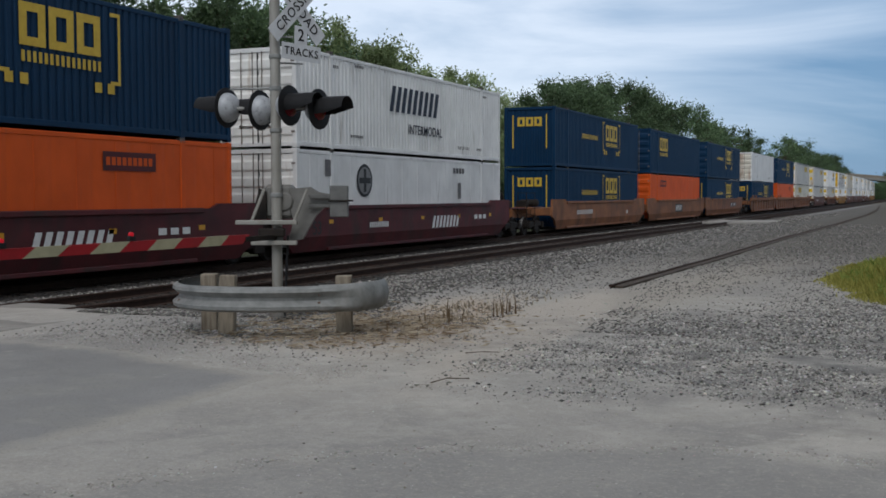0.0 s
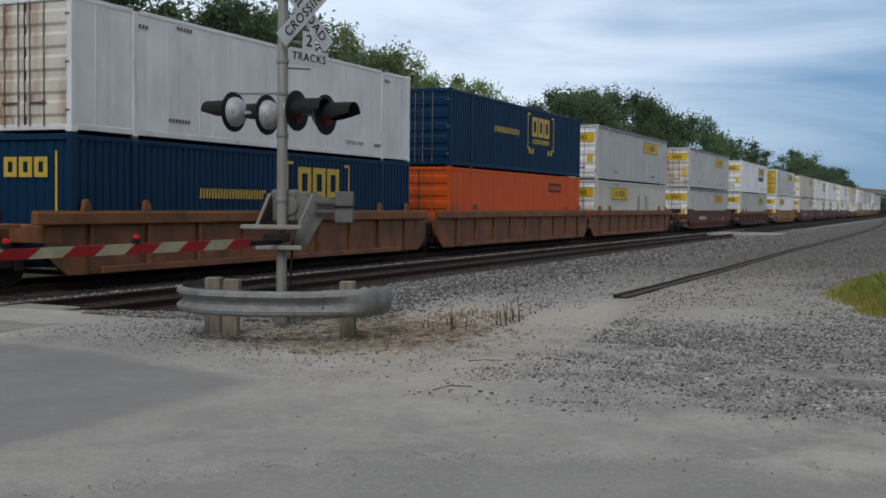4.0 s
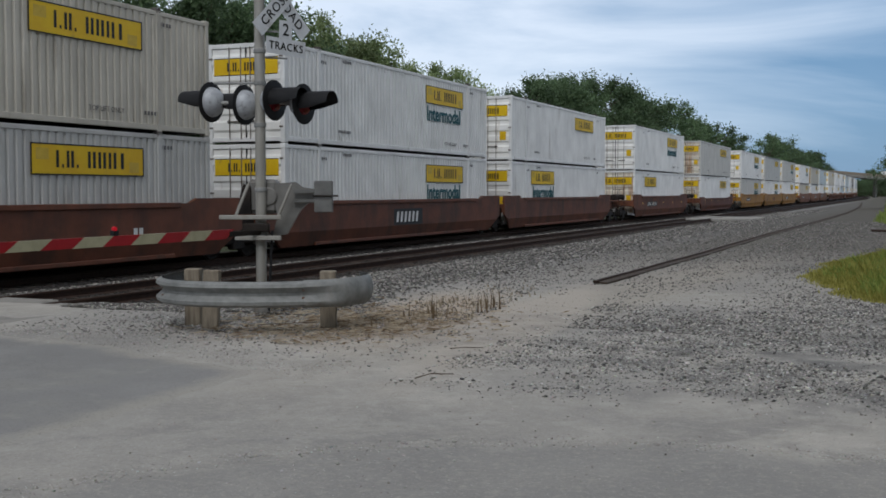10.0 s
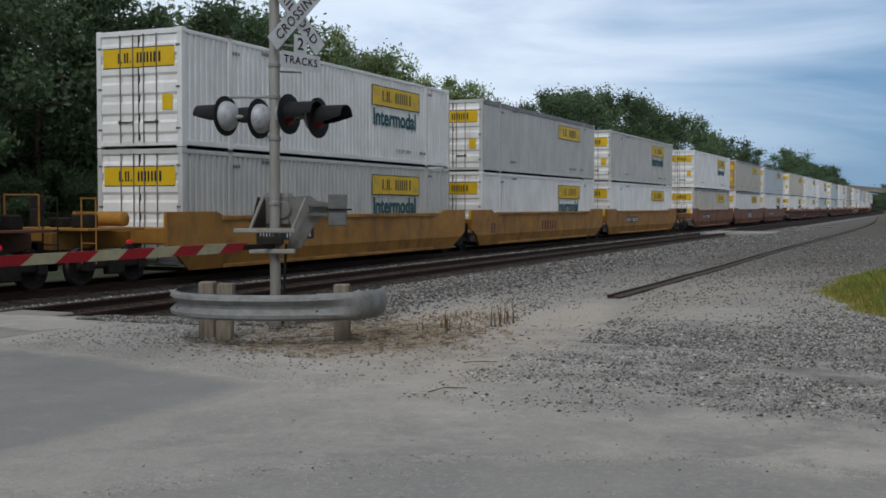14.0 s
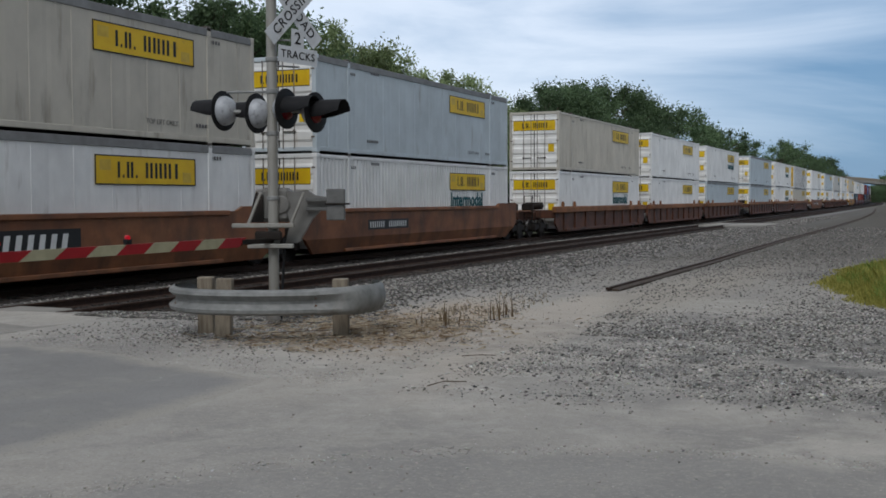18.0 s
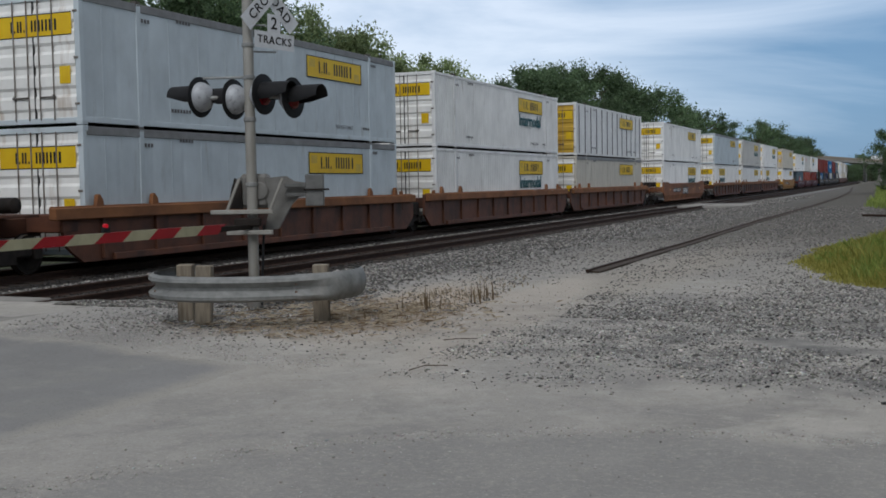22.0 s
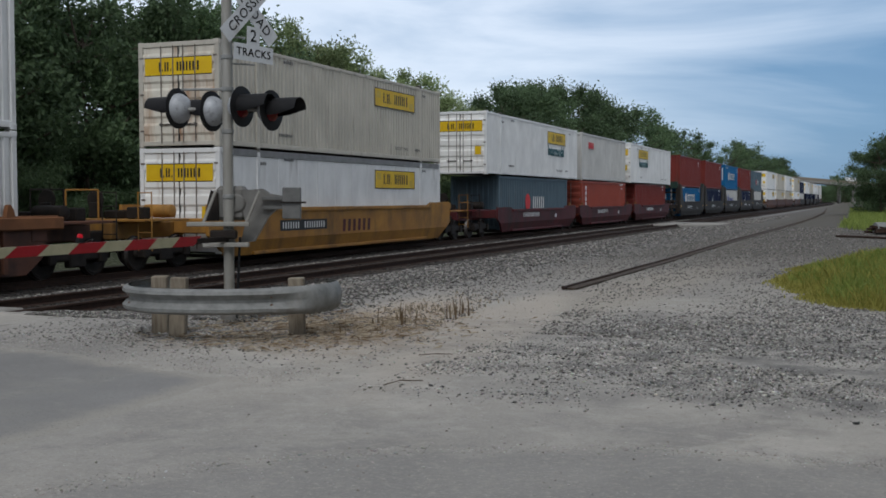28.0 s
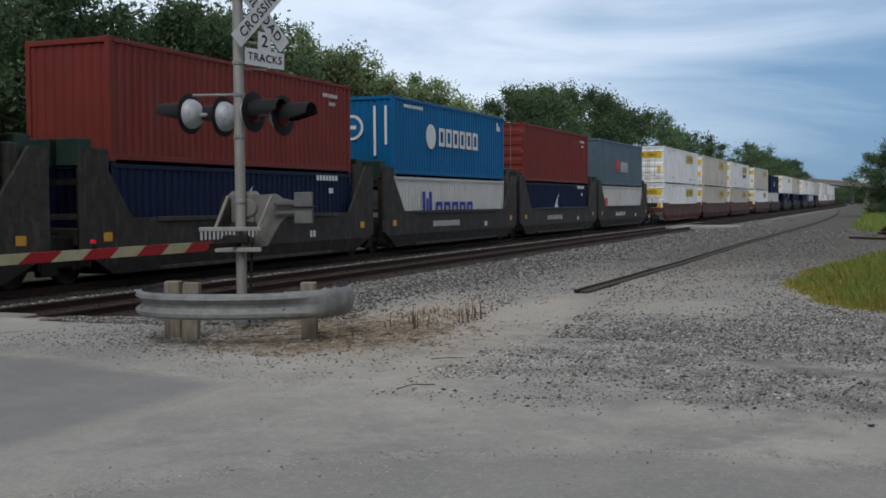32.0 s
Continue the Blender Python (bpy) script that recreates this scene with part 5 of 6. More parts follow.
def well_car(label, colour, style, L, near_end, far_end, marks=(), top=1.50):
    """near_end, far_end: 'coupler' (own bogie, platform and drawbar) or 'joint' (bogie shared at the far end only)."""
    car = thing("well_car", label, "railway car", "well cars of the train")
    bot = 0.19
    X = 1.42 if style != "ribbed" else 1.34
    y0, y1 = -0.75 if near_end == "coupler" else -1.25, L + (0.75 if far_end == "coupler" else 1.25)
    for sx in (1, -1):
        g = Geo()
        # the side sheet: deep in the middle, cut up towards the bogies
        prof = [(y0, 0.80), (y0 + 0.35, 0.62), (y0 + 1.0, bot), (y1 - 1.0, bot), (y1 - 0.35, 0.62), (y1, 0.80),
                (y1, top + 0.12), (y1 - 2.0, top + 0.12), (y1 - 2.3, top), (y0 + 2.3, top), (y0 + 2.0, top + 0.12), (y0, top + 0.12)]
        if style == "ribbed":
            prof = [(y0, 0.62), (y0 + 0.25, 0.42), (y0 + 0.6, bot), (y1 - 0.6, bot), (y1 - 0.25, 0.42), (y1, 0.62), (y1, top), (y0, top)]
        if style == "bulkhead":
            prof = [(y0, 0.75), (y0 + 1.2, bot), (y1 - 1.2, bot), (y1, 0.75), (y1, 3.0), (y1 - 0.55, 3.0), (y1 - 1.75, 1.47), (y0 + 1.75, 1.47), (y0 + 0.55, 3.0), (y0, 3.0)]
        # above 0.62 m the sheet is upright, below it leans in
        knee, lean = 0.62, 0.0 if style == "ribbed" else 0.30
        loop = []
        for k in range(len(prof)):
            (ya, za), (yb, zb) = prof[k], prof[(k + 1) % len(prof)]
            loop.append((ya, za))
            if (za - knee) * (zb - knee) < -1e-6:
                loop.append((ya + (yb - ya) * (knee - za) / (zb - za), knee))
        for up in (True, False):
            half = [(y, z) for y, z in loop if (z >= knee - 1e-6 if up else z <= knee + 1e-6)]
            n = len(half)
            xs = [X - lean * max(0.0, knee - z) for y, z in half]
            vs = [(sx * x, y, z) for x, (y, z) in zip(xs, half)] + [(sx * (x - 0.09), y, z) for x, (y, z) in zip(xs, half)]
            g.add(vs, [tuple(range(n)), tuple(range(2 * n - 1, n - 1, -1))] + [(k, (k + 1) % n, n + (k + 1) % n, n + k) for k in range(n)])
        side = part("side_sheet", g, M[colour], car, "steel side sheet")
        if style == "ribbed":
            chord = Geo().box((sx * 1.40, L / 2, top - 0.12), (0.20, L + 2.3, 0.26), 0.02).box((sx * 1.34, L / 2, top + 0.015), (0.10, L + 2.2, 0.05), 0.008)
            part("chord", chord, M["topchord"], side, "broad rusty top chord")
            part("chord", Geo().box((sx * 1.36, L / 2, bot + 0.07), (0.14, L - 1.6, 0.15), 0.015), M[colour], side)
        else:
            chord = Geo().box((sx * (X - 0.02), L / 2, top - 0.04 if style != "bulkhead" else 1.42), (0.16, L + 1.5 - 4.4, 0.12), 0.015)
            chord.box((sx * (X - 0.02 - lean * 0.33), L / 2, bot + 0.05), (0.16, L - 3.2, 0.10), 0.015)
            part("chord", chord, M[colour], side)
        if style == "ribbed" and sx > 0:
            for y in (0.35, 2.3, L - 2.3, L - 0.35):
                lug = plate_prism([(-0.13, 0.0), (0.13, 0.0), (0.10, 0.16), (0.0, 0.28), (-0.07, 0.26)], -0.05, 0.05)
                lug.v = [(1.37 + yy, y + xx, top + zz) for xx, yy, zz in lug.v]
                part("guide_lug", lug, M["topchord"], side, "rusty container guide lug")
            for k in range(9):
                part("side_stake", Geo().box((X + 0.04, 0.5 + k * (L - 1.0) / 8, (top + bot) / 2 - 0.05), (0.08, 0.13, top - bot - 0.2), 0.01), M[colour], side)
    # floor, cross bearers and ends
    fl = Geo()
    for k in range(9):
        fl.box((0, 0.3 + k * (L - 0.6) / 8, 0.21), (2.5, 0.25, 0.09))
    part("under_frame", fl, M["truck"], car)
    for e, yy, d in ((near_end, 0.0, -1), (far_end, L, 1)):
        reach = 3.05 if e == "coupler" else 1.45
        g = Geo().box((0, yy + d * (0.35 + reach / 2), 0.98), (0.75, reach, 0.42), 0.03)
        g.box((0, yy + d * 0.55, 1.05), (2.7, 0.5, 0.40), 0.03)
        part("end_sill", g, M[colour], car, "end platform over the bogie")
        if e == "coupler":
            yb = yy + d * 2.1
            bogie(car, yb)
            part("platform", Geo().box((0, yy + d * 2.3, 1.24), (2.5, 1.9, 0.06), 0.01), M[colour], car)
            part("coupler", Geo().box((0, yy + d * 3.55, 0.86), (0.28, 0.55, 0.28), 0.04), M["truck"], car, "black knuckle coupler")
            lad = Geo()
            for xx in (0.95, 1.35):
                lad.tube((xx, yy + d * 3.1, 0.5), (xx, yy + d * 3.1, 1.95), 0.016, n=6)
            for z in (0.65, 0.95, 1.25, 1.6, 1.92):
                lad.tube((0.95, yy + d * 3.1, z), (1.35, yy + d * 3.1, z), 0.014, n=6)
            fit = colour if colour == "amber" else "truck"
            part("grab_ladder", lad, M[fit], car)
            rack = Geo().tube((-1.2, yy + d * 3.15, 1.27), (-1.2, yy + d * 3.15, 2.0), 0.022, n=6).tube((-0.2, yy + d * 3.15, 1.27), (-0.2, yy + d * 3.15, 2.0), 0.022, n=6).tube((-1.2, yy + d * 3.15, 2.0), (-0.2, yy + d * 3.15, 2.0), 0.022, n=6)
            part("end_rail", rack, M[fit], car)
            part("air_tank", Geo().lathe((0.15, yy + d * 1.75, 1.46), (1, 0, 0), [(0, 0.1), (0.05, 0.17), (0.85, 0.17), (0.9, 0.1)], 14), M[fit], car, "air reservoir on the platform", True)
            part("valve_box", Geo().box((0.55, yy + d * 2.55, 1.42), (0.5, 0.35, 0.30), 0.03), M["truck"], car, "dark brake valve box")
            part("valve_box", Geo().box((-0.4, yy + d * 2.2, 1.38), (0.4, 0.5, 0.22), 0.03), M["truck"], car, "dark brake valve box")
            part("brake_wheel", Geo().lathe((-0.5, yy + d * 2.9, 1.75), (0, 1, 0), [(0, 0.24), (0.02, 0.26), (0.04, 0.24)], 18).box((-0.5, yy + d * 2.9, 1.5), (0.3, 0.16, 0.4), 0.02), M["truck"], car)
        elif d > 0:
            bogie(car, L + 1.6)
            # black box added at the joint to keep light out of the gap
            part("articulation", Geo().box((0, L + 1.62, 0.86), (2.2, 1.5, 0.50), 0.05).box((0.5, L + 1.62, 1.2), (0.5, 0.5, 0.30), 0.05), M["truck"], car, "black box filling the dark gap at the articulated joint")
        if e != "coupler" and style != "bulkhead":
            for sx in (-1, 1):
                part("corner_guide", Geo().box((sx * 1.30, yy + d * 0.30, 1.42), (0.10, 0.16, 0.22), 0.02).box((sx * 1.30, yy + d * 0.75, 1.36), (0.12, 0.7, 0.05), 0.01), M["topchord"], car, "rusty container corner guide")
        if style == "bulkhead":
            yt = yy + d * 0.35
            tw = Geo()
            for sx in (-1, 1):
                tw.box((sx * 1.22, yt, 1.9), (0.22, 0.30, 2.3), 0.02)
            for z in (1.5, 2.3, 3.0):
                tw.box((0, yt, z), (2.5, 0.18, 0.14), 0.01)
            part("bulkhead", tw, M[colour], car, "dark end bulkhead tower")
            for xx in (0.85, 0.05):
                part("lock_box", Geo().box((xx, yt + d * 0.45, 2.95), (0.62, 0.46, 0.62), 0.02), M["greenbox"], car, "dark green lock storage box")
            part("ladder", Geo().box((1.2, yt + d * 0.6, 1.6), (0.35, 0.04, 2.4), 0.01), M["truck"], car)
    for mk in marks:
        if mk in ("plate", "platefar"):
            y = 3.0 if mk == "plate" else 10.4
            pl = part("number_plate", slab(Geo(), y, y + 3.0, 0.82, 1.14, X + 0.004), M["letter"], car, "black panel with pale bars")
            part("painted_mark", bars(bars(Geo(), y + 0.15, 0.88, ((0.07, 0.20),) * 7, X + 0.008, 0, 1.2), y + 1.5, 0.88, ((0.07, 0.20),) * 9, X + 0.008, 0, 1.2), M["whiteletter"], pl)
        elif mk == "badge" and colour == "amber":
            part("painted_mark", bars(Geo(), 7.1, 0.70, ((0.20, 0.40),) * 6, X + 0.004, 0.1, 0.9), M["maroon"], car, "faded dark red block marks")
        elif mk == "badge":
            pl = part("badge", slab(Geo(), 6.9, 9.3, 0.64, 1.20, X + 0.004), M["letter"], car, "black badge with pale blocks")
            part("painted_mark", bars(Geo(), 7.1, 0.74, ((0.16, 0.36), (0.16, 0.36), (0.16, 0.36), (0.16, 0.36), (0.16, 0.36), (0.16, 0.36)), X + 0.008, 0.2, 1.0), M["whiteletter"], pl)
        elif mk == "stencil":
            part("painted_mark", bars(bars(Geo(), 3.2, 0.85, ((0.10, 0.22),) * 15, X + 0.004, 0, 0.9), L - 3.2, 0.75, ((0.14, 0.2),) * 2, X + 0.004, 0, 0.4), M["whiteletter"], car)
        elif mk == "whiteblocks":
            part("painted_mark", bars(Geo(), 9.0, 0.66, ((0.19, 0.42),) * 8, X + 0.004, 0.35, 0.62), M["whiteletter"], car, "white slanted block marks")
            part("painted_mark", bars(bars(Geo(), 4.2, 0.8, ((0.10, 0.17),) * 10, X + 0.004, 0, 0.35), 13.0, 0.9, ((0.3, 0.16), (0.3, 0.16), (0.3, 0.16)), X + 0.004, 0, 0.5), M["whiteletter"], car)
        elif mk == "length":
            side_words(car, "53", 0.55, "letter", 0.9, 0.85, X + 0.003, 0.006)
        elif mk == "dots":
            g = Geo()
            for k in range(5):
                slab(g, 1.6 + k * (L - 3.2) / 4, 1.85 + k * (L - 3.2) / 4, 0.98, 1.10, X + 0.004)
            part("reflector_strip", g, M["reflector"], car, "small yellow reflectors")
        elif mk == "endreflector":
            part("reflector_strip", slab(slab(Geo(), -0.55, -0.25, 0.95, 1.15, X + 0.004), L + 0.25, L + 0.55, 0.95, 1.15, X + 0.004), M["reflector"], car, "yellow reflectors")
    return car


JB = dict(marks=("logo", "doorlogo", "fine"), end="door", end_colour="doorwhite")
BOXES = {
    "w": lambda: container("white corrugated container with a yellow sign panel", "white", **JB),
    "wi": lambda: container("white corrugated container with yellow panel and green word", "white", **{**JB, "marks": ("logo", "word", "doorlogo", "fine")}),
    "wm": lambda: container("white corrugated container with a yellow panel by the doors", "white", **{**JB, "marks": ("logomid", "doorlogo", "fine")}),
    "cm": lambda: container("cream corrugated container with scuffed dark upright scrapes", "cream", **{**JB, "marks": ("logomid", "doorlogo", "fine", "scrapes")}),
    "wr": lambda: container("white corrugated container with rust-streaked doors", "white", **{**JB, "end_colour": "rustdoor"}),
    "wmi": lambda: container("white container with yellow panel and green word by the doors", "white", **{**JB, "marks": ("logomid", "wordmid", "doorlogo", "fine")}),
    "p": lambda: container("pale grey corrugated container with a yellow sign panel", "pale", **JB),
    "pi": lambda: container("pale grey corrugated container with panel and green word", "pale", **{**JB, "marks": ("logo", "word", "doorlogo", "fine")}),
    "pr": lambda: container("pale grey container with rust-streaked doors", "pale", **{**JB, "end_colour": "rustdoor"}),
    "t": lambda: container("weathered tan corrugated container with yellow sign panel", "tan", **JB),
    "tr": lambda: container("weathered tan container with rust-streaked doors", "tan", **{**JB, "end_colour": "rustdoor"}),
    "s": lambda: container("pale smooth-sided container with riveted panel seams", "pale", style="smooth", **JB),
    "sw": lambda: container("white smooth-sided container with riveted panel seams", "white", style="smooth", **JB),
    "sb": lambda: container("bluish white smooth-sided container with yellow panel", "bluish", style="smooth", **JB),
    "st": lambda: container("tan smooth-sided container with riveted panel seams", "tan", style="smooth", **JB),
    "sty": lambda: container("tan smooth-sided container with yellow rusty doors", "tan", style="smooth", **{**JB, "end_colour": "rustyellow"}),
    "z": lambda: container("white container with dark side posts and yellow doors", "white", style="posts", **{**JB, "end_colour": ("doorwhite", "yellowdoor")}),
    "plain": lambda: container("plain white smooth-sided container with grimy doors", "white", style="smooth", end="door", end_colour="rustdoor", marks=("fine",)),
    "swift": lambda: container("white corrugated container with slanted dark block marks", "white", end="door", end_colour="doorwhite", marks=("slanted", "fine")),
    "bn": lambda: container("white container with a round black emblem", "white", style="smooth", end="door", end_colour="doorwhite", marks=("roundel",)),
    "n": lambda: container("navy blue container with gold block marks in brackets", "navy", end="wall", marks=("bracket", "endgold")),
    "nd": lambda: container("navy blue container with gold marks and ribbed doors", "navy", end="door", end_colour="navy", marks=("plainlogo",)),
    "nb": lambda: container("navy blue container with gold brackets and navy doors", "navy", end="door", end_colour="navy", marks=("bracket",)),
    "o": lambda: container("orange smooth container with a dark name plate", "orange", style="smooth", end="door", end_colour="orange", marks=("plate",)),
    "o2": lambda: container("orange smooth container with a name plate by the doors", "orange", style="smooth", end="door", end_colour="orange", marks=("plate2",)),
    "g40l": lambda: container("slate grey low forty-foot container with white block marks", "slate", L40, W40, 2.56, "deep", "wall", marks=("moonmarks",)),
    "r40l": lambda: container("brick red low forty-foot container with white marks", "brick", L40, W40, 2.56, "deep", "door", "brick", marks=("numbers", "upright")),
    "r40d": lambda: container("dark oxide red low forty-foot container with ribbed walls", "red", L40, W40, 2.56, "deep", "door", "red", marks=("numbers",)),
    "sr": lambda: container("pale smooth-sided container with rust-streaked doors", "pale", style="smooth", **{**JB, "end_colour": "rustdoor"}),
    "wmr": lambda: container("white container with a yellow panel and rust-streaked doors", "white", **{**JB, "end_colour": "rustdoor", "marks": ("logomid", "doorlogo", "fine")}),
    "g40": lambda: container("slate grey forty-foot container with white block marks", "slate", L40, W40, 2.88, "deep", "wall", marks=("moonmarks",)),
    "t40": lambda: container("tan forty-foot container with red block marks", "pale", L40, W40, 2.88, "deep", "wall", marks=("redmarks",)),
    "r40": lambda: container("oxide red forty-foot container with ribbed walls", "red", L40, W40, 2.88, "deep", "wall", marks=("numbers",)),
    "rd40": lambda: container("oxide red forty-foot container with red doors", "red", L40, W40, 2.88, "deep", "door", "red", marks=("numbers",)),
    "b40": lambda: container("bright blue container with white ring and block marks", "blue", L40, W40, 2.88, "deep", "wall", marks=("whiteblocks", "endring")),
    "d40": lambda: container("dark navy forty-foot container with a white emblem", "deep", L40, W40, 2.56, "deep", "wall", marks=("swan",)),
    "m40": lambda: container("white forty-foot container with large blue block marks", "pale", L40, W40, 2.56, "deep", "wall", marks=("bigblue",)),
    "w40": lambda: container("white forty-foot container with red marks", "pale", L40, W40, 2.56, "deep", "wall", marks=("lowred",)),
    "bl40": lambda: container("bright blue low forty-foot container with white marks", "blue", L40, W40, 2.56, "deep", "wall", marks=("whiteblocks", "endring")),
}

# near end of the box (metres along the train), car colour, car style, car marks, upper box, lower box
UNITS = [
    (7.85, "maroon", "smooth", ("whiteblocks", "dots"), "nb", "o"), (27.2, "maroon", "smooth", ("whiteblocks", "dots", "length"), "swift", "bn"),
    (50.7, "tanbrown", "smooth", ("stencil",), "n", "n"), (70.2, "tanbrown", "smooth", ("badge",), "nd", "o2"), (89.6, "tanbrown", "smooth", ("platefar",), "nb", "n"),
    (113.4, "tanbrown", "ribbed", (), "plain", "n"), (133.0, "tanbrown", "ribbed", (), "nb", "o"), (152.3, "tanbrown", "ribbed", (), "s", "cm"),
    (175.9, "rust", "smooth", ("stencil",), "sr", "s"), (199.2, "brown", "ribbed", (), "wi", "p"), (222.9, "amber", "smooth", ("badge",), "z", "wm"),
    (246.1, "rust", "smooth", ("stencil",), "t", "p"), (265.9, "rust", "smooth", ("badge",), "wi", "wi"), (285.2, "rust", "smooth", (), "w", "wmi"),
    (308.8, "rust", "smooth", ("plate", "dots"), "wi", "wmr"), (332.4, "rust", "smooth", ("dots", "low"), "pr", "wr"),
    (355.9, "amber", "smooth", ("plate",), "wi", "pi"), (375.4, "amber", "smooth", ("badge", "length"), "s", "wi"), (394.9, "amber", "smooth", ("plate",), "pi", "w"),
    (418.9, "tanbrown", "smooth", ("plate",), "wi", "st"), (438.4, "tanbrown", "smooth", ("badge",), "sty", "sw"), (457.8, "tanbrown", "smooth", ("plate",), "sb", "wi"),
    (481.2, "brown", "ribbed", (), "t", "wi"), (500.8, "brown", "ribbed", (), "w", "w"), (520.35, "brown", "ribbed", (), "wi", "sb"),
    (544.1, "brown", "ribbed", (), "sb", "sb"), (563.8, "brown", "ribbed", (), "wi", "wi"), (583.4, "brown", "ribbed", (), "z", "st"),
    (607.1, "tanbrown", "smooth", ("plate", "badge", "dots"), "w", "wi"),
    (630.9, "brown", "ribbed", (), "sb", "wmi"), (650.4, "brown", "ribbed", (), "pi", "sw"), (669.8, "brown", "ribbed", (), "wi", "wmi"),
    (693.5, "amber", "smooth", ("plate", "badge"), "tr", "sw"),
    (715.4, "maroon", "smooth", ("stencil", "low"), "wi", "g40l"), (733.1, "maroon", "smooth", ("stencil", "low"), "t40", "r40l"), (746.8, "maroon", "smooth", ("stencil", "low"), "wmi", "r40d"),
    (768.3, "darkcar", "bulkhead", ("stencil", "endreflector"), "r40", "bl40"), (784.0, "darkcar", "bulkhead", ("stencil", "endreflector"), "r40", "d40"),
    (799.6, "darkcar", "bulkhead", ("stencil", "endreflector"), "b40", "m40"), (814.9, "darkcar", "bulkhead", ("stencil", "endreflector"), "rd40", "d40"),
    (830.1, "darkcar", "bulkhead", ("stencil", "endreflector"), "g40", "w40"),
    (850.3, "brown", "smooth", (), "w", "w"), (869.8, "brown", "smooth", (), "t", "t"), (889.3, "brown", "smooth", (), "wi", "t"), (912.4, "brown", "smooth", (), "t", "w"),
    (933.0, "darkcar", "smooth", (), "d40", "w40"), (951.5, "darkcar", "smooth", (), "w", "d40"), (971.0, "darkcar", "smooth", (), "t", "d40"),
    (994.4, "darkcar", "smooth", (), "w", "d40"), (1013.9, "darkcar", "smooth", (), "w", "m40"), (1033.4, "darkcar", "smooth", (), "p", "d40"),
    (1056.8, "brown", "smooth", (), "w", "w"), (1076.3, "brown", "smooth", (), "p", "w"), (1095.8, "brown", "smooth", (), "w", "t"),
    (1119.2, "brown", "smooth", (), "w", "w"), (1138.7, "brown", "smooth", (), "w", "p"), (1162.1, "brown", "smooth", (), "w", "w"),
    (1181.6, "brown", "smooth", (), "t", "w"), (1201.1, "brown", "smooth", (), "w", "w"), (1224.5, "brown", "smooth", (), "w", "p"),
]

MOVING = []     # thing, metres along the train, height
BUILT = {}


def take(key, make):
    """The first one is built, the rest are copies that share its meshes."""
    if key not in BUILT:
        BUILT[key] = make()
        return BUILT[key]
    return copy_thing(BUILT[key], Matrix.Identity(4))


def box_len(code):
    return L40 if "40" in code else L53


CAR_WORDS = dict(maroon="maroon", tanbrown="faded brown", rust="reddish brown", brown="rusty brown", amber="dirty yellow", darkcar="grimy dark grey")
STYLE_WORDS = dict(smooth="slab-sided", ribbed="rib-sided", bulkhead="bulkhead")


def build_train():
    spans = []
    for u, *_, up, lo in UNITS:
        well = box_len(lo)
        c = u + box_len(up) / 2
        spans.append((c - well / 2, well))
    for k, (u, colour, style, marks, up, lo) in enumerate(UNITS):
        y, well = spans[k]
        before = y - (spans[k - 1][0] + spans[k - 1][1]) if k else 9.0
        after = spans[k + 1][0] - (y + well) if k + 1 < len(spans) else 9.0
        ends = ("joint" if before < 5 else "coupler", "joint" if after < 5 else "coupler")
        car = take((colour, style, well, ends, marks), lambda: well_car(
            f"{CAR_WORDS[colour]} {STYLE_WORDS[style]} steel well car carrying stacked containers", colour, style, well, *ends, marks, 1.24 if "low" in marks else 1.38 if colour == "brown" and style == "ribbed" else 1.50))
        MOVING.append((car, y, RAIL_TOP))
        z = 0.24 if not (style == "bulkhead") else 0.14
        lower = take(lo, BOXES[lo])
        MOVING.append((lower, y, z))
        h = 2.56 if lo in ("d40", "m40", "w40", "bl40", "g40l", "r40l", "r40d") else 2.88
        upper = take(up, BOXES[up])
        MOVING.append((upper, u, z + h + 0.02))


build_train()


def motions():
    for ob, u, z in MOVING:
        times = {0.0, 32.0}
        # extra rows while it runs round the bend
        t = 0.0
        while t < 32.0:
            s = u - SPEED * t
            if s > CURVE_AT - 40:
                times.add(t)
            t += 2.0
        walk(ob, [(t, at_line(u - SPEED * t, 0.0, z)) for t in sorted(times)])


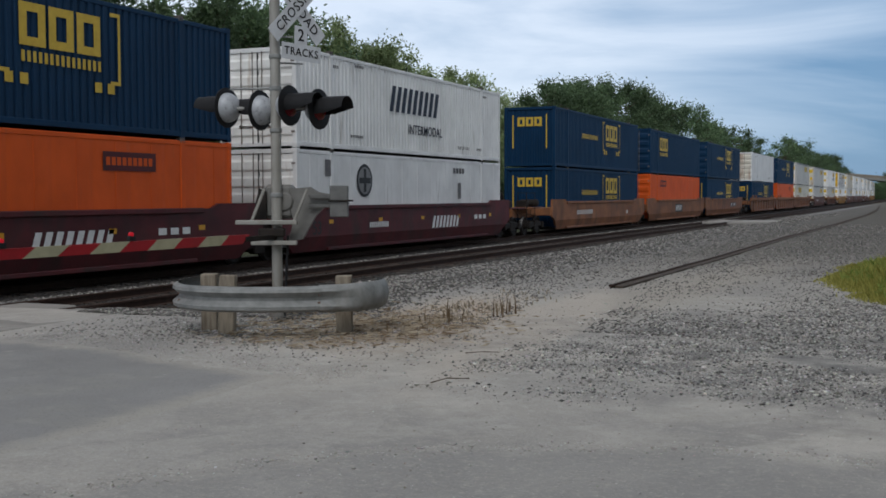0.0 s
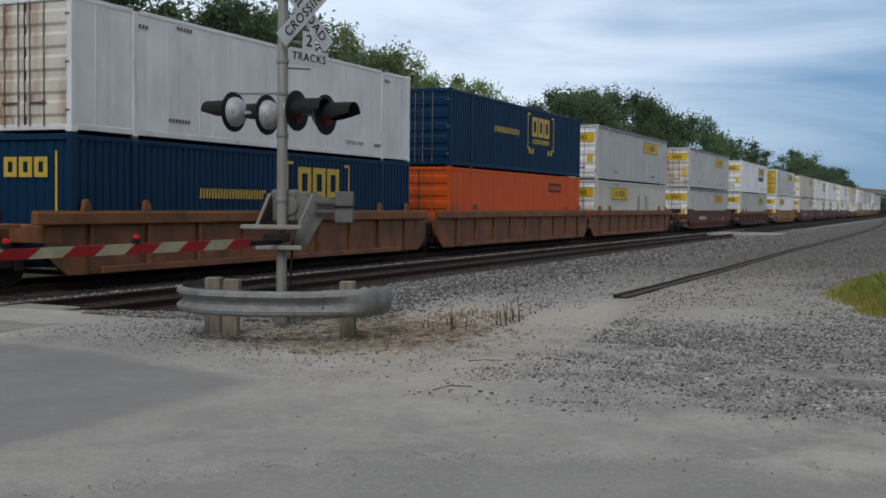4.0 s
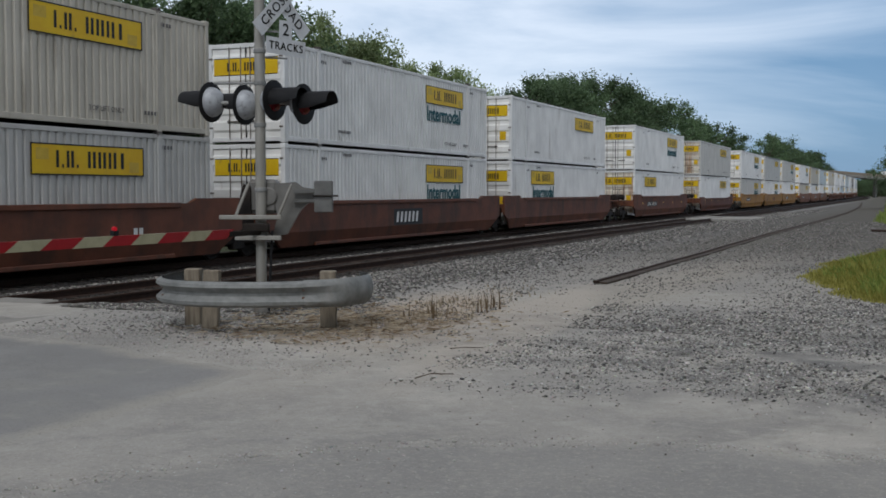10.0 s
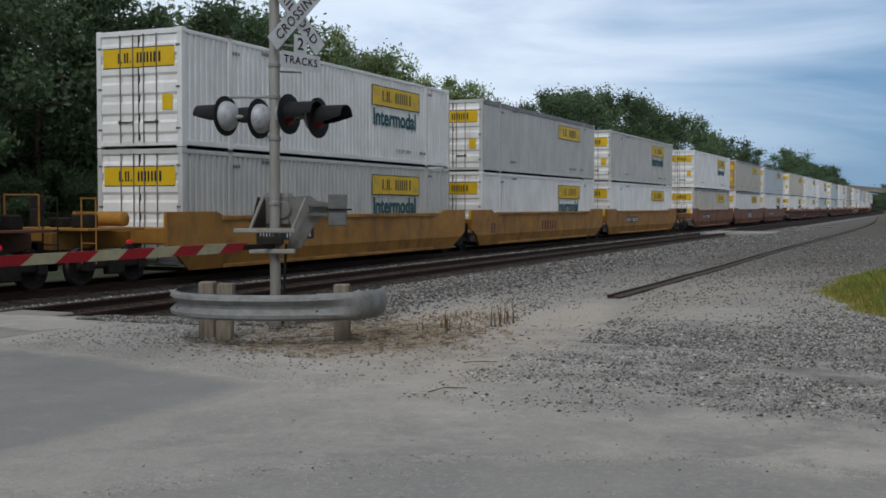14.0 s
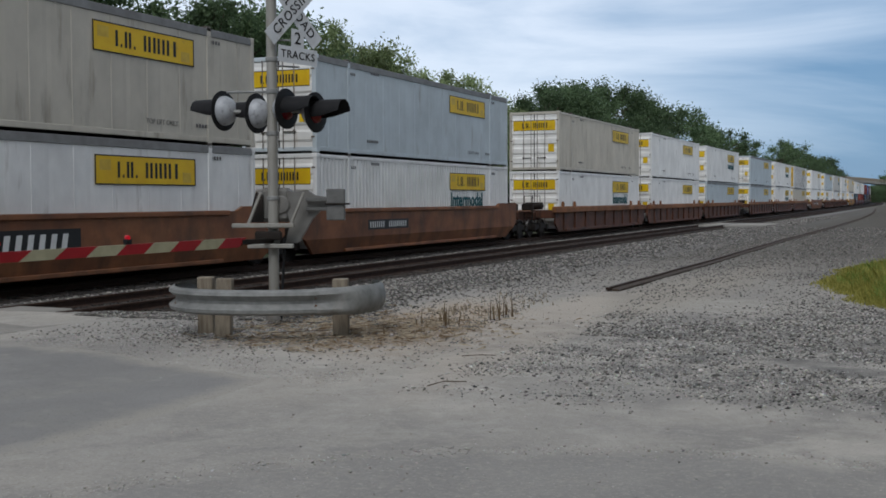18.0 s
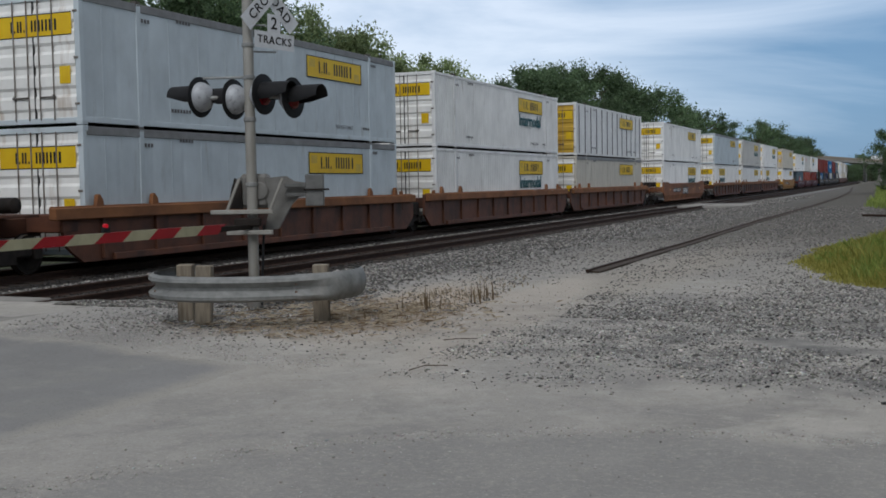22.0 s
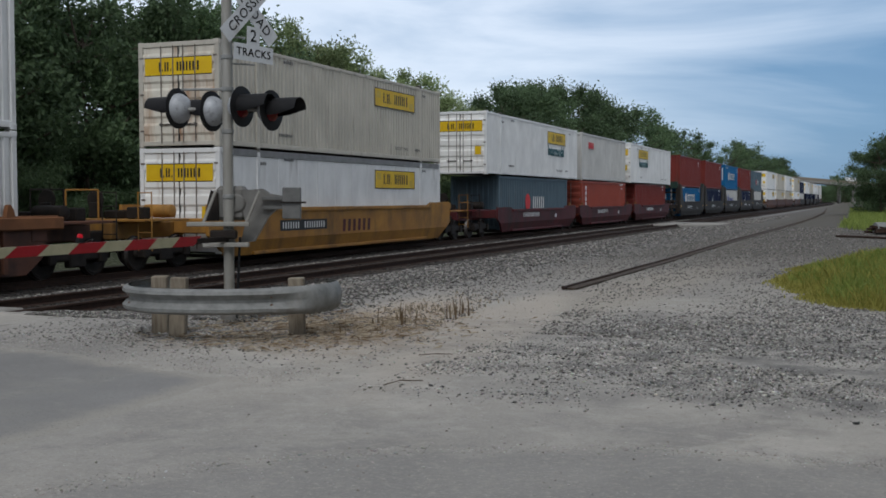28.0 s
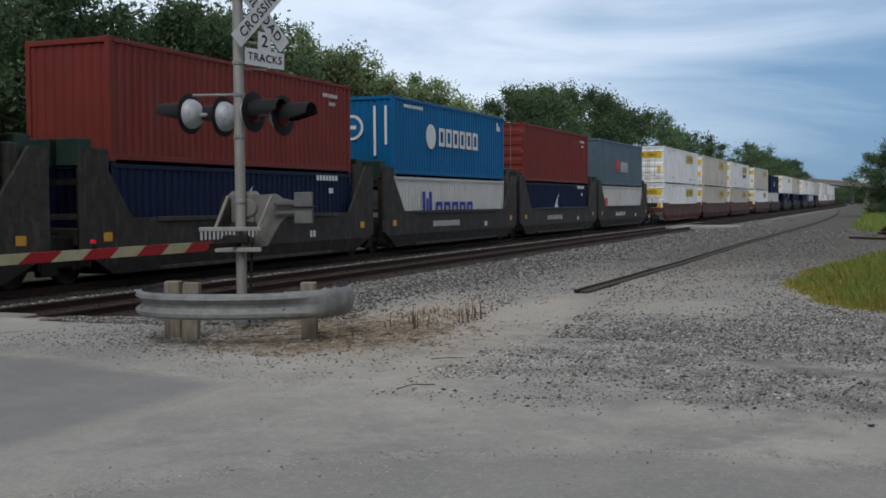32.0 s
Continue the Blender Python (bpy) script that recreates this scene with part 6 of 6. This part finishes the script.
# ---- trees and plants ----
def leaf_material(name, a, b2):
    m = bpy.data.materials.new(name)
    m.use_nodes = True
    nt, b = m.node_tree, m.node_tree.nodes["Principled BSDF"]
    geo, r, inf = nt.nodes.new("ShaderNodeNewGeometry"), nt.nodes.new("ShaderNodeValToRGB"), nt.nodes.new("ShaderNodeObjectInfo")
    r.color_ramp.elements[0].color, r.color_ramp.elements[1].color = (*a, 1), (*b2, 1)
    h = nt.nodes.new("ShaderNodeHueSaturation")
    mr = nt.nodes.new("ShaderNodeMapRange")
    mr.inputs["To Min"].default_value, mr.inputs["To Max"].default_value = 0.7, 1.2
    nt.links.new(inf.outputs["Random"], mr.inputs["Value"])
    nt.links.new(mr.outputs["Result"], h.inputs["Value"])
    nt.links.new(geo.outputs["Random Per Island"], r.inputs["Fac"])
    nt.links.new(r.outputs["Color"], h.inputs["Color"])
    nt.links.new(h.outputs["Color"], b.inputs["Base Color"])
    b.inputs["Roughness"].default_value = 0.6
    b.inputs["Specular IOR Level"].default_value = 0.3
    tl, mx = nt.nodes.new("ShaderNodeBsdfTranslucent"), nt.nodes.new("ShaderNodeMixShader")
    nt.links.new(h.outputs["Color"], tl.inputs["Color"])
    mx.inputs["Fac"].default_value = 0.42
    nt.links.new(b.outputs["BSDF"], mx.inputs[1])
    nt.links.new(tl.outputs["BSDF"], mx.inputs[2])
    nt.links.new(mx.outputs["Shader"], nt.nodes["Material Output"].inputs["Surface"])
    return m


LEAF = leaf_material("dark_green_leaves", (0.055, 0.09, 0.045), (0.16, 0.235, 0.11))
LEAF_PALE = leaf_material("yellow_green_leaves", (0.15, 0.205, 0.085), (0.32, 0.385, 0.18))
GRASS = leaf_material("yellow_green_grass", (0.27, 0.26, 0.05), (0.58, 0.54, 0.14))
GREEN_GRASS = leaf_material("fresh_green_grass", (0.17, 0.24, 0.045), (0.40, 0.48, 0.12))
STRAW = leaf_material("dry_straw", (0.30, 0.245, 0.175), (0.50, 0.43, 0.32))


def leaves_mesh(name, centres, radii, per, size, m, seed):
    """Leaf sprays gathered in clumps: many small bent triangles pairs turned all ways."""
    rng = np.random.default_rng(seed)
    cs = np.repeat(np.array(centres), per, axis=0)
    rs = np.repeat(np.array(radii), per)
    n = len(cs)
    d = rng.normal(size=(n, 3))
    d /= np.linalg.norm(d, axis=1)[:, None]
    p = cs + d * (rs * np.abs(rng.normal(0.62, 0.36, n)))[:, None] * np.array([1, 1, 0.8])
    a = rng.normal(size=(n, 3)) + d * 0.6
    a /= np.linalg.norm(a, axis=1)[:, None]
    b = np.cross(a, rng.normal(size=(n, 3)))
    b /= np.linalg.norm(b, axis=1)[:, None]
    s = (size * rng.uniform(0.55, 1.3, n))[:, None]
    v = np.stack([p - a * s, p + b * s * 0.45, p + a * s, p - b * s * 0.45], 1).reshape(-1, 3)
    f = np.arange(n * 4).reshape(-1, 4)
    me = bpy.data.meshes.new(name)
    me.from_pydata(v.tolist(), [], f.tolist())
    me.materials.append(m)
    return me


def tree(seed, height, spread, m, dense=1.0, low=0.22):
    r = random.Random(seed)
    t = thing("tree", "tall leafy green deciduous tree behind the railway" if m is LEAF else "pale green leafy tree beside the railway", "tree", "trees along the railway")
    g = Geo()
    pts = [Vector((0, 0, -0.3))]
    for k in range(5):
        pts.append(pts[-1] + Vector((r.gauss(0, .12), r.gauss(0, .12), height * 0.16)))
    for k in range(5):
        g.tube(pts[k], pts[k + 1], 0.028 * height * (1 - k * 0.18) * 0.6, 0.028 * height * (1 - (k + 1) * 0.18) * 0.6, 8, False)
    cs, rs = [], []
    for k in range(26):
        h = low + (1 - low) * (k + r.random()) / 26
        wide = spread * (0.45 + 0.75 * math.sin(math.pi * min(1, (h - low) / (1 - low) * 0.85 + 0.12)) ** 0.8) * r.uniform(0.55, 1.1)
        ang = r.uniform(0, 2 * math.pi)
        tip = Vector((math.cos(ang) * wide, math.sin(ang) * wide, height * h))
        root = pts[min(4, 1 + int(h * 4))].lerp(pts[min(5, 2 + int(h * 4))], r.random())
        mid = root.lerp(tip, 0.5) + Vector((0, 0, -0.03 * height))
        g.tube(root, mid, 0.006 * height, 0.004 * height, 5, False).tube(mid, tip, 0.004 * height, 0.001 * height, 5, False)
        for q in range(4):
            c = tip.lerp(root, r.uniform(0, 0.55)) + Vector((r.gauss(0, .1), r.gauss(0, .1), r.gauss(0, .06))) * spread
            cs.append(tuple(c)), rs.append(spread * r.uniform(0.16, 0.34))
    part("trunk", g, M["bark"], t, "grey-brown trunk with limbs")
    part("crown", leaves_mesh("crown", cs, rs, int(125 * dense), (0.011 * height + 0.05) * (0.72 if dense > 1 else 1.0), m, seed), None, t, "uneven crown of small leaves")
    return t


def wood(name, label, spots, model, tall, seed):
    """Many trees after one model, too far off or too dense to tell apart, joined into one mesh."""
    rng = np.random.default_rng(seed)
    vs, fs, mats, start = [], [], [], 0
    meshes = {ch.name.split(".")[0]: ch.data for ch in model.children}
    for (x, y, _), height in spots:
        a, k = rng.uniform(0, 2 * np.pi), height / tall
        turn = np.array([[math.cos(a), -math.sin(a), 0], [math.sin(a), math.cos(a), 0], [0, 0, 1]]) * k
        for which, nm in enumerate(("crown", "trunk")):
            me = meshes[nm]
            v = np.empty(len(me.vertices) * 3)
            me.vertices.foreach_get("co", v)
            v = v.reshape(-1, 3)
            if which == 0:                      # every third spray, made larger
                lf = v.reshape(-1, 4, 3)[rng.integers(0, 3)::3]
                mid = lf.mean(1, keepdims=True)
                v = (mid + (lf - mid) * 1.65).reshape(-1, 3)
                f = np.arange(len(v)).reshape(-1, 4).tolist()
            else:
                f = [list(p.vertices) for p in me.polygons]
            vs.append(v @ turn.T + np.array([x, y, -0.35]))
            fs += [[i + start for i in q] for q in f]
            mats += [which] * len(f)
            start += len(v)
    me = bpy.data.meshes.new(name)
    me.from_pydata(np.concatenate(vs).tolist(), [], fs)
    me.materials.append(meshes["crown"].materials[0])
    me.materials.append(meshes["trunk"].materials[0])
    me.polygons.foreach_set("material_index", mats)
    tagged(new(name, me), label, "wood", kind="stuff")


def plant_trees():
    r = random.Random(11)
    shapes = ((1, 11, 3.6, LEAF, 0.22), (2, 13, 4.2, LEAF, 0.22), (3, 10, 3.2, LEAF_PALE, 0.22), (4, 14, 4.6, LEAF, 0.22), (5, 9, 3.8, LEAF, 0.06), (6, 12, 3.4, LEAF_PALE, 0.22))
    kinds = {}
    tall = (11, 13, 10, 14, 9, 12) * 2

    def put(k, s, off, height):
        x, y, a = line(s, off)
        k += 6 if k < 6 and (s > 125 or off < -16.5) else 0
        m = pose(x, y, -0.35, 0, 0, r.uniform(0, 360)) @ Matrix.Scale(height / tall[k] * 0.98, 4)
        if k not in kinds:
            seed, tall_, spread, leaf, low = shapes[k % 6]
            kinds[k] = tree(seed, tall_, spread, leaf, 1.8 if k < 6 else 0.6, low)
            kinds[k].matrix_basis = m
            return
        copy_thing(kinds[k], m @ Matrix.Scale(1 / kinds[k].scale.x, 4))

    for s, k, height in TREES:
        put(k, s, -13 + r.uniform(-0.8, 0.8), height)
    s = 12.0
    while s < 420:                              # the lower wood behind the front row, with one gap
        if not 206 < s < 250:
            put(r.choice((0, 1, 3, 4, 4)), s, r.uniform(-22, -17), r.uniform(6.5, 8.2))
        s += r.uniform(7.5, 11.5) * (1 if s < 130 else 1.7)
    s = 10.0
    while s < 130:                              # bushes along the edge of the wood
        put(4, s, r.uniform(-10.5, -9.0), r.uniform(2.2, 3.8))
        s += r.uniform(3.5, 6.0)
    s = 2.0
    while s < 150:                              # undergrowth that fills the wood to the ground
        put(4, s, r.uniform(-15.5, -12.0), r.uniform(4.2, 6.0))
        put(4, s + 1.5, r.uniform(-24, -17), r.uniform(5.0, 7.5))
        s += r.uniform(3.0, 4.4)
    for s in range(14, 62, 5):                  # tall trees in a second row
        put((3, 1)[s % 2], s, -18.5 + r.uniform(-1.5, 1.0), r.uniform(11.0, 12.5))
    deep = []
    s = 8.0
    while s < 190:                              # the depth of the wood
        deep.append((line(s, r.uniform(-40, -27)), r.uniform(7.5, 9.5)))
        deep.append((line(s + 2.0, r.uniform(-27, -22)), r.uniform(4.0, 5.5)))
        s += r.uniform(3.6, 5.0)
    for k in range(22):                         # beyond the bridge
        put(r.choice((0, 1, 3, 4)), 500 + 9 * k, (-18, 12, 22)[k % 3] + r.uniform(-5, 5), r.uniform(11, 15))
    for k in range(16):                         # the wood that closes the view under the bridge
        put(r.choice((0, 4, 4, 3)), 505 + 8 * k, r.uniform(6, 26), r.uniform(7, 12))
    for k in range(34):                         # thicket that shuts the view beneath the bridge
        put(10, 462 + 3.2 * (k % 17), -6 + 2.9 * (k // 2) + r.uniform(-2, 2), r.uniform(5.5, 8.0))
    for x, y, k, height in RIGHT_TREES:
        put(k, y, x - TRAIN_X, height)
    near = []
    for k in range(44):                         # unseen trees added behind and beside the camera to block low sky light
        x, y = (9.0, 15.5)[k % 2] + (4.0 if k > 24 else 0.0) + r.uniform(-1.5, 1.5), -40 + 1.75 * k
        near.append(((x, y, 0.0), r.uniform(10.5, 14.0)))
    wood("deep_wood", "dark green wood behind the trackside trees", deep, kinds[10], 9.0, 31)
    wood("near_wood", "unseen dark green wood added to dim the near side of the train", near, kinds[10], 9.0, 32)


# metres along the line, kind, height
TREES = [(14, 3, 13.2), (20, 1, 13.0), (27, 3, 12.6), (33, 1, 12.4), (37.5, 0, 11.5), (43, 1, 12.0), (46, 3, 12.2), (48.5, 0, 11.6), (54, 2, 11.7), (58.5, 5, 11.7), (60.5, 2, 11.3), (63, 2, 11.5), (65.5, 5, 11.0), (67.5, 5, 10.9), (70.2, 2, 10.7),
         (73, 2, 10.6), (76.5, 5, 10.2), (80.5, 5, 10.1), (88.5, 0, 11.3), (94, 1, 12.9), (99, 0, 13.3), (106, 1, 13.7), (113, 3, 14.5), (119, 0, 14.2), (127, 1, 13.9), (136, 0, 14.1), (147, 3, 14.6), (156, 0, 13.5),
         (172, 1, 13.0), (186, 3, 14.0), (198, 0, 13.0), (256, 4, 14.5), (270, 0, 14.4), (285, 3, 17.1), (300, 0, 14.1), (317, 1, 14.1), (345, 4, 14.4), (375, 0, 16.1), (400, 3, 16.7), (425, 1, 17.1), (455, 0, 14.9)]
RIGHT_TREES = [(0.4, 118, 4, 8.2), (1.8, 116, 3, 9.0), (0.2, 122, 4, 7.6), (4.4, 121, 0, 8.2), (8.0, 118, 1, 9.5), (4.5, 124, 4, 6.0), (13, 112, 3, 10), (9, 124, 1, 9.5),
               (-3.0, 215, 4, 3.0), (4, 260, 0, 9), (-2, 480, 4, 10), (6, 470, 3, 12), (16, 440, 1, 12)]
plant_trees()


def blades(name, label, spots, hgt, m, seed, category="grass", lean=0.3):
    rng = np.random.default_rng(seed)
    n = len(spots)
    p = np.array([(x, y, ground_z(x, y) - 0.02) for x, y in spots])
    ang = rng.uniform(0, 2 * np.pi, n)
    w = rng.uniform(0.006, 0.014, n) * (1 + p[:, 1] / 60)
    h = hgt * rng.uniform(0.45, 1.2, n)
    side = np.stack([np.cos(ang) * w, np.sin(ang) * w, np.zeros(n)], 1)
    bend = np.stack([rng.normal(0, lean, n) * h, rng.normal(0, lean, n) * h, np.zeros(n)], 1)
    up = np.stack([np.zeros(n), np.zeros(n), h], 1)
    v = np.stack([p - side, p + side, p + side * 0.6 + bend * 0.35 + up * 0.6, p + bend + up, p - side * 0.6 + bend * 0.35 + up * 0.6], 1).reshape(-1, 3)
    f = np.arange(n * 5).reshape(-1, 5)
    me = bpy.data.meshes.new(name)
    me.from_pydata(v.tolist(), [], f.tolist())
    me.materials.append(m)
    return tagged(new(name, me), label, category, kind="stuff")


def plant_grass():
    r = random.Random(3)
    sp = []
    def edge(y):
        e = float(np.interp(y, (17.6, 18.0, 18.8, 19.7, 21.5, 23.0, 27.0, 31.0, 36.0, 42.0), (0.9, 0.1, -0.75, -1.15, -1.6, -1.9, -1.95, -1.3, -0.2, 1.5)))
        return e + 0.30 * noise.noise((y * 0.7, 0, 4)) + 0.22 * noise.noise((y * 2.6, 0, 8))
    hs = []
    while len(sp) < 46000:                      # the tongue of grass beside the path
        y = r.uniform(17.6, 39)
        x = edge(y) + abs(r.gauss(0, 1.6)) + r.gauss(0, 0.10)
        sp.append((x, y))
        hs.append((0.07 + 0.27 * min(1.0, max(0.0, x - edge(y)) / 1.1) * (0.75 + 0.7 * noise.noise((x * 1.3, y * 0.9, 2)))) * r.choice((0.6, 0.85, 1.0, 1.25)))
    blades("grass_patch", "yellow-green tall grass at the edge of the gravel", sp, np.array(hs), GRASS, 1)
    sp, hs = [], []
    while len(sp) < 15000:
        y = r.uniform(18.3, 39)
        x = edge(y) + 0.35 + abs(r.gauss(0, 1.5))
        if noise.noise((x * 0.8, y * 0.5, 21)) + 0.35 * (x - edge(y) - 1.0) < r.uniform(-0.3, 0.5):
            continue
        sp.append((x, y))
        hs.append((0.14 + 0.20 * min(1.0, max(0.0, x - edge(y)) / 1.2)) * r.choice((0.7, 1.0, 1.25)))
    blades("green_grass", "fresh green grass among the yellow grass", sp, np.array(hs), GREEN_GRASS, 9)
    sp = []
    while len(sp) < 6000:
        y = r.uniform(61, 165)
        edge = -2.1 + 1.5 * (y < 68) * (68 - y) / 7 - 0.02 * max(0, y - 95) + 0.5 * noise.noise((y * 0.3, 0, 4))
        sp.append((edge + abs(r.gauss(0, 2.0)), y))
    blades("far_grass", "green grass under the trackside trees", sp, 0.5, GREEN_GRASS, 4)
    sp = []
    while len(sp) < 330:
        x, y = r.gauss(-6.35, 0.45), r.gauss(15.2, 1.7)
        if y > 12.6 and noise.noise((x * 1.1, y * 1.1, 5)) > r.uniform(-0.3, 0.6):
            sp.append((x, y))
    blades("dry_weeds", "dry straw-coloured weeds beside the guard rail", sp, 0.10, STRAW, 2, "weeds")
    sp = []
    for cx, cy in ((-6.21, 12.4), (-5.98, 13.8), (-5.94, 13.95), (-6.05, 13.9), (-5.72, 14.9), (-5.75, 15.2), (-5.66, 15.3), (-5.8, 15.5), (-5.62, 14.7), (-6.3, 14.4), (-6.35, 13.6)):
        sp += [(cx + r.gauss(0, 0.05), cy + r.gauss(0, 0.05)) for _ in range(3)]
    for nm, lab, count, m, sd in (("straw_litter", "pale straw strewn on the soil", 700, STRAW, 21), ("twig_litter", "dark broken twigs and dead leaves on the soil", 330, STALK, 22)):
        rr = random.Random(sd)
        g = Geo()
        while count:
            x, y = rr.gauss(-6.9, 0.85), rr.gauss(12.9, 1.15)
            if y < 11.2 - 0.3 * (x + 8) or x < -8.9:
                continue
            a, ln, w = rr.uniform(0, math.pi), rr.uniform(0.03, 0.13), rr.uniform(0.004, 0.011)
            c, s, z = math.cos(a), math.sin(a), ground_z(x, y) + rr.uniform(0.008, 0.03)
            g.add([(x - c * ln - s * w, y - s * ln + c * w, z), (x - c * ln + s * w, y - s * ln - c * w, z), (x + c * ln + s * w, y + s * ln - c * w, z + 0.01),
                   (x + c * ln - s * w, y + s * ln + c * w, z + 0.01), (x, y, z + 0.02)], [(0, 1, 4), (1, 2, 4), (2, 3, 4), (3, 0, 4)])
            count -= 1
        tagged(new(nm, g.mesh(nm, m)), lab, "litter", kind="stuff")
    blades("weed_stalks", "tall brittle brown weed stalks", sp, 0.30, STALK, 6, "weeds", 0.07)


STALK = leaf_material("brown_dry_stalk", (0.16, 0.11, 0.065), (0.27, 0.20, 0.12))
plant_grass()


# ---- the road bridge in the distance ----
def build_bridge():
    br = thing("road_bridge", "pale concrete road bridge crossing the railway", "bridge")
    a, b = Vector((-24.0, 415.0, 7.25)), Vector((-9.6, 440.0, 6.15))
    d = (b - a).normalized()
    turn = math.degrees(math.atan2(d.y, d.x))
    br.matrix_basis = Matrix.Translation(a) @ pose(0, 0, 0, 0, math.degrees(math.asin(-d.z)), turn)
    part("deck", Geo().box((10, 2, 0.45), (110, 9, 0.5), 0.05), M["concrete"], br, "long concrete bridge deck")
    part("parapet", Geo().box((10, -2.4, 1.15), (110, 0.25, 0.9), 0.03), M["wood"], br)
    part("girder", Geo().box((10, -2.2, 0.1), (110, 0.5, 0.5), 0.03), M["concrete"], br)
    for xx in (-12, 29, 50):
        for dy in (-1.0, 5.0):
            part("pillar", Geo().box((xx, dy, -3.6), (1.1, 1.1, 7.6), 0.05), M["concrete"], br)
    part("road_vehicle", Geo().box((26.5, -1.2, 2.1), (5.0, 2.0, 1.7), 0.2), M["white"], br)


build_bridge()


def build_scrap():
    """Old track parts left beside the path."""
    sc = thing("scrap_pile", "pile of dark rusty track parts beside the grass", "scrap", m=pose(0.6, 56.0, 0.0, 0, 0, 20))
    r = random.Random(8)
    for k in range(9):
        part("steel_bar", Geo().box((r.uniform(-0.3, 0.3), r.uniform(-0.4, 0.4), 0.08 + 0.09 * (k // 2)), (1.9, 0.14, 0.10), 0.01, pose(0, 0, 0, r.uniform(-6, 6), r.uniform(-8, 8), r.uniform(-25, 25))), M["rail"], sc)
    part("steel_drum", Geo().lathe((-0.75, 0.1, 0.30), (1, 0.2, 0), [(0, 0.26), (0.02, 0.28), (0.75, 0.28), (0.77, 0.26)], 18), M["galv"], sc)
    part("wheel", Geo().lathe((0.2, -0.5, 0.40), (0.2, -1, 0.1), [(0, 0.42), (0.1, 0.42), (0.12, 0.3), (0.14, 0.1)], 20), M["truck"], sc)
    pp = thing("loose_pipe", "thin rusty pipe lying on the gravel", "pipe")
    part("pipe", Geo().tube((-1.7, 51.5, 0.06), (1.2, 48.8, 0.06), 0.05, n=8), M["rail"], pp)
    for nm, pts in (("stick", ((-4.61, 11.03, 0.03), (-4.45, 11.12, 0.04), (-4.30, 11.22, 0.03))), ("stick", ((-4.16, 9.13, 0.03), (-4.08, 9.31, 0.05), (-3.92, 9.48, 0.03))),
                    ("stick", ((-7.6, 11.9, 0.05), (-7.2, 12.2, 0.06), (-6.8, 12.7, 0.05)))):
        st = thing(nm, "dark broken stick lying on the gravel", "stick")
        g = Geo()
        for q in range(2):
            g.tube(pts[q], pts[q + 1], 0.006, 0.004, 6)
        part("branch", g, M["bark"], st)


build_scrap()
motions()
